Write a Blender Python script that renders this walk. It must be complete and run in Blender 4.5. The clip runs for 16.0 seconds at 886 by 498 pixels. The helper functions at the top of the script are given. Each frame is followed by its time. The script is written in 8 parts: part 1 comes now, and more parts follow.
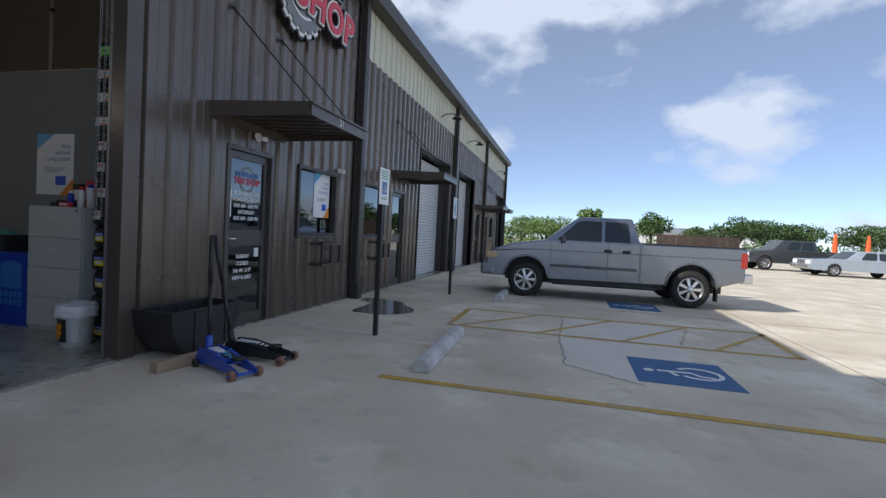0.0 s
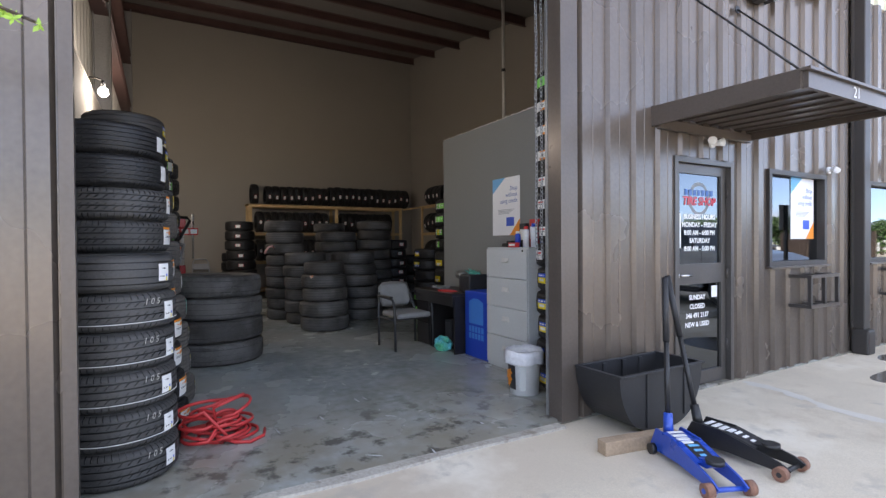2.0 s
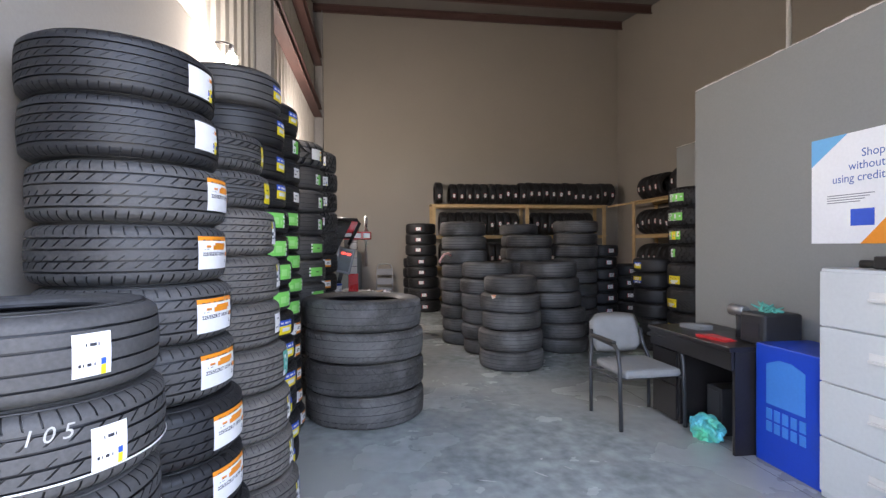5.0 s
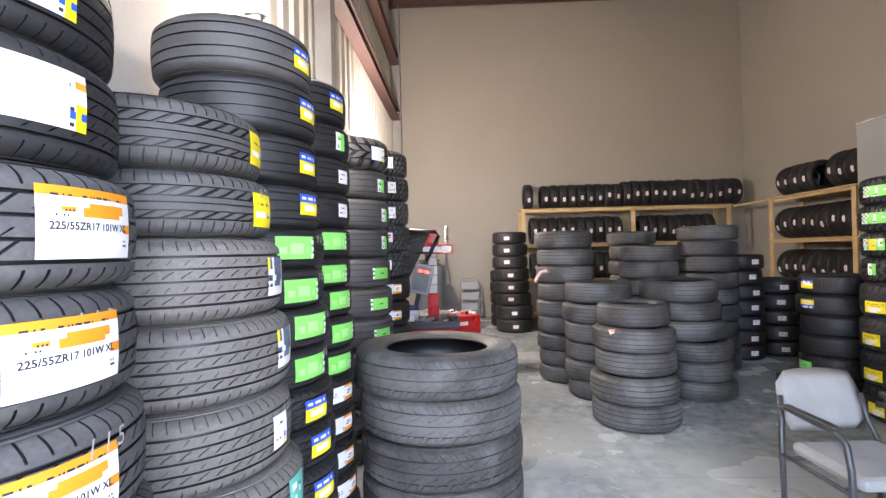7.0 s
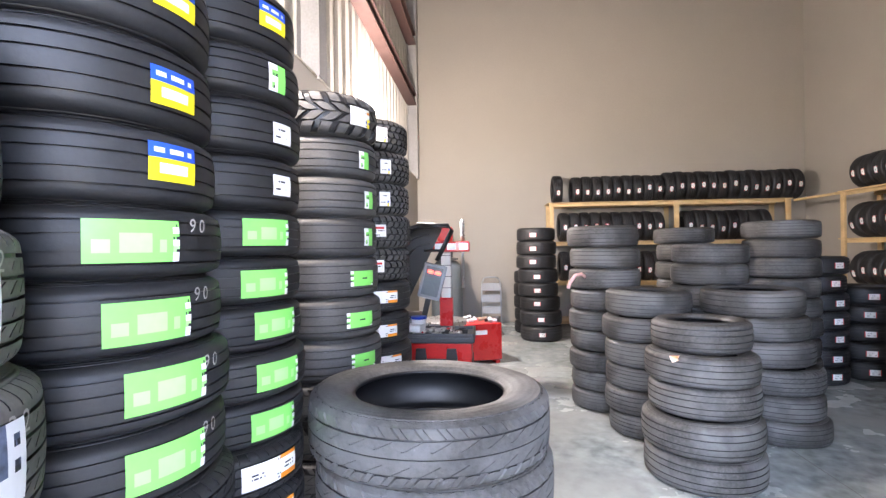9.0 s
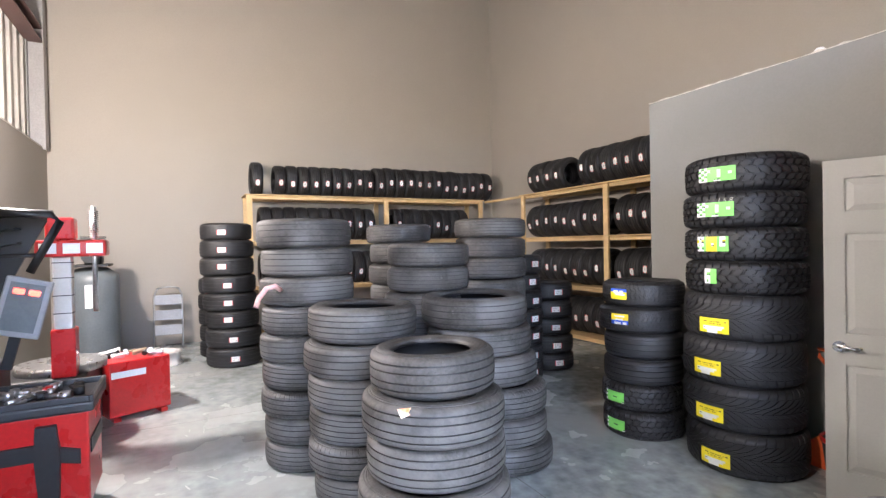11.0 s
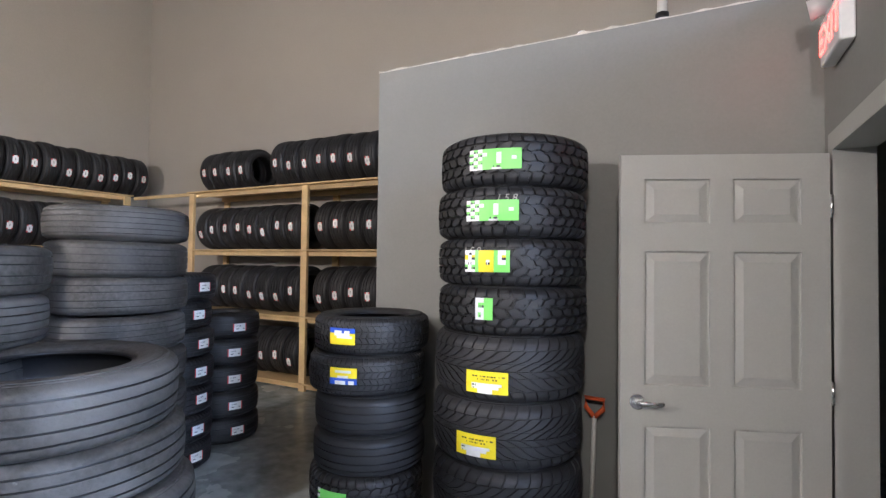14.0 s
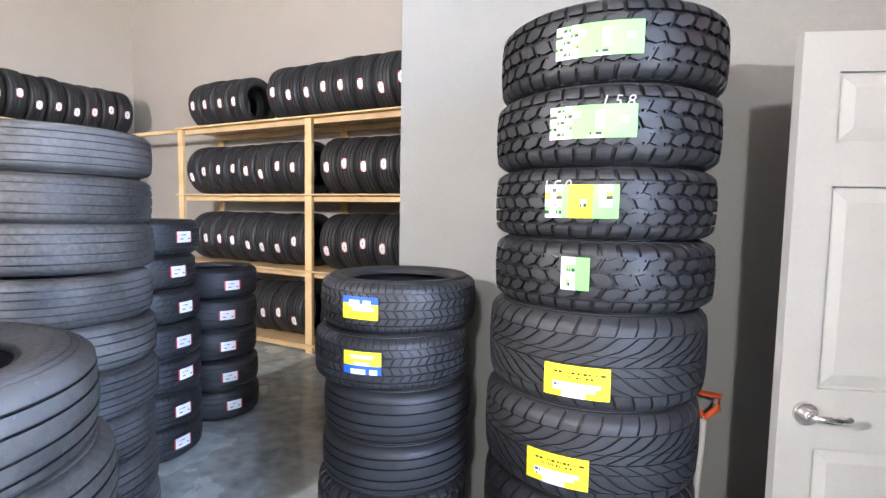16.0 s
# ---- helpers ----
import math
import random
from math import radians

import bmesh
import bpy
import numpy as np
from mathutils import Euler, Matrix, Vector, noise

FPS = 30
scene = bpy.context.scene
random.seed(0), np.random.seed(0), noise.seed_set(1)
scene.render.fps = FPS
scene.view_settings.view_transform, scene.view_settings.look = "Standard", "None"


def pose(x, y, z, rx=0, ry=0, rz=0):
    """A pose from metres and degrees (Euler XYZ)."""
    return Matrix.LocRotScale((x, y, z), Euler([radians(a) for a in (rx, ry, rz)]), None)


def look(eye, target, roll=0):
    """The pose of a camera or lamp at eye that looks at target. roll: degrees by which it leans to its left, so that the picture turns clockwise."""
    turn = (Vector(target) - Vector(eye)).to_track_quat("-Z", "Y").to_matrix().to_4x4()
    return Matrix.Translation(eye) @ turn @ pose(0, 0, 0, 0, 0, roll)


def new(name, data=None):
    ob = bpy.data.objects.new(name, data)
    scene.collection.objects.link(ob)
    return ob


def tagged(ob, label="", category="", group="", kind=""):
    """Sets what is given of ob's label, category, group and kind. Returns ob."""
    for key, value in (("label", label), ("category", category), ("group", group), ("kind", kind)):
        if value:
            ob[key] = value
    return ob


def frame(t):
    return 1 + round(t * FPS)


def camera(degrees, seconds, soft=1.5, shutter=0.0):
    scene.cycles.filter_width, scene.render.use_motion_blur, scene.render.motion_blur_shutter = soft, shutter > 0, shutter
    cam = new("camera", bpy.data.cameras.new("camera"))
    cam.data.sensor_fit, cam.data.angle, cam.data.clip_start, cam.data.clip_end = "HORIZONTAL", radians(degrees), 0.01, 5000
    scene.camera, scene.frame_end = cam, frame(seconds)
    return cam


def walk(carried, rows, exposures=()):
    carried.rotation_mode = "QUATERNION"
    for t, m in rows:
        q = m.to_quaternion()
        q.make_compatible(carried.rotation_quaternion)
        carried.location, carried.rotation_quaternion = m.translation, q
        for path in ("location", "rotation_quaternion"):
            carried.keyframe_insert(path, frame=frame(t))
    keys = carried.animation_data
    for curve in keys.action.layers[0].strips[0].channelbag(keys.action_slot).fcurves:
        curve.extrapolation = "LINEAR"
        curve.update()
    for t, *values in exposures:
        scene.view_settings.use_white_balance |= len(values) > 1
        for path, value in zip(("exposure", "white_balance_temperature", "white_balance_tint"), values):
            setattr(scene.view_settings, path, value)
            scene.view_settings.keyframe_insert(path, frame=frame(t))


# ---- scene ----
import collections

cam = camera(83.4, 16.0, soft=1.4, shutter=0.0)
PATH = [
    (0, (1.093, -0.549, 1.253), (0.61, 1.39, 1.185), 3.0),
    (0.5, (0.932, -0.302, 1.281), (0.093, 1.514, 1.271), 3.0),
    (1, (0.762, -0.079, 1.323), (-0.486, 1.483, 1.292), 1.8),
    (1.5, (0.505, 0.179, 1.365), (-1.113, 1.353, 1.329), -0.3),
    (2, (0.183, 0.314, 1.356), (-1.558, 1.299, 1.334), -0.4),
    (2.5, (-0.163, 0.459, 1.375), (-1.976, 1.303, 1.335), -0.6),
    (3, (-0.447, 0.637, 1.426), (-2.384, 1.133, 1.392), -2.4),
    (3.5, (-0.763, 0.712, 1.407), (-2.74, 1.016, 1.381), -2.4),
    (3.7, (-0.94, 0.749, 1.422), (-2.915, 1.067, 1.404), -0.9),
    (5.8, (-2.535, 1.057, 1.46), (-4.526, 1.247, 1.443), -0.0),
    (6, (-2.693, 1.068, 1.471), (-4.691, 1.17, 1.463), -0.6),
    (6.5, (-2.855, 1.084, 1.56), (-4.85, 0.932, 1.555), -1.8),
    (7, (-3.14, 1.033, 1.585), (-5.138, 0.962, 1.594), -1.3),
    (7.5, (-3.396, 1.007, 1.595), (-5.394, 1.093, 1.589), -0.3),
    (8, (-3.663, 1.064, 1.589), (-5.661, 0.974, 1.588), -0.4),
    (8.2, (-3.747, 1.076, 1.58), (-5.738, 0.884, 1.581), -0.7),
    (10.3, (-4.968, 1.3, 1.602), (-6.959, 1.482, 1.578), -1.8),
    (10.5, (-5.092, 1.353, 1.596), (-7.058, 1.721, 1.568), -1.5),
    (10.9, (-5.422, 1.476, 1.598), (-7.241, 2.307, 1.579), -1.2),
    (11, (-5.483, 1.489, 1.595), (-7.259, 2.408, 1.574), -1.1),
    (11.5, (-5.751, 1.658, 1.559), (-7.39, 2.805, 1.549), -0.7),
    (12, (-5.98, 1.813, 1.572), (-7.586, 3.006, 1.58), -0.3),
    (12.5, (-6.232, 1.935, 1.552), (-7.542, 3.446, 1.57), 1.3),
    (13, (-6.449, 2.09, 1.571), (-7.44, 3.827, 1.568), 1.5),
    (13.5, (-6.596, 2.322, 1.571), (-7.592, 4.055, 1.613), -0.1),
    (14, (-6.774, 2.528, 1.555), (-7.683, 4.309, 1.605), 0.7),
    (14.5, (-6.991, 2.667, 1.557), (-7.75, 4.517, 1.57), 2.5),
    (15, (-7.160, 2.770, 1.478), (-8.016, 4.571, 1.336), 4.5),
    (15.5, (-7.250, 2.962, 1.472), (-8.290, 4.658, 1.268), 3.1),
    (16, (-7.296, 3.131, 1.522), (-8.225, 4.896, 1.371), 1.0),
]
EXPOSURES = [(0.0, 0.47, 6450, 10), (0.5, 0.95, 6850, 11), (1.0, 1.52, 7100, 14), (1.5, 2.15, 7050, 13), (2.0, 2.5, 7000, 14), (2.5, 2.87, 7350, 14), (3.0, 3.05, 7350, 13), (3.5, 3.0, 7000, 13), (3.7, 3.1, 6900, 13),
             (5.8, 4.3, 6700, 17), (6.5, 4.85, 6950, 17), (7.5, 4.8, 6750, 16), (8.0, 5.08, 6650, 17), (10.5, 5.42, 6550, 17), (11.5, 5.48, 6200, 14), (12.5, 5.52, 5900, 12), (13.0, 5.32, 6000, 12), (13.5, 5.17, 6050, 15), (14.0, 5.15, 6050, 14), (14.5, 5.38, 5950, 12), (15.0, 6.0, 5700, 13), (15.5, 6.4, 5700, 13), (16.0, 6.36, 5850, 14)]
walk(cam, [(t, look(eye, target, roll)) for t, eye, target, roll in PATH], EXPOSURES)

# ---- world and sun ----
SUN_FROM = Vector((-1.15, -0.80, 1.0)).normalized()
world = bpy.data.worlds.new("sky")
scene.world = world
world.use_nodes = True
wn, wl = world.node_tree.nodes, world.node_tree.links
wn.clear()
w_out = wn.new("ShaderNodeOutputWorld")
w_bg = wn.new("ShaderNodeBackground")
w_sky = wn.new("ShaderNodeTexSky")
w_sky.sky_type = "NISHITA"
w_sky.sun_disc = False
w_sky.altitude = 2000.0
w_sky.sun_elevation = math.asin(SUN_FROM.z)
w_sky.sun_rotation = math.atan2(SUN_FROM.x, SUN_FROM.y)
w_sky.air_density, w_sky.dust_density, w_sky.ozone_density = 0.62, 0.0, 2.6
w_bg.inputs["Strength"].default_value = 0.12
w_co = wn.new("ShaderNodeTexCoord")
w_map = wn.new("ShaderNodeMapping")
w_map.inputs["Scale"].default_value = (1.0, 1.0, 1.7)
w_map.inputs["Location"].default_value = (0.3, 0.75, 0.4)
w_noise = wn.new("ShaderNodeTexNoise")
w_noise.inputs["Scale"].default_value = 3.0
w_noise.inputs["Detail"].default_value = 9.0
w_noise.inputs["Roughness"].default_value = 0.52
w_ramp = wn.new("ShaderNodeValToRGB")
w_ramp.color_ramp.elements[0].position, w_ramp.color_ramp.elements[1].position = 0.515, 0.60
w_ramp.color_ramp.elements[0].color, w_ramp.color_ramp.elements[1].color = (0.27, 0.27, 0.27, 1), (0.97, 0.97, 0.97, 1)
w_mix = wn.new("ShaderNodeMix")
w_mix.data_type = "RGBA"
w_mix.inputs["B"].default_value = (4.2, 4.7, 5.6, 1)
wl.new(w_co.outputs["Generated"], w_map.inputs["Vector"])
wl.new(w_map.outputs["Vector"], w_noise.inputs["Vector"])
wl.new(w_noise.outputs["Fac"], w_ramp.inputs["Fac"])
wl.new(w_ramp.outputs["Color"], w_mix.inputs["Factor"])
wl.new(w_sky.outputs["Color"], w_mix.inputs["A"])
wl.new(w_mix.outputs["Result"], w_bg.inputs["Color"])
wl.new(w_bg.outputs["Background"], w_out.inputs["Surface"])
sun_data = bpy.data.lights.new("sun", "SUN")
sun_data.energy, sun_data.angle, sun_data.color = 3.6, radians(0.5), (1.0, 0.95, 0.87)
sun = new("sun", sun_data)
sun.matrix_world = look((0, 0, 30), Vector((0, 0, 30)) - SUN_FROM)

# bare bulbs on the left wall of the shop
BULBS = [(-6.35, -0.22, 3.05), (-10.85, -0.22, 3.05)]
for k, p in enumerate(BULBS):
    lamp = bpy.data.lights.new("bulb_light", "POINT")
    lamp.energy, lamp.color, lamp.shadow_soft_size = (5.0, 16.0)[k], (1.0, 0.93, 0.87), 0.10
    new("bulb_light", lamp).location = Vector(p) + Vector((0, 0.20, 0))


# ---- materials ----
def mat(name, base, rough=0.6, metal=0.0, var=0.2, scale=3.0, fine=45.0, bump=0.1, dist=0.004, spec=0.5, dark=0.0, stain=None, stain_at=0.62, rand=0.0, world_space=False, coat=0.0, emit=None, emit_strength=0.0):
    """A surface with broad and fine variation, fine relief, and if asked for stains of a second colour."""
    m = bpy.data.materials.new(name)
    m.use_nodes = True
    n, l = m.node_tree.nodes, m.node_tree.links
    p = n["Principled BSDF"]
    p.inputs["Metallic"].default_value = metal
    p.inputs["Specular IOR Level"].default_value = spec
    p.inputs["Coat Weight"].default_value = coat
    if emit:
        p.inputs["Emission Color"].default_value = (*emit, 1)
        p.inputs["Emission Strength"].default_value = emit_strength
    if world_space:
        co = n.new("ShaderNodeNewGeometry").outputs["Position"]
    else:
        co = n.new("ShaderNodeTexCoord").outputs["Object"]
    big, small = n.new("ShaderNodeTexNoise"), n.new("ShaderNodeTexNoise")
    for node, s, d in ((big, scale, 5.0), (small, fine, 3.0)):
        node.inputs["Scale"].default_value, node.inputs["Detail"].default_value = s, d
        l.new(co, node.inputs["Vector"])
    mix = n.new("ShaderNodeMath")
    mix.operation = "ADD"
    l.new(big.outputs["Fac"], mix.inputs[0])
    l.new(small.outputs["Fac"], mix.inputs[1])
    rng = n.new("ShaderNodeMapRange")
    rng.inputs["From Min"].default_value, rng.inputs["From Max"].default_value = 0.65, 1.35
    rng.inputs["To Min"].default_value, rng.inputs["To Max"].default_value = 1.0 - var, 1.0 + var
    l.new(mix.outputs[0], rng.inputs["Value"])
    factor = rng.outputs["Result"]
    if rand:
        info = n.new("ShaderNodeObjectInfo")
        r2 = n.new("ShaderNodeMapRange")
        r2.inputs["To Min"].default_value, r2.inputs["To Max"].default_value = 1.0 - rand, 1.0 + rand
        l.new(info.outputs["Random"], r2.inputs["Value"])
        mul = n.new("ShaderNodeMath")
        mul.operation = "MULTIPLY"
        l.new(factor, mul.inputs[0])
        l.new(r2.outputs["Result"], mul.inputs[1])
        factor = mul.outputs[0]
    vec = n.new("ShaderNodeVectorMath")
    vec.operation = "SCALE"
    vec.inputs[0].default_value = base
    l.new(factor, vec.inputs["Scale"])
    colour = vec.outputs["Vector"]
    if stain:
        third = n.new("ShaderNodeTexNoise")
        third.inputs["Scale"].default_value, third.inputs["Detail"].default_value = scale * 0.37, 7.0
        l.new(co, third.inputs["Vector"])
        sr = n.new("ShaderNodeMapRange")
        sr.inputs["From Min"].default_value, sr.inputs["From Max"].default_value = stain_at - 0.08, stain_at + 0.08
        l.new(third.outputs["Fac"], sr.inputs["Value"])
        cm = n.new("ShaderNodeMix")
        cm.data_type = "RGBA"
        cm.inputs["B"].default_value = (*stain, 1)
        l.new(sr.outputs["Result"], cm.inputs["Factor"])
        l.new(colour, cm.inputs["A"])
        colour = cm.outputs["Result"]
    l.new(colour, p.inputs["Base Color"])
    rr = n.new("ShaderNodeMapRange")
    rr.inputs["To Min"].default_value, rr.inputs["To Max"].default_value = max(0.02, rough - 0.12), min(1.0, rough + 0.12)
    l.new(big.outputs["Fac"], rr.inputs["Value"])
    l.new(rr.outputs["Result"], p.inputs["Roughness"])
    if bump:
        b = n.new("ShaderNodeBump")
        b.inputs["Strength"].default_value, b.inputs["Distance"].default_value = bump, dist
        l.new(small.outputs["Fac"], b.inputs["Height"])
        l.new(b.outputs["Normal"], p.inputs["Normal"])
    return m


def glass_mat(name, tint, rough=0.02, see=0.5):
    """A window pane: partly clear, partly mirror."""
    m = bpy.data.materials.new(name)
    m.use_nodes = True
    n, l = m.node_tree.nodes, m.node_tree.links
    n.clear()
    out, mix = n.new("ShaderNodeOutputMaterial"), n.new("ShaderNodeMixShader")
    gl, tr = n.new("ShaderNodeBsdfGlossy"), n.new("ShaderNodeBsdfTransparent")
    gl.inputs["Roughness"].default_value = rough
    gl.inputs["Color"].default_value = (0.9, 0.95, 1.0, 1)
    tr.inputs["Color"].default_value = (*tint, 1)
    fr = n.new("ShaderNodeFresnel")
    fr.inputs["IOR"].default_value = 1.5
    add = n.new("ShaderNodeMath")
    add.inputs[1].default_value = 1.0 - see
    add.use_clamp = True
    l.new(fr.outputs[0], add.inputs[0])
    l.new(add.outputs[0], mix.inputs["Fac"])
    l.new(tr.outputs[0], mix.inputs[1])
    l.new(gl.outputs[0], mix.inputs[2])
    l.new(mix.outputs[0], out.inputs["Surface"])
    return m


CONCRETE = mat("lot_concrete", (0.625, 0.555, 0.440), 0.85, var=0.20, scale=0.9, fine=170, bump=0.12, dist=0.002, stain=(0.53, 0.455, 0.36), stain_at=0.56, world_space=True)
CONCRETE_SMOOTH = mat("patch_concrete", (0.63, 0.595, 0.53), 0.85, var=0.12, scale=1.5, fine=150, bump=0.12, world_space=True)
SHOP_FLOOR = mat("shop_concrete", (0.325, 0.363, 0.363), 0.26, var=0.45, scale=1.3, fine=9, bump=0.03, dist=0.002, stain=(0.365, 0.378, 0.36), stain_at=0.56, world_space=True)
THRESHOLD = mat("worn_threshold", (0.40, 0.375, 0.33), 0.8, var=0.25, scale=4, fine=50, bump=0.3, world_space=True)


def blotch(m, colour, scale, lo, hi, most=1.0, span=None):
    """Irregular dirt of a second colour over a surface; span: the x between which it fades in."""
    n, l = m.node_tree.nodes, m.node_tree.links
    p = n["Principled BSDF"]
    old = p.inputs["Base Color"].links[0].from_socket
    geo = n.new("ShaderNodeNewGeometry")
    tex = n.new("ShaderNodeTexNoise")
    tex.inputs["Scale"].default_value, tex.inputs["Detail"].default_value, tex.inputs["Roughness"].default_value = scale, 8.0, 0.62
    l.new(geo.outputs["Position"], tex.inputs["Vector"])
    rng = n.new("ShaderNodeMapRange")
    rng.inputs["From Min"].default_value, rng.inputs["From Max"].default_value, rng.inputs["To Max"].default_value = lo, hi, most
    l.new(tex.outputs["Fac"], rng.inputs["Value"])
    fac = rng.outputs["Result"]
    if span:
        sep = n.new("ShaderNodeSeparateXYZ")
        l.new(geo.outputs["Position"], sep.inputs["Vector"])
        fade = n.new("ShaderNodeMapRange")
        fade.inputs["From Min"].default_value, fade.inputs["From Max"].default_value = span
        l.new(sep.outputs["X"], fade.inputs["Value"])
        mul = n.new("ShaderNodeMath")
        mul.operation = "MULTIPLY"
        l.new(fac, mul.inputs[0])
        l.new(fade.outputs["Result"], mul.inputs[1])
        fac = mul.outputs["Value"]
    mix = n.new("ShaderNodeMix")
    mix.data_type = "RGBA"
    l.new(fac, mix.inputs["Factor"])
    l.new(old, mix.inputs["A"])
    mix.inputs["B"].default_value = (*colour, 1)
    l.new(mix.outputs["Result"], p.inputs["Base Color"])


blotch(SHOP_FLOOR, (0.40, 0.41, 0.395), 2.6, 0.54, 0.70, 0.6)
blotch(SHOP_FLOOR, (0.17, 0.18, 0.175), 1.7, 0.60, 0.78, 0.6)
blotch(SHOP_FLOOR, (0.25, 0.225, 0.175), 1.6, 0.30, 0.58, 0.85, (-4.8, -3.2))
blotch(SHOP_FLOOR, (0.075, 0.07, 0.06), 5.5, 0.53, 0.62, 0.8, (-4.4, -3.2))
blotch(CONCRETE, (0.74, 0.69, 0.59), 0.9, 0.52, 0.66, 0.8)
blotch(CONCRETE, (0.42, 0.335, 0.24), 1.4, 0.54, 0.72, 0.7)
blotch(CONCRETE, (0.40, 0.37, 0.32), 3.5, 0.58, 0.70, 0.6)
blotch(CONCRETE, (0.17, 0.145, 0.12), 7.0, 0.71, 0.75, 0.7)
blotch(THRESHOLD, (0.16, 0.13, 0.10), 9.0, 0.52, 0.66, 0.7)
JOINT = mat("joint_filler", (0.10, 0.095, 0.09), 0.9)
SIDING = mat("bronze_siding", (0.152, 0.126, 0.107), 0.26, metal=0.45, var=0.12, scale=0.8, fine=30, bump=0.03, stain=(0.188, 0.150, 0.122), stain_at=0.55, world_space=True)
SIDING_PALE = mat("cream_siding", (0.62, 0.62, 0.50), 0.45, var=0.08, scale=0.8, bump=0.03, world_space=True)
TRIM = mat("dark_bronze_trim", (0.050, 0.044, 0.041), 0.45, metal=0.1, var=0.15, scale=2, bump=0.03)
TRIM_TAN = mat("bronze_trim", (0.115, 0.095, 0.082), 0.33, metal=0.3, var=0.12, scale=2, bump=0.03)
ALU = mat("bronze_aluminium", (0.115, 0.105, 0.098), 0.38, metal=0.5, var=0.1, scale=4, bump=0.02)
DRYWALL = mat("greige_drywall", (0.345, 0.312, 0.268), 0.85, var=0.05, scale=0.7, fine=70, bump=0.08, dist=0.001, stain=(0.325, 0.294, 0.252), stain_at=0.6, world_space=True)
OFFICE_WALL = mat("grey_drywall", (0.235, 0.232, 0.216), 0.8, var=0.05, scale=0.9, fine=70, bump=0.08, dist=0.001, stain=(0.222, 0.219, 0.203), stain_at=0.62, world_space=True)
CUT_EDGE = mat("raw_drywall_edge", (0.66, 0.62, 0.56), 0.9, var=0.2, scale=12, bump=0.4, dist=0.006)
LINER = mat("white_liner", (0.52, 0.49, 0.44), 0.6, var=0.08, scale=1.2, bump=0.05, world_space=True)
RED_STEEL = mat("red_oxide_steel", (0.105, 0.056, 0.048), 0.55, var=0.2, scale=3, bump=0.08)
GREY_STEEL = mat("primed_column_steel", (0.30, 0.29, 0.28), 0.5, var=0.15, scale=3, bump=0.05)
ROOF_DECK = mat("roof_insulation", (0.20, 0.185, 0.17), 0.8, var=0.12, scale=2, bump=0.1, world_space=True)
ROOF_METAL = mat("galvanised_roof", (0.42, 0.43, 0.43), 0.4, metal=0.6, var=0.1, scale=1, world_space=True)
LEAF_PAINT = mat("door_paint", (0.40, 0.395, 0.365), 0.55, var=0.04, scale=2, fine=90, bump=0.05, dist=0.001)
CHROME = mat("chrome", (0.82, 0.81, 0.79), 0.24, metal=1.0, var=0.05, bump=0)
PINE = mat("pine_lumber", (0.60, 0.42, 0.21), 0.65, var=0.18, scale=5, fine=70, bump=0.12, stain=(0.50, 0.33, 0.15), stain_at=0.6, rand=0.12)
RUBBER = mat("new_tire_rubber", (0.020, 0.020, 0.021), 0.55, var=0.25, scale=9, fine=90, bump=0.18, dist=0.002, spec=0.45, rand=0.2)
RUBBER_DUSTY = mat("dusty_tire_rubber", (0.064, 0.062, 0.060), 0.62, var=0.25, scale=8, fine=90, bump=0.2, dist=0.002, spec=0.45, rand=0.2)
RUBBER_BROWN = mat("brown_dusty_rubber", (0.135, 0.124, 0.112), 0.66, var=0.25, scale=8, fine=90, bump=0.2, dist=0.002, spec=0.4, rand=0.15)
# black of the inner liner, also painted into tread grooves as their shade
RUBBER_RECESS = mat("liner_and_groove_shade", (0.010, 0.010, 0.011), 0.42, var=0.25, scale=9, fine=60, bump=0.15, dist=0.002, spec=0.4)
RUBBER_WORN = mat("worn_tire_rubber", (0.062, 0.059, 0.056), 0.62, var=0.5, scale=6, fine=55, bump=0.5, dist=0.005, spec=0.4, stain=(0.125, 0.123, 0.121), stain_at=0.58, rand=0.25)
blotch(RUBBER_WORN, (0.030, 0.030, 0.031), 4.0, 0.52, 0.68, 0.6)
blotch(RUBBER_WORN, (0.21, 0.205, 0.20), 17.0, 0.66, 0.72, 0.5)
WHITE_PAPER = mat("white_label", (0.78, 0.77, 0.75), 0.45, var=0.05, bump=0)
INK = mat("black_ink", (0.02, 0.02, 0.025), 0.5, var=0.05, bump=0)
GREEN_PAPER = mat("green_label", (0.21, 0.68, 0.13), 0.4, var=0.05, bump=0)
PALE_GREEN = mat("pale_green_print", (0.36, 0.76, 0.25), 0.4, var=0.05, bump=0)
YELLOW_PAPER = mat("yellow_label", (0.85, 0.68, 0.02), 0.4, var=0.05, bump=0)
BLUE_PAPER = mat("blue_label", (0.02, 0.09, 0.55), 0.4, var=0.05, bump=0)
ORANGE_PAPER = mat("orange_label", (0.85, 0.28, 0.02), 0.4, var=0.05, bump=0)
RED_PAPER = mat("red_label", (0.65, 0.04, 0.04), 0.4, var=0.05, bump=0)
TEAL_PAPER = mat("teal_label", (0.10, 0.45, 0.36), 0.4, var=0.05, bump=0)
PHOTO_PAPER = mat("printed_photo_label", (0.10, 0.12, 0.18), 0.4, var=0.9, scale=25, bump=0)
CHALK = mat("yellowed_chalk", (0.38, 0.365, 0.33), 0.9, var=0.25, scale=60, bump=0)


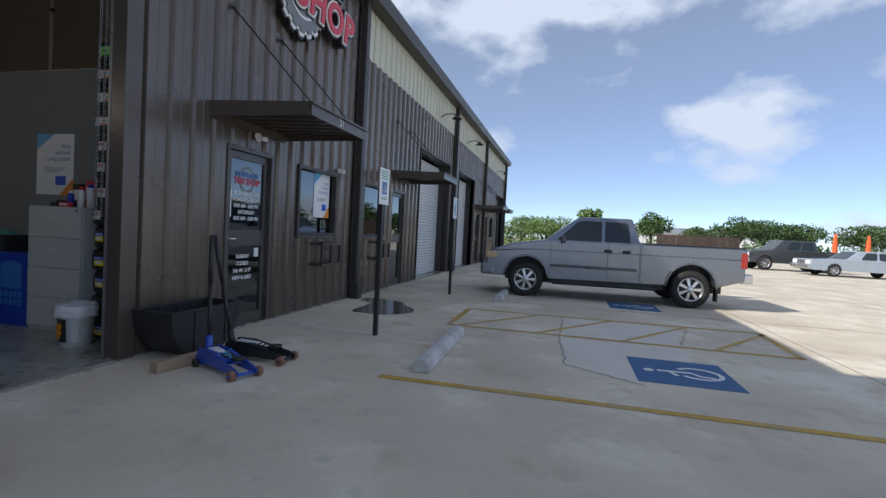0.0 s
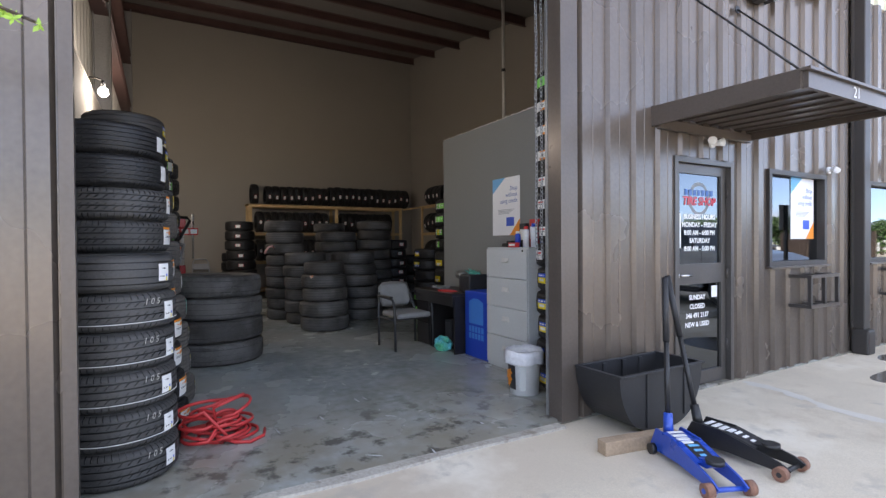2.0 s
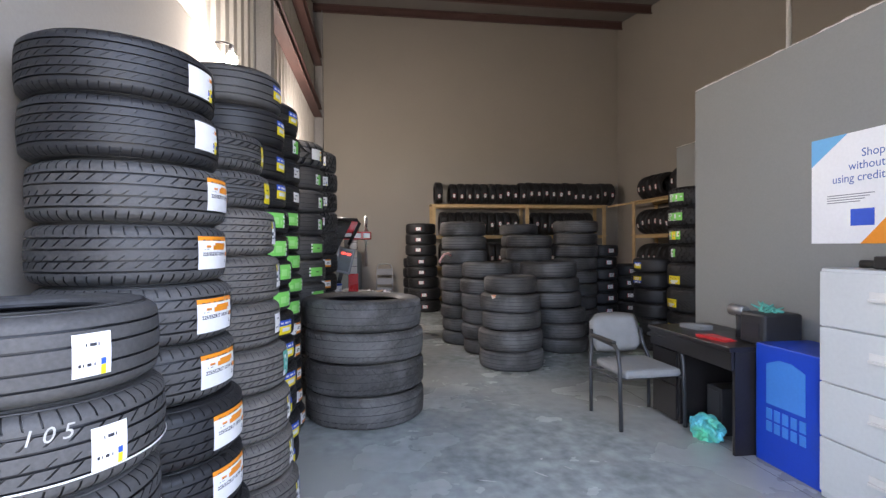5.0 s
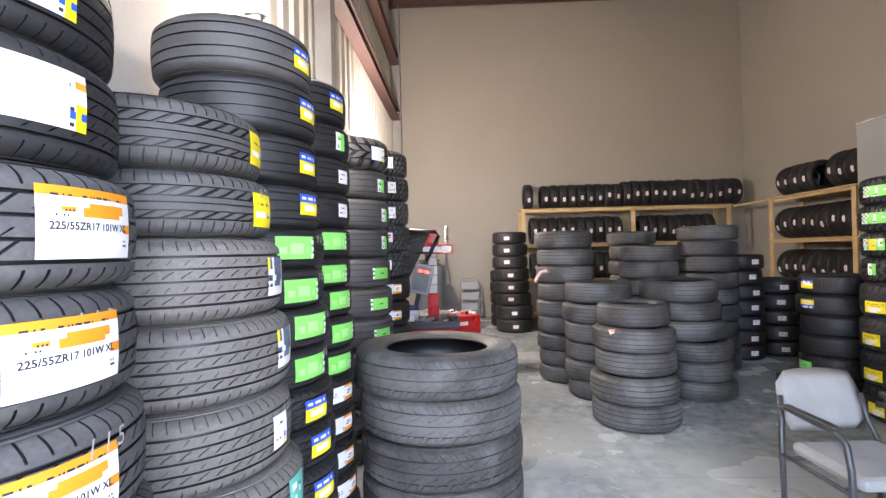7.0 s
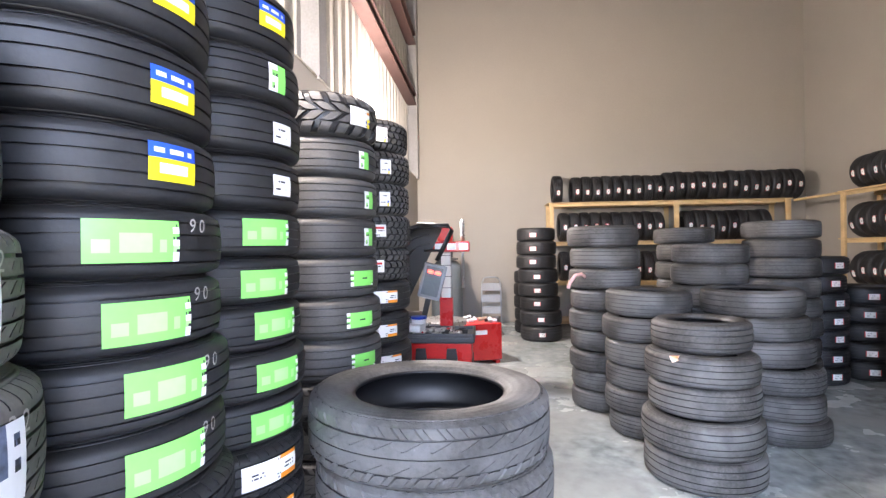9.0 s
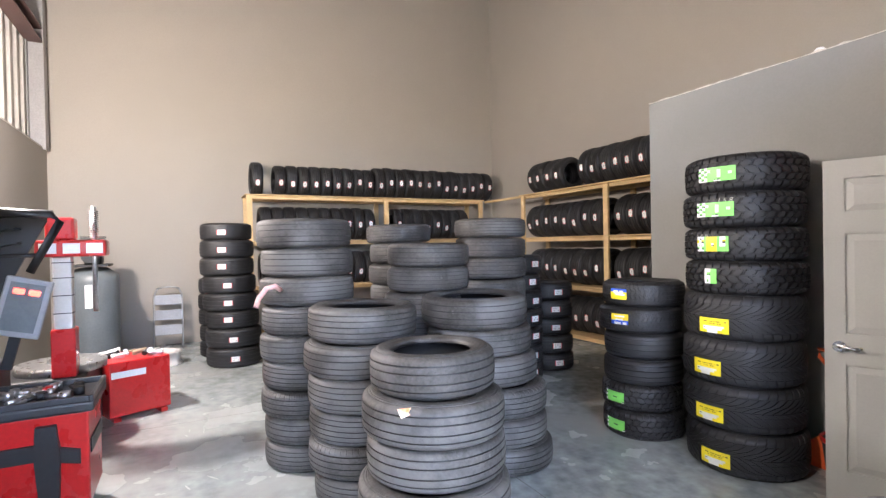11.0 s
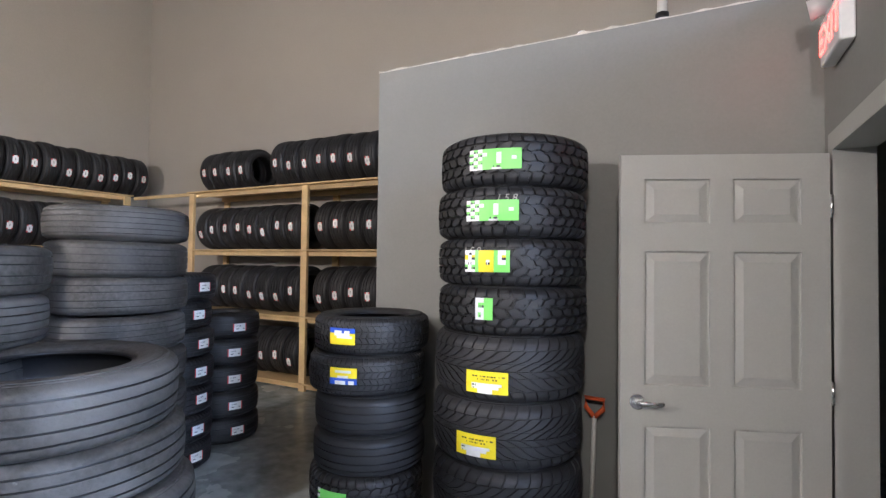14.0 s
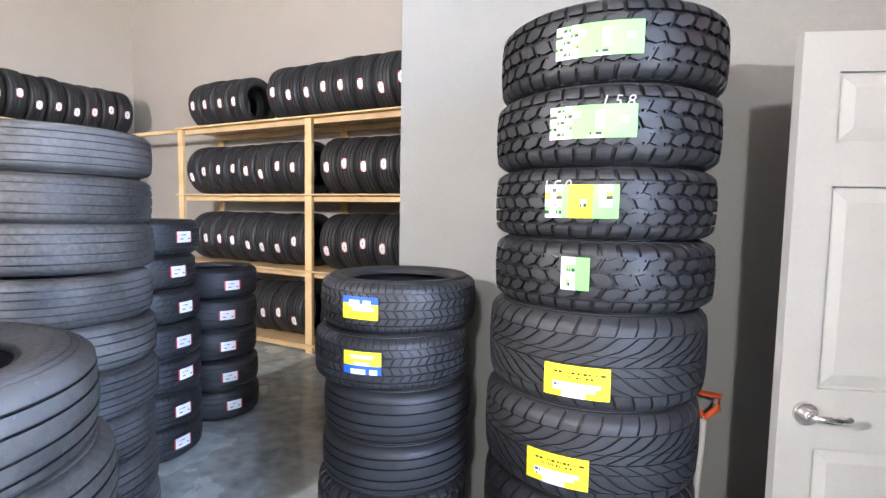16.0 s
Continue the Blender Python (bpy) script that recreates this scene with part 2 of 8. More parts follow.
# ---- mesh helpers ----
def box(bm, x0, y0, z0, x1, y1, z1, mi=0, bev=0.0):
    """Adds a box to bm; bev rounds its edges."""
    m = Matrix.Translation(((x0 + x1) / 2, (y0 + y1) / 2, (z0 + z1) / 2)) @ Matrix.Diagonal((abs(x1 - x0), abs(y1 - y0), abs(z1 - z0), 1))
    vs = bmesh.ops.create_cube(bm, size=1, matrix=m)["verts"]
    fs = {f for v in vs for f in v.link_faces}
    for f in fs:
        f.material_index = mi
    if bev:
        es = list({e for v in vs for e in v.link_edges})
        r = bmesh.ops.bevel(bm, geom=es, offset=bev, segments=2, affect="EDGES", profile=0.5)
        for f in r["faces"]:
            f.material_index = mi
    return bm


def cyl(bm, a, b, r0, r1=None, seg=16, mi=0, caps=True):
    """Adds a round bar from a to b."""
    a, b = Vector(a), Vector(b)
    d = b - a
    q = d.to_track_quat("Z", "Y").to_matrix().to_4x4()
    m = Matrix.Translation((a + b) / 2) @ q
    vs = bmesh.ops.create_cone(bm, cap_ends=caps, segments=seg, radius1=r0, radius2=r0 if r1 is None else r1, depth=d.length, matrix=m)["verts"]
    for f in {f for v in vs for f in v.link_faces}:
        f.material_index = mi
        f.smooth = len(f.verts) == 4
    return bm


def tube(bm, pts, r, seg=8, mi=0, closed=False):
    """Sweeps a round section along a line of points."""
    pts = [Vector(p) for p in pts]
    rings = []
    up = Vector((0, 0, 1))
    for i, p in enumerate(pts):
        t = (pts[min(i + 1, len(pts) - 1)] - pts[max(i - 1, 0)]).normalized()
        s = t.cross(up)
        if s.length < 1e-3:
            s = Vector((1, 0, 0))
        s.normalize()
        u = s.cross(t)
        rings.append([bm.verts.new(p + r * (math.cos(2 * math.pi * k / seg) * s + math.sin(2 * math.pi * k / seg) * u)) for k in range(seg)])
    for a, b in zip(rings, rings[1:]):
        for k in range(seg):
            f = bm.faces.new((a[k], a[(k + 1) % seg], b[(k + 1) % seg], b[k]))
            f.smooth, f.material_index = True, mi
    for ring in (rings[0], rings[-1]):
        bm.faces.new(ring).material_index = mi
    return bm


def revolve(bm, profile, seg=32, mi=0, closed=False, centre=(0, 0, 0)):
    """Turns a profile of (radius, height) round the vertical."""
    rings = []
    for r, z in profile:
        rings.append([bm.verts.new((centre[0] + r * math.cos(2 * math.pi * k / seg), centre[1] + r * math.sin(2 * math.pi * k / seg), centre[2] + z)) for k in range(seg)])
    pairs = list(zip(rings, rings[1:])) + ([(rings[-1], rings[0])] if closed else [])
    for a, b in pairs:
        for k in range(seg):
            f = bm.faces.new((a[k], a[(k + 1) % seg], b[(k + 1) % seg], b[k]))
            f.smooth, f.material_index = True, mi
    return bm


def plate(bm, outline, h0, h1, mi=0, axis="z"):
    """Extrudes a flat outline from h0 to h1 along an axis."""
    def at(u, v, h):
        return {"z": (u, v, h), "y": (u, h, v), "x": (h, u, v)}[axis]
    lo = [bm.verts.new(at(u, v, h0)) for u, v in outline]
    hi = [bm.verts.new(at(u, v, h1)) for u, v in outline]
    n = len(outline)
    fs = [bm.faces.new(lo), bm.faces.new(hi)]
    fs += [bm.faces.new((lo[i], lo[(i + 1) % n], hi[(i + 1) % n], hi[i])) for i in range(n)]
    for f in fs:
        f.material_index = mi
    bmesh.ops.recalc_face_normals(bm, faces=fs)
    return bm


def mesh_of(name, bm, mats, fix=True):
    if fix:
        bmesh.ops.recalc_face_normals(bm, faces=bm.faces)
    me = bpy.data.meshes.new(name)
    bm.to_mesh(me)
    bm.free()
    for m in (mats if isinstance(mats, (list, tuple)) else [mats]):
        me.materials.append(m)
    return me


def part(name, bm, material, parent, label="", m=None):
    """Links a bmesh as one mesh object under a thing or a part."""
    ob = new(name, bm if isinstance(bm, bpy.types.Mesh) else mesh_of(name, bm, material))
    ob.parent = parent
    if m is not None:
        ob.matrix_basis = m
    if label:
        tagged(ob, label)
    return ob


def thing(name, label, category, m=None, group="", bm=None, material=None, kind=""):
    """A top-level thing: an Empty at its base, or a single mesh."""
    ob = new(name, mesh_of(name, bm, material) if bm is not None else None)
    if m is not None:
        ob.matrix_basis = m
    return tagged(ob, label, category, group, kind)


def structure(name, bm, material, label="", category=""):
    return tagged(new(name, mesh_of(name, bm, material)), label, category, kind="structure")


def nb():
    return bmesh.new()


def text_mesh(words, size, material, depth=0.0, align="CENTER", shear=0.0, spacing=1.0, fat=0.0):
    """Words as a mesh in the xy plane, by the built-in font."""
    cu = bpy.data.curves.new("words", "FONT")
    cu.body, cu.size, cu.align_x, cu.align_y, cu.extrude, cu.shear, cu.space_character = words, size, align, "CENTER", depth, shear, spacing
    cu.resolution_u = 3
    cu.offset = fat
    ob = bpy.data.objects.new("words", cu)
    me = bpy.data.meshes.new_from_object(ob)
    bpy.data.objects.remove(ob)
    bpy.data.curves.remove(cu)
    me.materials.clear()
    me.materials.append(material)
    return me


def words_on(words, size, material, parent, m, name="lettering", label="", depth=0.0, **kw):
    return part(name, text_mesh(words, size, material, depth, **kw), material, parent, label, m)


# ---- the lot and the building's shell ----
FX = -2.67            # outer plane of the front wall
BACK, LEFT, RIGHT = -14.95, -0.35, 7.66
OFF_Y1, OFF_Y2, OFF_X1, OFF_X2, OFF_Z = 3.965, 5.42, -6.235, -8.77, 2.88


def roof_z(x):
    return 5.48 + (-2.4 - x) * 0.165


bm = nb()
box(bm, -700, -700, -0.6, 700, 700, -0.02)
structure("ground", bm, CONCRETE, "pale weathered concrete lot reaching to the horizon", "ground")
bm = nb()
box(bm, BACK - 0.1, -14, -0.3, FX + 0.02, 28.6, 0.0)
structure("floor", bm, SHOP_FLOOR, "blue-grey scuffed concrete shop floor", "floor")
bm = nb()
plate(bm, [(FX + 0.02, -0.05), (FX + 0.11, -0.05), (FX + 0.09, 0.6), (FX + 0.12, 1.3), (FX + 0.085, 2.0), (FX + 0.11, 2.9), (FX + 0.02, 2.9)], -0.3, -0.001)
structure("threshold", bm, THRESHOLD, "chipped concrete edge of the shop floor", "threshold")

# control joints cut into the lot
bm = nb()
for x in (4.2, 8.8, 13.6, 19.0):
    box(bm, x - 0.004, -30, -0.03, x + 0.006, 60, -0.0185)
for y in (-9.2, -4.6, 9.0, 14.2, 19.0, 24.0, 30.0):
    box(bm, FX + 0.2, y - 0.006, -0.03, 40, y + 0.006, -0.0186)
structure("pavement_joint", bm, JOINT, "dark saw-cut joints in the concrete", "joint")

OPENINGS = [(-1.55, -0.345, 0.06, 2.80), (-0.05, 2.95, 0.0, 4.27), (4.30, 5.20, 0.0, 2.13), (5.80, 7.01, 1.09, 2.11), (8.10, 9.25, 1.08, 2.11), (9.68, 10.58, 0.0, 2.13), (11.62, 14.8, 0.0, 3.35),
            (16.2, 19.1, 0.0, 3.35), (19.7, 20.6, 0.0, 2.13), (22.0, 22.9, 0.0, 2.13), (23.4, 24.5, 1.08, 2.11), (25.3, 28.1, 0.0, 3.35)]
WALL_TOP = 5.36


def wall_fields(y0, y1, z1):
    """The rectangles of a wall that are left between its openings."""
    cuts = sorted({y0, y1, *[v for o in OPENINGS for v in o[:2] if y0 < v < y1]})
    for a, b in zip(cuts, cuts[1:]):
        mid = (a + b) / 2
        hole = [o for o in OPENINGS if o[0] < mid < o[1]]
        if not hole:
            yield a, b, 0.0, z1
        else:
            o = hole[0]
            if o[2] > 0:
                yield a, b, 0.0, o[2]
            yield a, b, o[3], z1


bm = nb()
for a, b, z0, z1 in wall_fields(-14, 28.6, WALL_TOP):
    box(bm, FX - 0.13, a, z0, FX - 0.004, b, z1)
front = structure("wall_front", bm, TRIM_TAN, "front wall of a metal building with open bay, door and windows", "wall")

PITCH = 0.305


def rib(y):
    u = (y % PITCH)
    for (a, xa), (b, xb) in zip(RIBS, RIBS[1:]):
        if a <= u <= b:
            return xa + (xb - xa) * (u - a) / (b - a)
    return 0.0


RIBS = [(0.0, 0.0), (0.085, 0.0), (0.103, 0.036), (0.187, 0.036), (0.205, 0.0), (0.245, 0.0), (0.25, 0.005), (0.265, 0.005), (0.27, 0.0), (0.305, 0.0)]


def corrugated(bm, y0, y1, z0, z1, x=FX, mi=0):
    ys = {y0, y1}
    k = math.floor(y0 / PITCH)
    while k * PITCH < y1:
        ys |= {k * PITCH + u for u, _ in RIBS[:-1] if y0 < k * PITCH + u < y1}
        k += 1
    ys = sorted(ys)
    lo = [bm.verts.new((x + rib(y), y, z0)) for y in ys]
    hi = [bm.verts.new((x + rib(y), y, z1)) for y in ys]
    for i in range(len(ys) - 1):
        bm.faces.new((lo[i], lo[i + 1], hi[i + 1], hi[i])).material_index = mi


BAND = 4.38
bm, pale = nb(), nb()
for a, b, z0, z1 in wall_fields(-14, 28.6, WALL_TOP):
    if a < 7.7:
        corrugated(bm, a, min(b, 7.7), z0, z1)
    if b > 7.7:
        a = max(a, 7.7)
        corrugated(bm, a, b, z0, min(z1, BAND))
        if z1 > BAND:
            corrugated(pale, a, b, BAND, z1)
part("siding", bm, SIDING, front, "ribbed dark bronze metal siding")
part("siding_band", pale, SIDING_PALE, front, "ribbed cream metal siding along the eave")

# flashing round the bay opening and along the corners
bm = nb()
box(bm, FX - 0.003, 2.922, 0.0, FX + 0.045, 2.944, 4.29)
box(bm, FX + 0.033, 2.944, 0.0, FX + 0.045, 3.09, 4.29)
box(bm, FX - 0.003, -0.052, 0.0, FX + 0.045, -0.03, 4.29)
box(bm, FX + 0.033, -0.085, 0.0, FX + 0.045, -0.052, 4.29)
box(bm, FX - 0.003, -0.16, 4.25, FX + 0.045, 3.09, 4.272)
part("bay_flashing", bm, TRIM_TAN, front, "smooth bronze flashing round the bay opening")

# gutter and downpipes
bm = nb()
plate(bm, [(FX + 0.03, 5.26), (FX + 0.30, 5.26), (FX + 0.34, 5.40), (FX + 0.34, 5.47), (FX + 0.30, 5.47), (FX + 0.30, 5.44), (FX + 0.03, 5.40)], -14, 28.6, axis="y")
structure("gutter", bm, TRIM, "dark metal eave gutter", "gutter")
for y in (7.74, 15.35, 21.4, 28.5):
    bm = nb()
    box(bm, FX + 0.03, y - 0.075, 0.28, FX + 0.15, y + 0.075, 5.3, bev=0.012)
    box(bm, FX + 0.02, y - 0.095, -0.02, FX + 0.20, y + 0.095, 0.28, bev=0.02)
    box(bm, FX + 0.028, y - 0.13, 0.3, FX + 0.045, y + 0.13, 5.3)
    structure("downpipe", bm, TRIM, "square dark downpipe with a boot at the ground", "downpipe")

# shell walls, roof
bm = nb()
box(bm, BACK - 0.2, -14, 0, BACK, 28.6, 7.5)
structure("wall_back", bm, DRYWALL, "tall plain greige drywall back wall", "wall")
bm = nb()
box(bm, BACK, RIGHT, 0, FX - 0.13, RIGHT + 0.12, 7.6)
structure("wall_right", bm, DRYWALL, "tall plain greige drywall side wall", "wall")
bm = nb()
box(bm, BACK, LEFT - 0.12, 0, FX - 0.13, LEFT, 3.12)
box(bm, BACK, LEFT - 0.10, 3.12, FX - 0.13, LEFT + 0.006, 3.135, mi=1)
left_wall = structure("wall_left", bm, [DRYWALL, CUT_EDGE], "greige drywall below white ribbed liner", "wall")
bm = nb()
box(bm, BACK, LEFT - 0.24, 3.1, FX - 0.13, LEFT - 0.2, 7.6)
x = BACK
while x < FX - 0.4:
    plate(bm, [(x, LEFT - 0.2), (x + 0.03, LEFT - 0.165), (x + 0.09, LEFT - 0.165), (x + 0.12, LEFT - 0.2)], 3.1, 7.5)
    x += 0.305
part("liner", bm, LINER, left_wall, "white ribbed metal liner panels")
for z in (4.66, 5.95):
    bm = nb()
    plate(bm, [(LEFT - 0.16, z), (LEFT + 0.04, z), (LEFT + 0.04, z + 0.015), (LEFT - 0.145, z + 0.015), (LEFT - 0.145, z + 0.2), (LEFT + 0.04, z + 0.2), (LEFT + 0.04, z + 0.215), (LEFT - 0.16, z + 0.215)], BACK, FX - 0.25, axis="x")
    part("girt", bm, RED_STEEL, left_wall, "red oxide steel girt")
for x in (-8.45, -14.7):
    bm = nb()
    box(bm, x - 0.1, LEFT - 0.15, 3.1, x + 0.1, LEFT - 0.138, 7.3)
    box(bm, x - 0.1, LEFT + 0.048, 3.1, x + 0.1, LEFT + 0.06, 7.3)
    box(bm, x - 0.005, LEFT - 0.138, 3.1, x + 0.005, LEFT + 0.048, 7.3)
    part("column", bm, GREY_STEEL, left_wall, "grey primed steel column")
for y, n in ((-14.15, "wall_south"), (28.6, "wall_north")):
    bm = nb()
    plate(bm, [(BACK - 0.2, 0), (FX - 0.004, 0), (FX - 0.004, 5.4), (BACK - 0.2, 7.4)], y, y + 0.15, axis="y")
    structure(n, bm, SIDING, "bronze metal end wall", "wall")
bm = nb()
plate(bm, [(FX + 0.3, roof_z(FX + 0.3)), (BACK - 0.4, roof_z(BACK - 0.4)), (BACK - 0.4, roof_z(BACK - 0.4) + 0.1), (FX + 0.3, roof_z(FX + 0.3) + 0.06)], -14.3, 28.9, axis="y")
structure("roof", bm, ROOF_METAL, "low sloping metal roof", "roof")
bm = nb()
plate(bm, [(FX - 0.1, roof_z(FX - 0.1) - 0.02), (BACK, roof_z(BACK) - 0.02), (BACK, roof_z(BACK) - 0.006), (FX - 0.1, roof_z(FX - 0.1) - 0.006)], LEFT - 0.2, RIGHT, axis="y")
x = BACK + 0.25
while x < FX - 0.4:
    z = roof_z(x) - 0.03
    plate(bm, [(x, z), (x + 0.07, z), (x + 0.07, z - 0.012), (x + 0.012, z - 0.012), (x + 0.012, z - 0.19), (x + 0.07, z - 0.19), (x + 0.07, z - 0.2), (x, z - 0.2)], LEFT - 0.2, RIGHT, axis="y", mi=1)
    x += 1.45
structure("ceiling", bm, [ROOF_DECK, RED_STEEL], "dark roof underside on red oxide purlins", "ceiling")

# office walls inside the bay
bm = nb()
box(bm, OFF_X1, OFF_Y1, 0, FX - 0.13, OFF_Y1 + 0.12, OFF_Z)
structure("wall_office_front", bm, OFFICE_WALL, "grey-beige office partition with a ragged top edge", "wall")
DOOR_Y0, DOOR_Y1 = 4.28, 5.20
bm = nb()
box(bm, OFF_X1, OFF_Y1 + 0.12, 0, OFF_X1 + 0.12, DOOR_Y0 - 0.03, OFF_Z)
box(bm, OFF_X1, DOOR_Y0 - 0.03, 2.09, OFF_X1 + 0.12, DOOR_Y1 + 0.03, OFF_Z)
box(bm, OFF_X1, DOOR_Y1 + 0.03, 0, OFF_X1 + 0.12, OFF_Y2, OFF_Z)
structure("wall_office_side", bm, OFFICE_WALL, "grey office partition with a doorway", "wall")
bm = nb()
box(bm, OFF_X2, OFF_Y2, 0, OFF_X1 + 0.12, OFF_Y2 + 0.12, OFF_Z)
box(bm, OFF_X2, OFF_Y2 + 0.12, 0, OFF_X2 + 0.12, RIGHT, OFF_Z)
structure("wall_office_back", bm, OFFICE_WALL, "grey drywall partition behind the tire stacks", "wall")
bm = nb()
box(bm, OFF_X1 + 0.12, OFF_Y1 + 0.12, OFF_Z - 0.25, FX - 0.13, RIGHT, OFF_Z - 0.1)
box(bm, OFF_X2 + 0.12, OFF_Y2 + 0.12, OFF_Z - 0.25, OFF_X1 + 0.12, RIGHT, OFF_Z - 0.1)
structure("ceiling_office", bm, OFFICE_WALL, "low office ceiling", "ceiling")
# torn paper and bare gypsum along the top of the partitions
rng = random.Random(5)


def ragged(bm, a, b, w):
    a, b = Vector(a), Vector(b)
    n = max(6, int((b - a).length / 0.05))
    d = (b - a) / n
    s = Vector((-d.y, d.x, 0)).normalized() * w
    lo, hi = [], []
    for i in range(n + 1):
        p = a + d * i
        h = 0.002 + 0.012 * rng.random() ** 5
        lo.append((bm.verts.new(p - Vector((0, 0, 0.004))), bm.verts.new(p + s - Vector((0, 0, 0.004)))))
        hi.append((bm.verts.new(p + Vector((0, 0, h))), bm.verts.new(p + s + Vector((0, 0, h)))))
    for i in range(n):
        bm.faces.new((lo[i][0], lo[i + 1][0], hi[i + 1][0], hi[i][0]))
        bm.faces.new((hi[i][0], hi[i + 1][0], hi[i + 1][1], hi[i][1]))
        bm.faces.new((lo[i][1], hi[i][1], hi[i + 1][1], lo[i + 1][1]))


bm = nb()
ragged(bm, (OFF_X1 - 0.003, OFF_Y1 - 0.003, OFF_Z), (FX - 0.13, OFF_Y1 - 0.003, OFF_Z), 0.12)
ragged(bm, (OFF_X2 - 0.003, OFF_Y2 - 0.003, OFF_Z), (OFF_X1, OFF_Y2 - 0.003, OFF_Z), 0.12)
ragged(bm, (OFF_X1 - 0.003, OFF_Y2, OFF_Z), (OFF_X1 - 0.003, OFF_Y1, OFF_Z), 0.12)
structure("trim", bm, CUT_EDGE, "torn pale drywall edge", "trim")


# ---- tires ----
def crown(R, W, z):
    """Radius of the tread at height z from the middle: nearly flat, then rolling over into the shoulder."""
    q = abs(z) / (W / 2)
    return R - 0.005 * (q / 0.7) ** 2 - (0.026 * ((q - 0.70) / 0.25) ** 2 if q > 0.70 else 0.0)


# Each tread is a set of ribs between ring grooves. A rib: its edges as shares of the half width, slots round the
# tire, their lean in slot spacings, the share of the rib that they cross, their width, depth, phase and bend,
# and how far the corners of the blocks are rounded.
Rib = collections.namedtuple("Rib", "z0 z1 n lean lo hi width depth phase bend scallop", defaults=(0, 0.0, 0.0, 1.0, 0.15, 0.005, 0.0, 1.0, 0.0))


def mirrored(ribs):
    return [r._replace(z0=-r.z1, z1=-r.z0, lean=-r.lean, lo=1 - r.hi, hi=1 - r.lo) for r in reversed(ribs)]


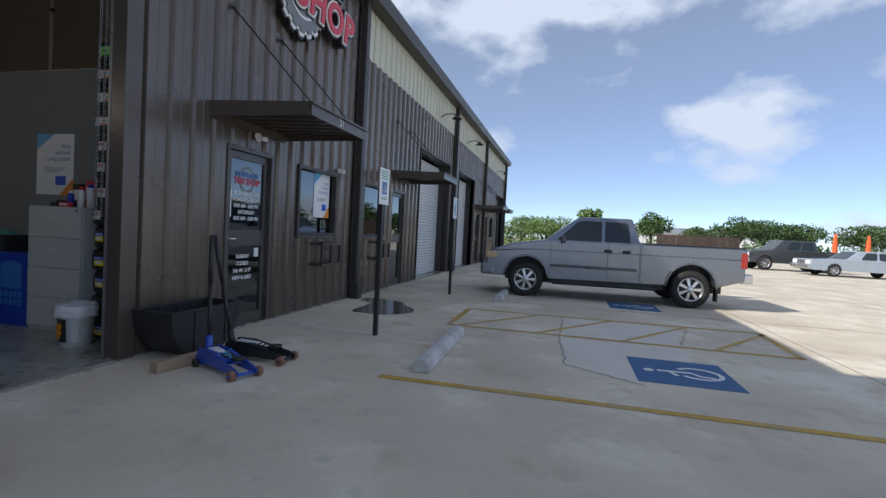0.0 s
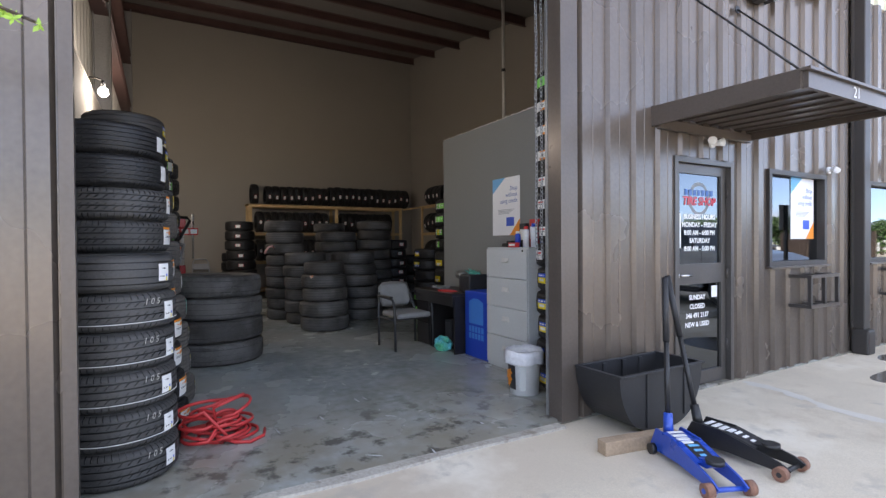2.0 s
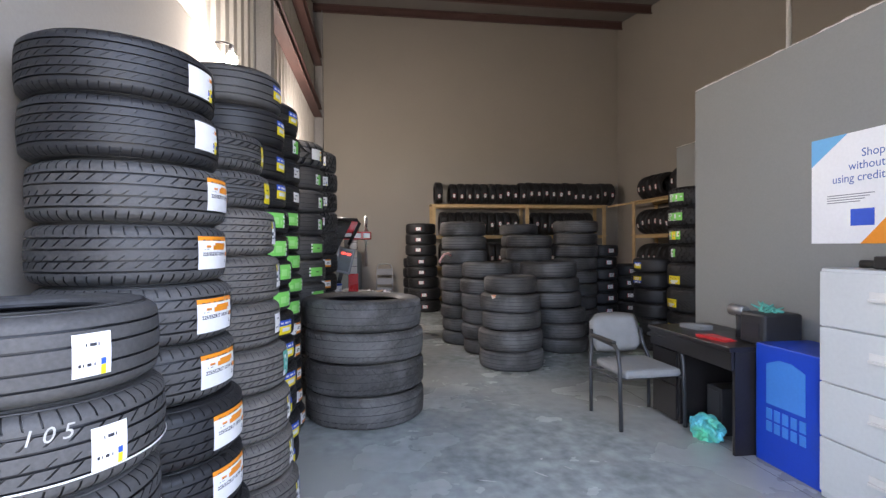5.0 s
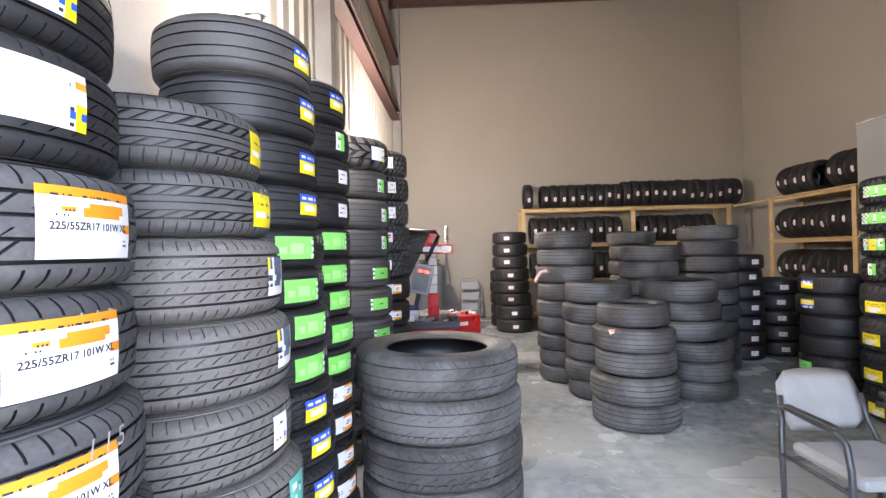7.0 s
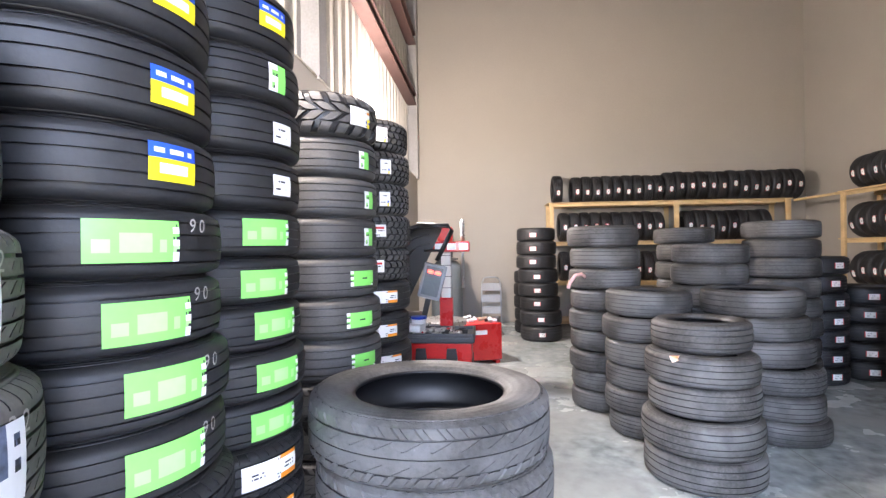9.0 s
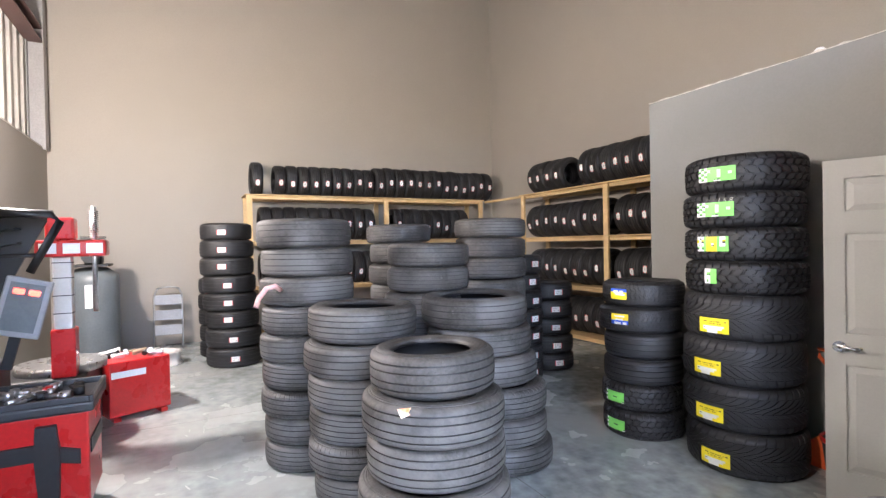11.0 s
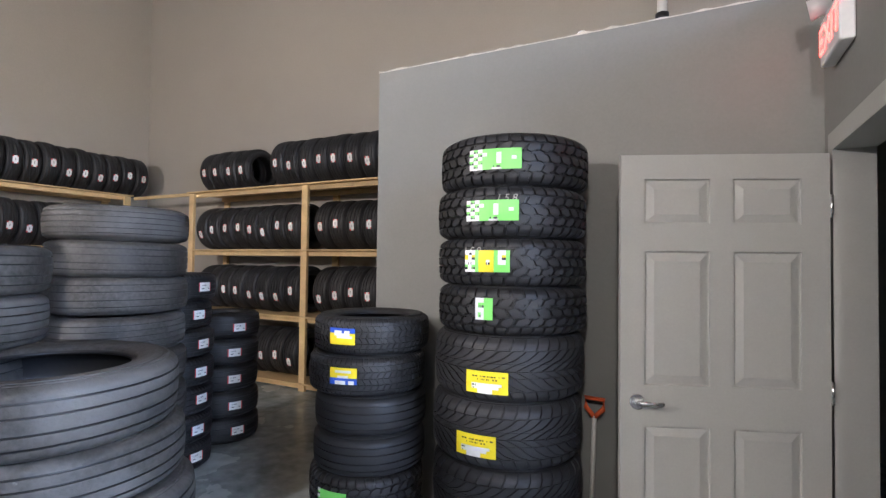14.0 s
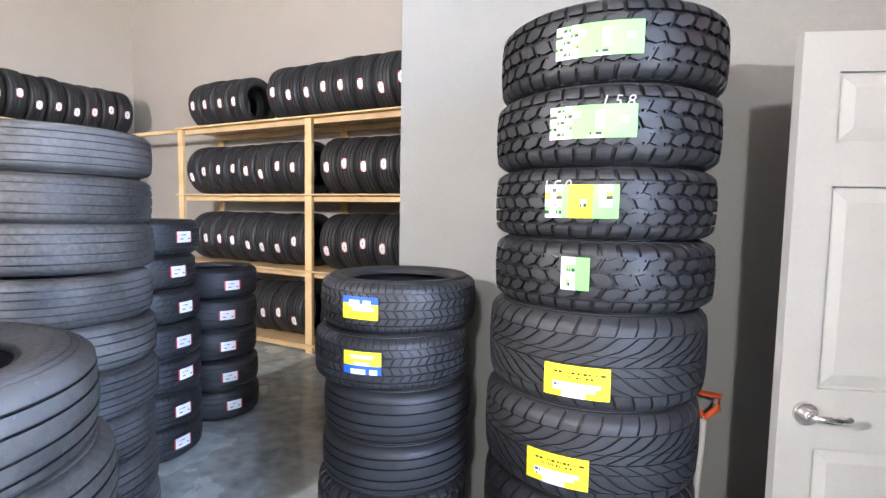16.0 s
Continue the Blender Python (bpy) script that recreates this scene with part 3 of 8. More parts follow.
TREADS = {
    "touring": (0.009, [Rib(-0.93, -0.56, 56, 0.25, 0.0, 0.78, 0.10, 0.006), Rib(-0.49, -0.215, 42, 0.7, 0.30, 1.0, 0.11, 0.005), Rib(-0.15, 0.145, 42, 0.8, 0.0, 0.45, 0.07, 0.003, 0.3), Rib(0.21, 0.49, 42, 0.7, 0.25, 1.0, 0.11, 0.005), Rib(0.56, 0.93, 56, -0.25, 0.22, 1.0, 0.09, 0.006)]),
    "siped": (0.008, [Rib(-0.93, -0.59, 64, 0.2, 0.0, 0.7, 0.07, 0.004), Rib(-0.53, -0.31, 48, 0.8, 0.2, 0.9, 0.09, 0.003, 0, 1.6), Rib(-0.26, -0.03, 48, 0.6, 0.15, 0.6, 0.05, 0.002), Rib(0.02, 0.25, 48, 0.8, 0.2, 0.9, 0.09, 0.003, 0, 1.6), Rib(0.30, 0.53, 48, 0.6, 0.3, 0.8, 0.05, 0.002), Rib(0.59, 0.93, 64, -0.2, 0.3, 1.0, 0.07, 0.004)]),
    "sport": (0.008, [Rib(-0.93, -0.50, 64, 0.2, 0.1, 0.9, 0.07, 0.003), Rib(-0.45, -0.26, 40, 0.8, 0.0, 1.0, 0.20, 0.006), Rib(-0.22, -0.03, 0), Rib(0.01, 0.16, 0), Rib(0.20, 0.46, 40, 0.9, 0.0, 1.0, 0.22, 0.006), Rib(0.50, 0.93, 64, -0.2, 0.2, 1.0, 0.08, 0.004)]),
    "rib": (0.008, [Rib(-0.93, -0.60), Rib(-0.54, -0.25), Rib(-0.19, 0.19), Rib(0.25, 0.54), Rib(0.60, 0.93)]),
    "highway": (0.008, [Rib(-0.93, -0.62, 70, 0.0, 0.0, 0.9, 0.16, 0.004), Rib(-0.57, -0.34, 60, 0.5, 0.0, 1.0, 0.16, 0.004), Rib(-0.30, -0.03, 60, -0.5, 0.0, 1.0, 0.16, 0.004), Rib(0.01, 0.28, 60, 0.5, 0.0, 1.0, 0.16, 0.004), Rib(0.33, 0.57, 60, -0.5, 0.0, 1.0, 0.16, 0.004), Rib(0.62, 0.93, 70, 0.0, 0.1, 1.0, 0.16, 0.004)]),
    "slick": (0.009, [Rib(-0.93, -0.64), Rib(-0.59, -0.345), Rib(-0.295, -0.035), Rib(0.015, 0.29), Rib(0.34, 0.585), Rib(0.635, 0.93)]),
    "lug": (0.008, [Rib(-0.93, -0.50, 40, 0.6, 0.35, 1.0, 0.30, 0.009, 0, 1.0, 0.07), Rib(-0.46, -0.03, 32, 1.1, 0.0, 0.6, 0.08, 0.004), Rib(0.0, 0.46, 32, 1.1, 0.4, 1.0, 0.08, 0.004), Rib(0.50, 0.93, 40, -0.6, 0.0, 0.65, 0.30, 0.009, 0.5, 1.0, 0.07)]),
    "terrain": (0.011, [Rib(-0.95, -0.61, 42, 0.10, 0.0, 1.0, 0.17, 0.010, 0.2, 1.0, 0.03), Rib(-0.56, -0.23, 36, 0.30, 0.0, 1.0, 0.15, 0.010, 0.0, 1.0, 0.13), Rib(-0.17, 0.16, 36, -0.25, 0.0, 1.0, 0.14, 0.009, 0.5, 1.0, 0.10), Rib(0.22, 0.56, 36, 0.30, 0.0, 1.0, 0.15, 0.010, 0.9, 1.0, 0.13), Rib(0.61, 0.95, 42, -0.10, 0.0, 1.0, 0.17, 0.010, 0.5, 1.0, 0.03)]),
    "mud": (0.015, [Rib(-0.95, -0.48, 22, 0.25, 0.0, 1.0, 0.28, 0.014, 0.0, 1.0, 0.06), Rib(-0.42, 0.0, 22, 0.6, 0.0, 1.0, 0.24, 0.014, 0.4, 1.0, 0.08), Rib(0.03, 0.42, 22, -0.6, 0.0, 1.0, 0.24, 0.014, 0.0, 1.0, 0.08), Rib(0.48, 0.95, 22, -0.25, 0.0, 1.0, 0.28, 0.014, 0.5, 1.0, 0.06)]),
}
VEE = [Rib(0.012, 0.20, 40, 1.0, 0.0, 1.0, 0.11, 0.006, 0.0, 1.0), Rib(0.212, 0.585, 40, 1.7, 0.0, 1.0, 0.13, 0.007, 1.35, 0.6), Rib(0.60, 0.94, 40, 0.35, 0.0, 1.0, 0.11, 0.006, 0.2, 1.0)]
TREADS["vee"] = (0.007, mirrored(VEE) + VEE)
ROUND = 2 * math.pi


def rib_mesh(bm, rib, R, W, groove, worn):
    """One rib of the tread with its slots and both flanks."""
    h = W / 2
    ends = [0.0, 1.0]
    rows = [(0.0, True, False)]                     # share of the rib, flank, slotted
    if rib.n:
        lo, hi = rib.lo, rib.hi
        if lo > 0:
            rows += [(0.0, False, False), (lo - 0.02, False, False)]
        rows += [(lo + (hi - lo) * k / 4, False, True) for k in range(5)]
        if hi < 1:
            rows += [(hi + 0.02, False, False), (1.0, False, False)]
    else:
        rows += [(k / 4, False, False) for k in range(5)]
    rows.append((1.0, True, False))
    if rib.n:
        w = rib.width
        steps = [(0.0, 1), (w, 1), (w * 1.25, 0), (w * 1.25 + (1 - w * 1.5) * 0.5, 0), (1 - w * 0.25, 0)]
    cols = [((c + u) * ROUND / rib.n, u, s) for c in range(rib.n) for u, s in steps] if rib.n else [(ROUND * k / 64, 0.5, 0) for k in range(64)]
    grid = []
    for f, flank, slotted in rows:
        turn = (rib.lean * ((f ** rib.bend) - 0.5) + rib.phase) * ROUND / rib.n if rib.n else 0.0
        line = []
        for a, u, cut in cols:
            z = (rib.z0 + (rib.z1 - rib.z0) * f) * h
            if rib.scallop and f in ends and not cut:
                z += (1 if f == 0.0 else -1) * rib.scallop * h * abs(2 * u - 1 - rib.width) ** 2
            r = crown(R, W, z)
            if flank:
                r -= groove + 0.002
            elif cut and slotted:
                r -= rib.depth * (0.6 if worn else 1.0)
            line.append(bm.verts.new((r * math.cos(a + turn), r * math.sin(a + turn), z + h)))
        grid.append(line)
    n = len(cols)
    for i, (p, q) in enumerate(zip(grid, grid[1:])):
        flank = rows[i][1] or rows[i + 1][1]
        slotted = rows[i][2] and rows[i + 1][2]
        for k in range(n):
            f = bm.faces.new((p[k], p[(k + 1) % n], q[(k + 1) % n], q[k]))
            f.smooth = True
            # dust lies on the blocks; groove and slot faces are painted blacker to deepen their shade
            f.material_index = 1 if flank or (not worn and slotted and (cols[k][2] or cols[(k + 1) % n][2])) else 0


def tire_mesh(name, R, W, rim, style, material, seg=64, worn=False):
    """A tire lying flat, base at z = 0: the carcass with its sidewalls, and the tread of slotted ribs round it."""
    h = W / 2
    groove, ribs = TREADS[style]
    if worn:
        groove *= 0.75
    sw = R - rim
    base = [(crown(R, W, z * h) - groove, z * h) for z in (-0.92, -0.8, -0.6, -0.3, 0.0, 0.3, 0.6, 0.8, 0.92)]
    side = [(R - 0.033, 0.93 * h), (R - 0.043, 0.958 * h), (R - 0.046, 0.953 * h), (R - 0.055, 0.970 * h), (R - 0.32 * sw, 0.992 * h), (R - 0.35 * sw, 0.978 * h), (R - 0.38 * sw, 0.995 * h), (R - 0.50 * sw, h), (R - 0.53 * sw, 0.985 * h), (R - 0.56 * sw, 0.998 * h), (R - 0.70 * sw, 0.955 * h), (R - 0.73 * sw, 0.935 * h), (R - 0.78 * sw, 0.925 * h), (R - 0.86 * sw, 0.89 * h), (R - 0.90 * sw, 0.83 * h), (rim + 0.012, 0.79 * h), (rim, 0.75 * h), (rim + 0.004, 0.67 * h)]
    inner = [(R - 0.45 * sw, 0.86 * h), (R - 0.05, 0.72 * h)]
    ring = base + side + inner + [(r, -z) for r, z in reversed(inner)] + [(r, -z) for r, z in reversed(side)]
    bm = nb()
    revolve(bm, [(r, z + h) for r, z in ring], seg, closed=True)
    for f in bm.faces:
        f.smooth = True
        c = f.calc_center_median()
        # inner liner, and groove floors with their shade put into the colour
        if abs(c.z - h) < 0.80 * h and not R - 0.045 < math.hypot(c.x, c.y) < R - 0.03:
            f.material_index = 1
    bt = nb()
    for rib in ribs:
        rib_mesh(bt, rib, R, W, groove, worn)
    tread = mesh_of("tread", bt, [material, RUBBER_RECESS], fix=False)
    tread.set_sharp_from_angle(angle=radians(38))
    return mesh_of(name, bm, [material, RUBBER_RECESS]), tread


STICKERS = {
    "white": (["WWWWWWWW", "WWkkkkWW", "WWWWWWWW", "WkkWWkWW", "WWWWWWWW"], 0.10, 0.075),
    "plain": (["WWWWWWW", "WWkkkWW", "WWWWWWW", "WWWWWWW", "WkkkWBW", "WWWWWYW"], 0.085, 0.10),
    "plain_wide": (["WWWWWWWWWWWW", "WWWWWWWWWkOO", "WWWWWWWWWWWW", "WWWWWWWWWWWW", "WWWWWWWWWkYY", "WWWWWWWWWBYB", "WWWWWWWWWkYY"], 0.155, 0.105),
    "pink": (["RWWWWWWWWWWWWR", "RWWkkkkkWWWWWR", "RWWWWWWWWWWWWR", "RWWkkkWWWWkkWR", "RWWWWWWWWWWWWR"], 0.115, 0.065),
    "green": (["WGGGGGGGG", "kGGGGGGGG", "WGGGkkGGG", "kGGGGGGGG", "WGGGGGGGk"], 0.185, 0.085),
    "green_wide": (["WkWGGGGGGGG", "kWkWGGWGGGG", "WkWGGGWGGWG", "kWkGGGWGGGG", "WkWGGkkGGGG"], 0.25, 0.095),
    "green_yellow": (["WkWGYYYYGWWG", "kWkGYYYYGWkG", "WkWGYYkYGWWG", "kWkGYYYYGGGG"], 0.22, 0.10),
    "green_small": (["WWWGGG", "WkkGGG", "WWWGGG", "WkWGGG"], 0.085, 0.10),
    "yellow": (["YYYYYYYYYY", "YYkkkkkkYY", "YYYYYYYYYY", "YWWWWWYkkY", "YYYYYYYYYY"], 0.135, 0.105),
    "yellow_big": (["YYYYYYYYYYYYYY", "YYkkYkkkkkYkkY", "YYYYkkkkYkkYYY", "YYYYYYYYYYYYYY", "YYkkWWWWWWWWYY", "YYkWWWWWWWWYYY", "YYYYWWWWWYYYYY"], 0.20, 0.10),
    "blueyellow": (["BBBBBBBBBB", "BWWBWWWBWB", "BBBBBBBBBB", "YYYYYYYYYY", "YYWWWWWWYY", "YYWWWWWWYY", "YYYYYYYYYY"], 0.135, 0.09),
    "yellowblue": (["YYYYYYYYYY", "YYWWWWWWYY", "YYYYYYYYYY", "YYYWWWWYYY", "BBBBBBBBBB", "BBWWWWBWWB"], 0.15, 0.085),
    "blueyellow_low": (["BBBBBBBBBB", "BBWWWBWWBB", "YYWWWWWWYY", "YYYWWWWWWY", "YYYYYYYYYY", "YYYYYYYYYY"], 0.15, 0.085),
    "orange": (["OOOOOOOOOOOOOOOO", "OkkkkOkkkkkOkkOO", "WWWWWWWWWWWWWWWW", "WWWWWWWOOOOOOOWW", "WWWkkWOOOOOOOOWW", "WWkkWWOOOOOOOWWW", "WWWWWWWWWWWWWWWW", "WWWWWWWWWWWWWWOO", "WWWWWWWWWWWWWWOO", "WWWWWWWWWWWWWWWW", "WWWWWWWWWWWWWWkW", "WWWWWWWWWWWWWWkW", "WWWWWWWWWWWWWWWW", "WWWWWWWWWWWWWWWW"], 0.215, 0.125),
    "green_plain": (["GGGGGGGGGGGk", "GGGGGGGGGGGW", "GGGGLLLLGGGk", "GLLGLLLLGLGW", "GLLGLLLLGLGk", "GGGGGGGGGGGW"], 0.20, 0.095),
    "photo": (["YkWPPPPPPWWW", "YkWPPPPPPWkW", "WWWPPPPPPWWW", "kkWWPPPPPWkW", "kkWPPPPWWWWW", "WWWWWWWWWWWW"], 0.17, 0.12),
    "teal": (["TTTTTTT", "TWWTkTT", "TTTTWTT", "TTWTTTT", "TkkTTTT", "WWTTTTT"], 0.11, 0.13),
    "orangewhite": (["WWWWWWWWkOOOOO", "WWWWWWWWWWWWWW", "WWkkkWWWWWkkkW", "WWkkkWWWWWkkkW", "WWWWWWWWkWWWWW", "WWWWWWWWkOOOOO"], 0.235, 0.085),
    "redwhite": (["WWWWWWWW", "WRRRRRRW", "WkkkkkkW", "WWWWWWWW", "WWkkkWWW"], 0.12, 0.085),
}
INKS = {"L": PALE_GREEN, "W": WHITE_PAPER, "k": INK, "G": GREEN_PAPER, "Y": YELLOW_PAPER, "B": BLUE_PAPER, "O": ORANGE_PAPER, "R": RED_PAPER, "T": TEAL_PAPER, "P": PHOTO_PAPER}
STICKER_NAMES = {"white": "white printed size sticker", "pink": "white sticker with a red border", "plain": "white price sticker"}
sticker_cache, tire_cache = {}, {}


def sticker_mesh(kind, R, W):
    key = (kind, round(R, 3), round(W, 3))
    if key not in sticker_cache:
        rows, wide, high = STICKERS[kind]
        high = min(high, 0.72 * W)
        dash = random.Random(kind)
        fine = []
        for row in rows:
            under = max((c for c in row if c != "k"), key=row.count, default="W")
            fine.append("".join((under if c == "k" else c) * 4 for c in row))
            fine.append("".join("".join(("k" if dash.random() < 0.62 else under) for _ in range(4)) if c == "k" else c * 4 for c in row))
        fine.append("".join((next((q for q in rows[-1] if q != "k"), "W") if c == "k" else c) * 4 for c in rows[-1]))
        rows = fine
        nc, nr = len(rows[0]), len(rows)
        letters = sorted(set("".join(rows)))
        bm = nb()
        def at(i, j):
            z = (0.5 - j / nr) * high
            r, a = crown(R, W, z) + 0.0025, (i / nc - 0.5) * wide / R
            return bm.verts.new((r * math.cos(a), r * math.sin(a), W / 2 + z))
        grid = [[at(i, j) for i in range(nc + 1)] for j in range(nr + 1)]
        for j in range(nr):
            for i in range(nc):
                f = bm.faces.new((grid[j][i], grid[j + 1][i], grid[j + 1][i + 1], grid[j][i + 1]))
                f.material_index = letters.index(rows[j][i])
        sticker_cache[key] = mesh_of("sticker", bm, [INKS[c] for c in letters], fix=False)
    return sticker_cache[key]


def chalk_mesh(words, R, W, z):
    """Hand-written numbers bent round the tread."""
    me = text_mesh(words, 0.048, CHALK, spacing=1.15, shear=0.25)
    for v in me.vertices:
        a = v.co.x / R
        r = crown(R, W, v.co.y + W * 0.24) + 0.002
        v.co = (r * math.cos(a), r * math.sin(a), z + v.co.y)
    return me


def bent_words(words, size, material, R, W, z):
    """A line of print bent round the tread, just over a sticker."""
    me = text_mesh(words, size, material, fat=0.0005)
    for v in me.vertices:
        r, a, q = crown(R, W, v.co.y + z) + 0.0036, v.co.x / R, v.co.y + z + W / 2
        v.co = (r * math.cos(a), r * math.sin(a), q)
    return me


def chalk_line(R, W):
    key = ("line", round(R, 3), round(W, 3))
    if key not in tire_cache:
        bm = nb()
        revolve(bm, [(R - 0.001, 0.215 * W), (R + 0.0012, 0.215 * W), (R + 0.0012, 0.215 * W + 0.004), (R - 0.001, 0.215 * W + 0.004)], 72, closed=True)
        tire_cache[key] = mesh_of("chalk_line", bm, WHITE_PAPER)
    return tire_cache[key]


def tire_base(R, W, rim, style, rubber):
    key = (round(R, 3), round(W, 3), round(rim, 3), style, rubber.name)
    if key not in tire_cache:
        tire_cache[key] = tire_mesh("tire", R, W, rim, style, rubber, worn=rubber is RUBBER_WORN)
    return tire_cache[key]


LOOK = {"brown_dusty_rubber": "brown dusty", "new_tire_rubber": "new black", "dusty_tire_rubber": "black dusty", "worn_tire_rubber": "grey worn used"}
TREAD = {"siped": "finely siped", "sport": "sporty", "highway": "zigzag-treaded", "lug": "scalloped truck", "rib": "ribbed", "touring": "touring", "terrain": "all-terrain", "vee": "directional", "slick": "bald", "mud": "truck"}
COLOURS = {"green_plain": "a green", "white": "a white", "plain": "a white", "plain_wide": "a white", "pink": "a red-edged white", "green": "a green", "green_wide": "a green", "green_yellow": "a green-yellow", "green_small": "a small green", "yellow": "a yellow", "yellow_big": "a yellow", "blueyellow": "a blue-yellow", "yellowblue": "a yellow-blue", "blueyellow_low": "a blue-yellow", "orange": "an orange-white", "photo": "a picture", "teal": "a teal", "orangewhite": "an orange-white", "redwhite": "a red-white"}


def tire(m, R, W, style, rubber, sticker=None, angle=0.0, group="", chalk=None, rim=None, where="stacked flat", up=0.0):
    carcass, tread = tire_base(R, W, rim or 0.62 * R, style, rubber)
    ob = new("tire", carcass)
    part("tread", tread, None, ob)
    ob.matrix_basis = m
    label = f"{LOOK[rubber.name]} {TREAD[style]} tire " + (f"with {COLOURS[sticker]} sticker, " if sticker else "") + where
    tagged(ob, label, "tire", group)
    if sticker:
        paper = part("sticker", sticker_mesh(sticker, R, W), None, ob, STICKER_NAMES.get(sticker, f"{COLOURS[sticker][2:].strip()} printed sticker"), pose(0, 0, up - (0.045 if sticker == "yellow_big" else 0.0), 0, 0, angle))
        if sticker == "orange":
            part("size_print", bent_words("225/55ZR17 101W XL", 0.019, INK, R, W, -0.006), None, paper, "black printed tire size")
    if chalk:
        words, ca, flip = chalk
        if where != "on the floor" and style == "touring" and words == "105":
            part("chalk_line", chalk_line(R, W), None, ob, "thin white line round the tread")
        for k, ch in enumerate(words):
            part("chalk_digit", chalk_mesh(ch, R, W, 0), None, ob, "hand-chalked digit", pose(0, 0, W * 0.74, 180 if flip else 0, 0, ca + math.degrees(0.036 / R) * (k - (len(words) - 1) / 2)))
    return ob


def stack(x, y, spec, group, seed, lean=(0, 0), jitter=0.012):
    """spec, from the floor up: (radius, width, style, rubber, sticker, angle, chalk)."""
    r = random.Random(seed)
    z = 0.001
    n = len(spec)
    for i, (R, W, style, rubber, sticker, angle, *more) in enumerate(spec):
        f = i / max(1, n - 1)
        m = pose(x + lean[0] * f + r.uniform(-jitter, jitter), y + lean[1] * f + r.uniform(-jitter, jitter), z, *((r.uniform(-1.1, 1.1), r.uniform(-1.1, 1.1)) if rubber is RUBBER_WORN and i else (0, 0)), r.uniform(-3, 3) if rubber is not RUBBER_WORN else r.uniform(0, 360))
        off = more[1] if len(more) > 1 else (0, 0)
        m = Matrix.Translation((off[0], off[1], 0)) @ m
        tire(m, R, W, style, rubber, sticker, angle + r.uniform(-4, 4), group, more[0] if more else None, where="on the floor" if i == 0 else "stacked flat", up=r.uniform(-0.012, 0.012))
        z += W + 0.0015
    return z


def T(n, R, W, style, rubber, sticker=None, angle=0, chalk=None):
    return [(R, W, style, rubber, sticker, angle, chalk)] * n


N, D, U = RUBBER, RUBBER_DUSTY, RUBBER_WORN
LW = "tires stacked along the left wall"
# stack nearest to the bay opening
stack(-3.35, 0.08, T(5, 0.308, 0.217, "touring", D, "plain", 58, ("105", 34, False)) + T(1, 0.308, 0.212, "rib", D, "plain", 58), LW, 1)
# orange stickers
stack(-4.03, 0.14, T(4, 0.335, 0.217, "touring", N, "orange", 77) + T(3, 0.335, 0.217, "touring", D, "orange", 76, ("115", 88, False)) + T(1, 0.335, 0.217, "touring", D, "orange", 84, ("115", 92, False)) + T(2, 0.33, 0.217, "siped", N, "plain_wide", 76), LW, 2, lean=(0, -0.15))
stack(-4.71, 0.22, T(3, 0.337, 0.233, "siped", RUBBER_BROWN, "photo", 94, ("135", 108, False)) + T(1, 0.337, 0.225, "siped", RUBBER_BROWN, "teal", 86, ("135", 104, False)) + T(1, 0.337, 0.23, "siped", RUBBER_BROWN, "plain", 82, ("132", 94, False)) + T(2, 0.335, 0.237, "siped", RUBBER_BROWN, "photo", 95, ("132", 106, False)) + T(1, 0.328, 0.187, "sport", D, "yellow", 96, ("97", 93, False)) + T(1, 0.328, 0.20, "sport", D, "yellow", 100), LW, 3, lean=(0.0, -0.17))
stack(-5.37, 0.14, T(6, 0.33, 0.168, "touring", N, "blueyellow", 66) + T(4, 0.33, 0.168, "rib", N, "green_plain", 64, ("90", 88, False)) + T(1, 0.328, 0.185, "rib", N, "blueyellow", 78) + T(1, 0.33, 0.21, "rib", N, "blueyellow", 80) + T(1, 0.33, 0.225, "rib", N, "blueyellow", 82) + T(1, 0.335, 0.24, "rib", D, "blueyellow", 80), LW, 4, lean=(0, -0.11))
stack(-6.03, 0.085, T(5, 0.322, 0.177, "touring", N, "orangewhite", 64) + T(5, 0.322, 0.167, "rib", N, "green_plain", 66) + T(2, 0.325, 0.195, "rib", N, "white", 74) + T(1, 0.325, 0.18, "rib", N, "green_small", 72) + T(1, 0.33, 0.235, "rib", N, "blueyellow", 78), LW, 5, lean=(0, -0.035))
stack(-7.13, 0.14, T(4, 0.347, 0.212, "lug", D, "green", 57) + T(3, 0.342, 0.23, "rib", D, "green", 58) + T(3, 0.337, 0.225, "rib", D, "green_small", 66) + T(1, 0.352, 0.24, "mud", D, "plain_wide", 62), LW, 6, lean=(0, -0.03))
stack(-7.88, 0.205, T(1, 0.34, 0.23, "terrain", N, "yellow", 44) + T(2, 0.34, 0.225, "terrain", N, "orangewhite", 34) + T(3, 0.34, 0.225, "rib", N, "orangewhite", 36) + T(2, 0.34, 0.235, "terrain", D, "redwhite", 30) + T(3, 0.34, 0.225, "terrain", D, "plain", 36), LW, 7)
stack(-6.31, 0.87, T(4, 0.508, 0.252, "lug", U), "large used truck tires", 8, jitter=0.02)

UM = "used tires stacked on the shop floor"


def worn(*rw):
    return [(R, W, "rib" if s == "slick" and i % 3 == 1 else s, U, None, 0) for i, (R, W, s) in enumerate(rw)]


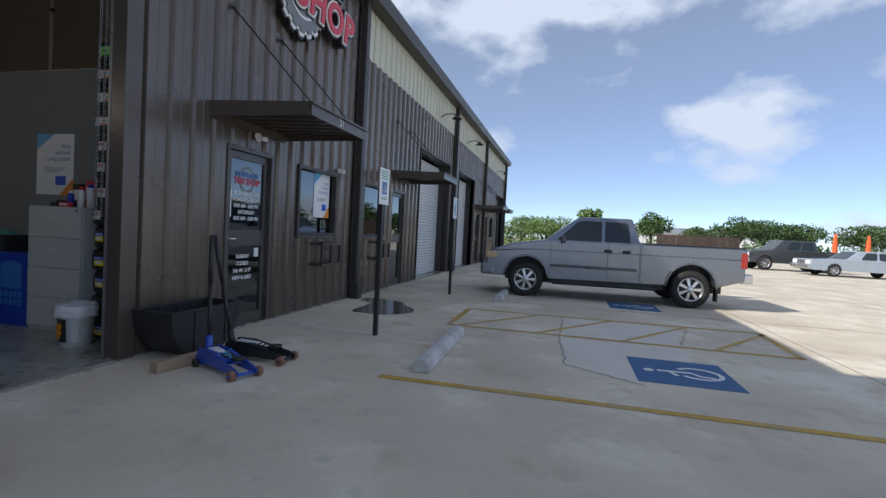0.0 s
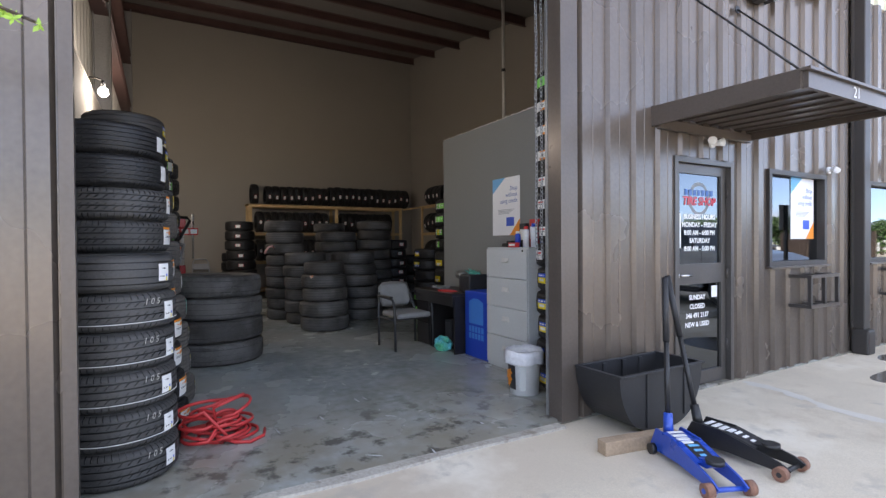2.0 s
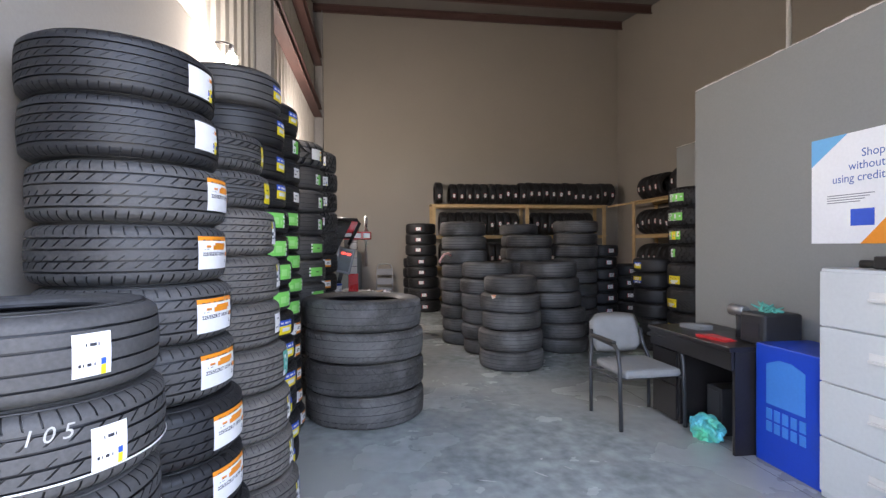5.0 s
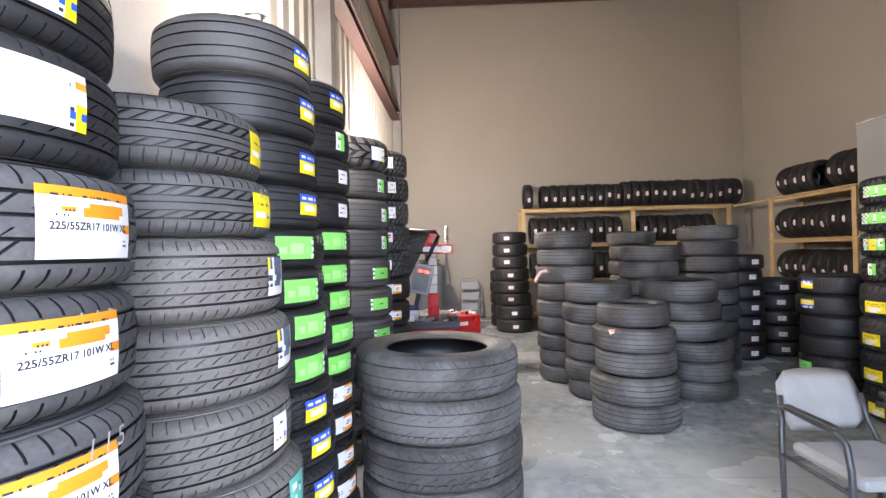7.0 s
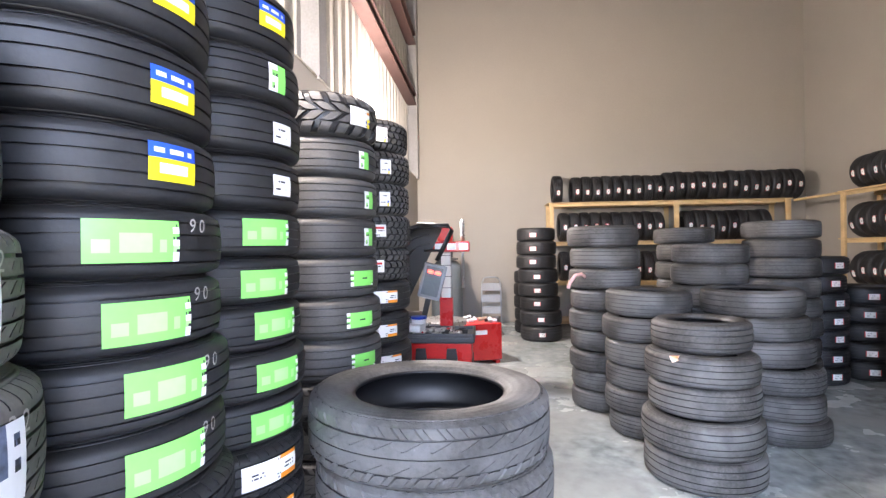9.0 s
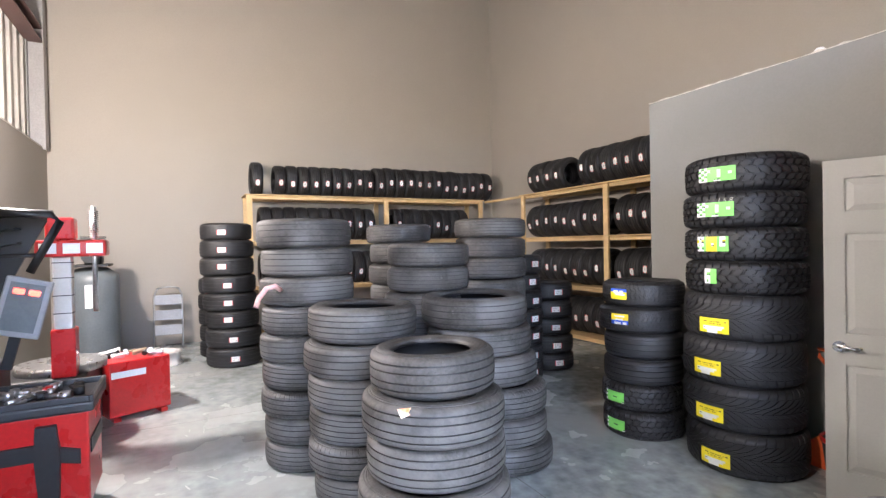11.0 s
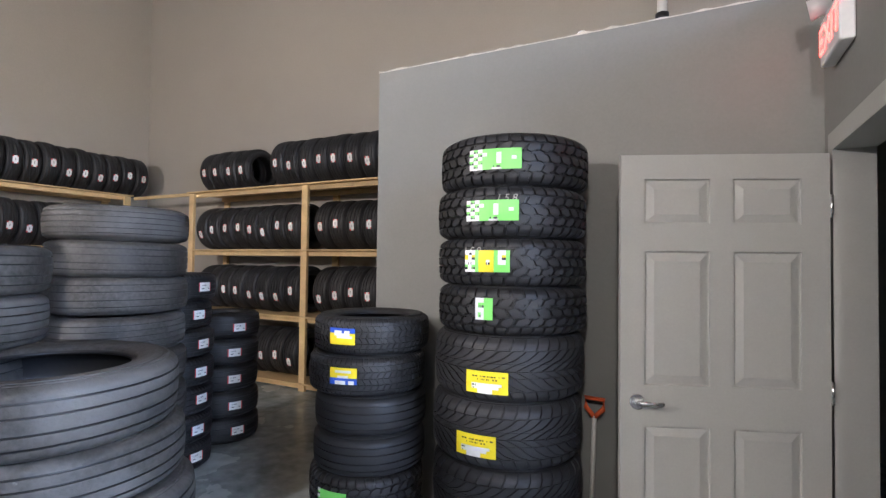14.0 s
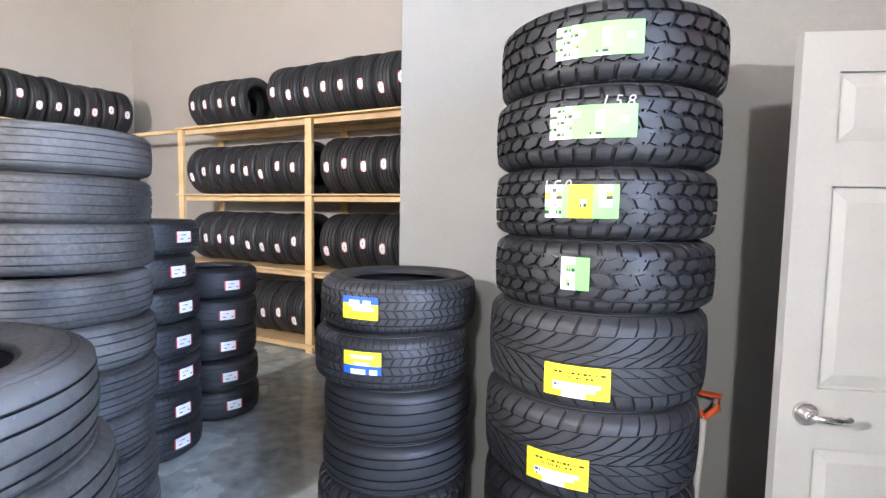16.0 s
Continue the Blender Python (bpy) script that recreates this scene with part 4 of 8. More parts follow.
stack(-7.75, 2.60, worn((0.385, 0.225, "rib"), (0.385, 0.23, "rib"), (0.355, 0.21, "rib"), (0.36, 0.205, "rib"), (0.318, 0.205, "rib")), UM, 11, jitter=0.02)
stack(-8.60, 2.50, worn((0.33, 0.19, "slick"), (0.34, 0.2, "touring"), (0.34, 0.2, "slick"), (0.345, 0.21, "slick"), (0.35, 0.195, "rib"), (0.35, 0.215, "slick")), UM, 12, jitter=0.03)
stack(-8.64, 3.46, [(*spec, None, (0.10, 0.08)) for spec in worn((0.36, 0.19, "rib"), (0.36, 0.2, "rib"), (0.36, 0.2, "touring"))] + worn((0.395, 0.2, "rib"), (0.39, 0.2, "rib"), (0.395, 0.22, "rib")), UM, 13, jitter=0.03, lean=(-0.06, -0.04))
stack(-9.30, 2.30, worn((0.33, 0.19, "slick"), (0.33, 0.19, "slick"), (0.335, 0.19, "touring"), (0.335, 0.2, "slick"), (0.335, 0.195, "slick"), (0.335, 0.2, "slick"), (0.345, 0.2, "slick"), (0.34, 0.205, "slick"), (0.345, 0.21, "rib")), UM, 14, jitter=0.015)
stack(-9.44, 3.20, worn(*[(0.335, 0.2, "slick")] * 5, (0.34, 0.2, "rib"), (0.345, 0.2, "slick"), (0.345, 0.19, "rib")), UM, 15, jitter=0.02, lean=(0.16, 0.12))
stack(-10.15, 3.42, worn(*[(0.32, 0.2, "rib")] * 8, (0.325, 0.18, "slick")), UM, 16, jitter=0.015)
stack(-9.80, 4.27, worn(*[(0.355, 0.205, "slick")] * 6, (0.365, 0.205, "rib"), (0.36, 0.2, "rib"), (0.365, 0.19, "slick")), UM, 17, jitter=0.015)
BL = "new black tires with red-edged stickers"
stack(-10.32, 4.96, T(7, 0.30, 0.205, "touring", N, "pink", 8), BL, 18, jitter=0.02)
stack(-10.52, 5.60, T(5, 0.295, 0.217, "rib", N, "pink", -16, None), BL, 19)
stack(-12.95, 2.06, T(2, 0.36, 0.255, "rib", N, "pink", -8) + T(5, 0.345, 0.236, "rib", N, "pink", -10) + T(1, 0.33, 0.225, "rib", N, "pink", -10), BL, 20, lean=(0, -0.08))
stack(-13.68, 1.97, T(5, 0.33, 0.23, "rib", N, "pink", -20), BL, 21)
RW = "tires stacked against the grey partition"
stack(-8.45, 4.90, T(2, 0.32, 0.215, "terrain", N, "green", -92) + T(2, 0.312, 0.205, "rib", N) + T(1, 0.325, 0.21, "highway", N, "yellowblue", -80) + T(1, 0.325, 0.2, "highway", N, "blueyellow_low", -86), RW, 22, jitter=0.015)
stack(-7.66, 5.01, T(4, 0.380, 0.303, "vee", N, "yellow_big", -86) + T(1, 0.378, 0.222, "terrain", N, "green_small", -92) + T(1, 0.378, 0.225, "terrain", N, "green_yellow", -88, ("150", -98, True)) + T(1, 0.378, 0.236, "terrain", N, "green_wide", -86, ("158", -74, False)) + T(1, 0.378, 0.245, "terrain", N, "green_wide", -80), RW, 23, lean=(0.03, 0), jitter=0.012)
stack(-3.31, 3.655, T(5, 0.30, 0.225, "touring", N, "blueyellow", -102) + T(4, 0.30, 0.225, "rib", N, "redwhite", -104) + T(3, 0.30, 0.225, "rib", N, "orangewhite", -104) + T(1, 0.30, 0.225, "rib", N, "green", -100), "tires stacked beside the filing cabinet", 24)


# ---- lumber tire racks ----
def rack(name, label, m, length, posts, levels, depth=0.62):
    """Runs along local x; its front is at y = 0, the wall at y = depth."""
    ob = thing(name, label, "tire rack", m)
    for px in posts:
        for y in (0.0, depth - 0.05):
            bm = nb()
            box(bm, px - 0.045, y, 0, px + 0.045, y + 0.04, levels[-1] - 0.005, bev=0.004)
            part("post", bm, PINE, ob)
    for z in levels:
        for y in (0.042, depth - 0.09):
            bm = nb()
            box(bm, 0, y, z - 0.06, length, y + 0.038, z - 0.001, bev=0.004)
            part("rail", bm, PINE, ob)
        bm = nb()
        box(bm, -0.02, -0.025, z, length + 0.02, depth, z + 0.018, bev=0.003)
        part("shelf_board", bm, PINE, ob)
    return ob


rack("tire_rack", "pale pine lumber tire rack along the back wall", pose(-14.32, 2.40, 0, 0, 0, 90), 4.62, (0.05, 2.48, 4.57), (0.10, 0.88, 1.68, 2.47))
rack("tire_rack", "pale pine lumber tire rack along the side wall", pose(-13.02, 7.03, 0, 0, 0, 0), 4.1, (0.05, 2.09, 4.05), (0.08, 0.865, 1.66, 2.45))
bm = nb()
box(bm, -14.31, 7.05, 2.42, -13.04, 7.09, 2.462, bev=0.004)
thing("lumber_tie", "pine board tying two tire racks together", "lumber", bm=bm, material=PINE)


def shelf_row(at0, along, out, z, n, R, W, seed, group, sticker="pink"):
    """Tires standing upright side by side, treads to the front."""
    r = random.Random(seed)
    a, o = Vector(along), Vector(out)
    pos = Vector(at0)
    for i in range(n):
        Ri = R * r.uniform(0.97, 1.03)
        p = pos + a * (W * 1.03 * i) + o * (-0.31 + r.uniform(-0.02, 0.01)) + Vector((0, 0, z + 0.0185 + Ri))
        # tire axis along the shelf, sticker towards the front and a little down
        m = Matrix(((o.x, 0, a.x, p.x), (o.y, 0, a.y, p.y), (0, 1, 0, p.z), (0, 0, 0, 1)))
        if m.to_3x3().determinant() < 0:
            m = Matrix(((o.x, 0, a.x, p.x), (o.y, 0, a.y, p.y), (0, -1, 0, p.z), (0, 0, 0, 1)))
        sgn = 1 if m[2][1] > 0 else -1
        ob = tire(m @ pose(0, 0, 0, 0, 0, 0), R, W, "rib", RUBBER, "plain_up", sgn * r.uniform(-19, 1), group, where="on a pine rack")


STICKERS["plain_up"] = (["RWWWWR", "WWWWWW", "WWkkWW", "WWWWWW", "RWWWWR"], 0.10, 0.062)
COLOURS["plain_up"] = "a white"
RB, RS = "tires on the back rack", "tires on the side rack"
bx = -14.32
shelf_row((bx, 2.50, 0), (0, 1, 0), (1, 0, 0), 2.47, 1, 0.29, 0.19, 30, RB)
shelf_row((bx, 2.88, 0), (0, 1, 0), (1, 0, 0), 2.47, 9, 0.275, 0.195, 31, RB)
shelf_row((bx, 4.70, 0), (0, 1, 0), (1, 0, 0), 2.47, 13, 0.30, 0.195, 32, RB)
shelf_row((bx, 2.62, 0), (0, 1, 0), (1, 0, 0), 1.68, 10, 0.30, 0.2, 33, RB)
shelf_row((bx, 5.05, 0), (0, 1, 0), (1, 0, 0), 1.68, 8, 0.30, 0.2, 34, RB)
shelf_row((bx, 2.62, 0), (0, 1, 0), (1, 0, 0), 0.88, 10, 0.30, 0.2, 35, RB)
shelf_row((bx, 5.05, 0), (0, 1, 0), (1, 0, 0), 0.88, 9, 0.30, 0.2, 36, RB)
sy = 7.03
shelf_row((-12.90, sy, 0), (1, 0, 0), (0, -1, 0), 2.45, 4, 0.285, 0.235, 37, RS)
shelf_row((-11.55, sy, 0), (1, 0, 0), (0, -1, 0), 2.45, 11, 0.305, 0.225, 38, RS)
for k, z in enumerate((1.66, 0.865, 0.08)):
    shelf_row((-12.90, sy, 0), (1, 0, 0), (0, -1, 0), z, 8, 0.295, 0.225, 40 + k, RS)
    shelf_row((-10.82, sy, 0), (1, 0, 0), (0, -1, 0), z, 8, 0.30, 0.225, 50 + k, RS)


# ---- shop front: doors, windows, awnings, sign ----
PANE = glass_mat("tinted_pane", (0.10, 0.12, 0.135), see=0.90)
BLACK_STEEL = mat("black_painted_steel", (0.018, 0.018, 0.019), 0.4, var=0.2, scale=4, bump=0.05)
SIGN_WHITE = mat("sign_white", (0.82, 0.82, 0.82), 0.4, var=0.04, bump=0)
SIGN_RED = mat("sign_red", (0.62, 0.035, 0.06), 0.35, var=0.05, bump=0)
SIGN_BLUE = mat("sign_blue", (0.02, 0.10, 0.36), 0.35, var=0.05, bump=0)
SIGN_GREY = mat("sign_grey", (0.20, 0.21, 0.22), 0.4, var=0.15, scale=8, bump=0.05)
SIGN_GREEN = mat("sign_green", (0.02, 0.30, 0.12), 0.4, var=0.05, bump=0)
PAINT_BLUE = mat("blue_road_paint", (0.035, 0.115, 0.27), 0.75, var=0.2, scale=3, fine=40, bump=0.2, stain=(0.10, 0.16, 0.25), stain_at=0.66, world_space=True)
PAINT_YELLOW = mat("worn_yellow_road_paint", (0.50, 0.31, 0.06), 0.8, var=0.25, scale=4, fine=30, bump=0.2, stain=(0.42, 0.34, 0.19), stain_at=0.56, world_space=True)
PAINT_WHITE = mat("white_road_paint", (0.70, 0.70, 0.69), 0.75, var=0.15, scale=5, fine=40, bump=0.2, world_space=True)
STOP_PAINT = mat("painted_precast_concrete", (0.55, 0.55, 0.54), 0.85, var=0.15, scale=6, fine=50, bump=0.35, stain=(0.42, 0.40, 0.37), stain_at=0.6)
SHUTTER = mat("white_shutter_steel", (0.66, 0.67, 0.67), 0.45, var=0.06, scale=2, bump=0.03)
WATER = mat("wet_concrete", (0.085, 0.075, 0.06), 0.12, var=0.2, scale=2, bump=0.02, world_space=True)
RED_JACK = mat("red_enamel", (0.55, 0.02, 0.02), 0.3, var=0.12, scale=6, bump=0.03, coat=0.3)
BLUE_ENAMEL = mat("blue_enamel", (0.015, 0.07, 0.42), 0.3, var=0.12, scale=8, bump=0.03, coat=0.3)
BLACK_PLASTIC = mat("black_plastic", (0.022, 0.022, 0.024), 0.5, var=0.2, scale=6, bump=0.08)
RUST = mat("rusty_wheel", (0.24, 0.12, 0.08), 0.7, var=0.3, scale=20, bump=0.2)
TIMBER = mat("weathered_timber", (0.34, 0.25, 0.17), 0.8, var=0.25, scale=8, fine=60, bump=0.3)


def glazed_door(name, y0, y1, top):
    """A narrow-stile bronze aluminium door in its frame, in the front wall."""
    x = FX - 0.06
    ob = tagged(new(name), "bronze aluminium storefront door with two dark glass panes", "door", kind="structure")
    bm = nb()
    for a, b, c, d in ((y0, y0 + 0.05, 0, top), (y1 - 0.05, y1, 0, top), (y0 + 0.05, y1 - 0.05, top - 0.05, top)):
        box(bm, x - 0.05, a, c, x + 0.075, b, d)
    part("door_frame", bm, ALU, ob)
    leaf0, leaf1 = y0 + 0.055, y1 - 0.055
    bm = nb()
    box(bm, x - 0.02, leaf0, 0.01, x + 0.025, leaf0 + 0.075, top - 0.055)
    box(bm, x - 0.02, leaf1 - 0.075, 0.01, x + 0.025, leaf1, top - 0.055)
    for z0, z1 in ((0.01, 0.13), (0.96, 1.15), (top - 0.14, top - 0.055)):
        box(bm, x - 0.02, leaf0 + 0.075, z0, x + 0.025, leaf1 - 0.075, z1)
    leaf = part("leaf", bm, ALU, ob)
    for z0, z1 in ((0.13, 0.96), (1.15, top - 0.14)):
        bm = nb()
        box(bm, x - 0.004, leaf0 + 0.075, z0, x + 0.004, leaf1 - 0.075, z1)
        p = part("pane", bm, PANE, leaf)
        p.visible_shadow = False
    bm = nb()
    tube(bm, [(x + 0.03, leaf0 + 0.04, 1.05), (x + 0.085, leaf0 + 0.04, 1.05), (x + 0.09, leaf0 + 0.08, 1.05), (x + 0.085, leaf0 + 0.16, 1.045)], 0.011)
    cyl(bm, (x + 0.025, leaf0 + 0.04, 1.05), (x + 0.036, leaf0 + 0.04, 1.05), 0.028)
    part("door_handle", bm, CHROME, leaf, "chrome lever handle")
    for z in (0.35, 1.05, top - 0.3):
        bm = nb()
        cyl(bm, (x + 0.035, leaf1 + 0.004, z - 0.05), (x + 0.035, leaf1 + 0.004, z + 0.05), 0.012, seg=10)
        part("hinge", bm, ALU, leaf)
    return ob, x


def window(name, y0, y1, z0, z1, fw=0.05):
    x = FX - 0.05
    ob = tagged(new(name), "fixed bronze framed shop window with dark reflective glass", "window", kind="structure")
    bm = nb()
    for a, b, c, d in ((y0, y0 + fw, z0, z1), (y1 - fw, y1, z0, z1), (y0 + fw, y1 - fw, z0, z0 + 0.05), (y0 + fw, y1 - fw, z1 - 0.05, z1)):
        box(bm, x - 0.05, a, c, x + 0.085, b, d)
    part("window_frame", bm, TRIM, ob)
    bm = nb()
    box(bm, x + 0.04, y0 - 0.02, z0 - 0.025, x + 0.12, y1 + 0.02, z0 - 0.002, bev=0.004)
    part("window_sill", bm, TRIM_TAN, ob)
    bm = nb()
    box(bm, x - 0.004, y0 + fw, z0 + 0.05, x + 0.004, y1 - fw, z1 - 0.05)
    p = part("pane", bm, PANE, ob)
    p.visible_shadow = False
    return ob, x


FACE = Matrix(((0, 0, 1, 0), (1, 0, 0, 0), (0, 1, 0, 0), (0, 0, 0, 1)))      # local x along the wall, local y up, facing the lot


def on_front(x, y, z):
    return Matrix.Translation((x, y, z)) @ FACE


door1, dx = glazed_door("door_1", 4.30, 5.20, 2.13)
gx = dx + 0.006
for k, (words, s) in enumerate((("BUSINESS HOURS", 0.062), ("MONDAY - FRIDAY", 0.062), ("8:00 AM - 6:00 PM", 0.062), ("SATURDAY", 0.062), ("8:00 AM - 5:00 PM", 0.062))):
    words_on(words, s, SIGN_WHITE, door1, on_front(gx, 4.76, 1.59 - 0.075 * k), label="white vinyl lettering", fat=0.0022)
for k, words in enumerate(("SUNDAY", "CLOSED", "346 491 2137", "NEW & USED")):
    words_on(words, 0.062, SIGN_WHITE, door1, on_front(gx, 4.72, 0.83 - 0.085 * k), label="white vinyl lettering", fat=0.0022)
words_on("TIRE SHOP", 0.105, SIGN_RED, door1, on_front(gx + 0.002, 4.75, 1.735), label="red vinyl lettering", shear=0.15, fat=0.004)
bm = nb()
for k in range(7):
    box(bm, gx, 4.53 + 0.064 * k, 1.79, gx + 0.001, 4.575 + 0.064 * k, 1.845)
part("logo_bar", bm, SIGN_BLUE, door1, "blue block shapes of a shop logo")
bm = nb()
ring = [(0.155 * math.cos(a) * (1.06 if k % 2 else 1.0), 0.155 * math.sin(a) * (1.06 if k % 2 else 1.0)) for k, a in ((k, 2 * math.pi * k / 36) for k in range(36))]
inner = [(0.125 * math.cos(2 * math.pi * k / 36), 0.125 * math.sin(2 * math.pi * k / 36)) for k in range(36)]
vo = [bm.verts.new((gx - 0.001, 4.75 + u, 1.76 + v)) for u, v in ring]
vi = [bm.verts.new((gx - 0.001, 4.75 + u, 1.76 + v)) for u, v in inner]
for k in range(36):
    bm.faces.new((vo[k], vo[(k + 1) % 36], vi[(k + 1) % 36], vi[k]))
part("logo_ring", bm, SIGN_GREY, door1, "grey gear ring of a shop logo")
bm = nb()
box(bm, gx, 4.94, 0.82, gx + 0.001, 5.03, 0.93)
part("notice", bm, SIGN_WHITE, door1, "small white paper notice")
bm = nb()
box(bm, gx, 4.445, 1.30, gx + 0.001, 4.475, 1.62)
part("notice", bm, SIGN_WHITE, door1, "narrow white notice strip")

window1, wx = window("window_1", 5.80, 7.01, 1.09, 2.11)
window("window_2", 8.10, 9.25, 1.08, 2.11)
window("window_3", 23.4, 24.5, 1.08, 2.11)
for n, a, b in (("door_2", 9.68, 10.58), ("door_3", 19.7, 20.6), ("door_4", 22.0, 22.9)):
    glazed_door(n, a, b, 2.13)


def credit_poster(name, m, w, h):
    """White poster with blue and orange corners; local x across, y up, front +z."""
    ob = thing(name, "white paper poster with blue and orange corners", "poster", m)
    bm = nb()
    box(bm, -w / 2, -h / 2, 0, w / 2, h / 2, 0.002)
    part("sheet", bm, SIGN_WHITE, ob)
    for name2, material, pts in (("blue_corner", POSTER_BLUE, [(-w / 2, h / 2), (-w / 2, h * 0.24), (-w * 0.02, h / 2)]), ("orange_corner", ORANGE_PAPER, [(w / 2, -h / 2), (w / 2, -h * 0.22), (w * 0.14, -h / 2)]), ("blue_box", BLUE_PAPER, [(0.02 * w, -h * 0.34), (0.30 * w, -h * 0.34), (0.30 * w, -h * 0.19), (0.02 * w, -h * 0.19)])):
        bm = nb()
        plate(bm, pts, 0.0025, 0.0032)
        part(name2, bm, material, ob)
    for k, words in enumerate(("Shop", "without", "using credit")):
        words_on(words, 0.135 * w, SIGN_BLUE, ob, pose(0.42 * w, h * (0.30 - 0.105 * k), 0.0034), align="RIGHT", label="dark blue words")
    bm = nb()
    for k in range(4):
        box(bm, -0.28 * w, h * (-0.06 - 0.022 * k), 0.0026, 0.3 * w - 0.03 * k, h * (-0.052 - 0.022 * k), 0.003)
    part("fine_print", bm, SIGN_GREY, ob)
    return ob


POSTER_BLUE = mat("light_blue_print", (0.12, 0.42, 0.72), 0.45, var=0.05, bump=0)
credit_poster("poster", on_front(wx + 0.008, 6.62, 1.72), 0.50, 0.68)


def meter_cage(y):
    """An open steel frame bolted below a window."""
    ob = thing("wall_cage", "empty bronze steel frame bolted to metal siding", "wall bracket", pose(FX + 0.03, y, 0.65))
    w, h, d, t = 0.62, 0.35, 0.22, 0.035
    for k in range(3):
        yy = -w / 2 + k * (w - t) / 2
        for z in (0, h - t):
            bm = nb()
            box(bm, 0, yy, z, d, yy + t, z + t)
            part("arm", bm, TRIM, ob)
        bm = nb()
        box(bm, d - t, yy, t, d, yy + t, h - t)
        part("upright", bm, TRIM, ob)
    for z in (0.001, h - t + 0.001):
        bm = nb()
        box(bm, d - t + 0.003, -w / 2 + 0.001, z, d + 0.003, w / 2, z + t)
        part("rail", bm, TRIM_TAN, ob)
    return ob


meter_cage(6.48)
meter_cage(8.75)


def awning(y0, y1, z=2.42, number=""):
    """A flat metal canopy hung on two rods."""
    ob = thing("awning", "flat dark bronze metal awning hung on two rods", "awning", pose(FX, y0, z), group="door awnings")
    w, d = y1 - y0, 1.18
    drop = -0.03
    y = 0.03
    while y < w - 0.03:
        bm = nb()
        plate(bm, [(0.03, 0.02), (d - 0.03, 0.02 + drop), (d - 0.03, 0.05 + drop), (0.03, 0.05)], y, y + 0.14, axis="y")
        plate(bm, [(0.03, 0.004), (d - 0.03, 0.004 + drop), (d - 0.03, 0.02 + drop), (0.03, 0.02)], y + 0.14, y + 0.2, axis="y")
        y += 0.2
        part("panel", bm, TRIM_TAN, ob)
    for a, b in ((0.0, 0.03), (w - 0.03, w)):
        bm = nb()
        plate(bm, [(0.0, -0.075), (d - 0.03, -0.065), (d - 0.03, 0.068), (0.0, 0.095)], a, b, axis="y")
        part("side_fascia", bm, TRIM_TAN, ob)
    bm = nb()
    box(bm, d - 0.028, 0.031, -0.06, d + 0.004, w - 0.031, 0.05)
    box(bm, d - 0.028, 0.0, 0.051, d + 0.03, w, 0.07)
    part("front_fascia", bm, TRIM_TAN, ob)
    bm = nb()
    box(bm, 0.032, 0.03, -0.1, 0.07, w - 0.03, -0.02)
    part("ledger", bm, TRIM_TAN, ob)
    for y in (0.27, w - 0.20):
        bm = nb()
        tube(bm, [(0.03, y, 1.19), (d - 0.06, y, 0.04)], 0.009, seg=6)
        cyl(bm, (0.025, y, 1.19), (0.035, y, 1.19), 0.035, seg=10)
        part("rod", bm, BLACK_STEEL, ob)
    if number:
        words_on(number, 0.115, SIGN_WHITE, ob, on_front(d + 0.006, 0.72, -0.006), name="house_number", label="white house number")
    return ob


awning(4.0, 5.43, 2.43, "21")
awning(9.55, 10.85, 2.43)
awning(19.5, 20.8, 2.36)
awning(21.8, 23.1, 2.36)


def shutter(y0, y1, z1):
    ob = thing("roller_shutter", "closed white ribbed roller shutter in a recess", "shutter", pose(FX - 0.33, y0, 0.0), group="closed roller shutters")
    n = int(z1 / 0.085)
    for k in range(n):
        if k == 0:
            bm = nb()
            w = y1 - y0
            plate(bm, [(0, 0), (0.012, 0.006), (0.018, 0.03), (0.012, 0.066), (0.0, 0.078), (-0.012, 0.078), (-0.012, 0)], 0, w, axis="y")
            slat = part("slat", bm, SHUTTER, ob)
        else:
            s = new("slat", slat.data)
            s.parent = ob
            s.location = (0, 0, k * 0.0835)


shutter(11.62, 14.8, 3.35)
shutter(16.2, 19.1, 3.35)
shutter(25.3, 28.1, 3.35)
bm = nb()
for y0, y1 in ((11.62, 14.8), (16.2, 19.1), (25.3, 28.1)):
    for y in (y0 - 0.03, y1 - 0.0):
        box(bm, FX - 0.36, y, 0, FX + 0.05, y + 0.03, 3.38)
    box(bm, FX - 0.36, y0, 3.35, FX + 0.05, y1, 3.385)
part("shutter_flashing", bm, TRIM, front, "dark flashing round the shutter recesses")


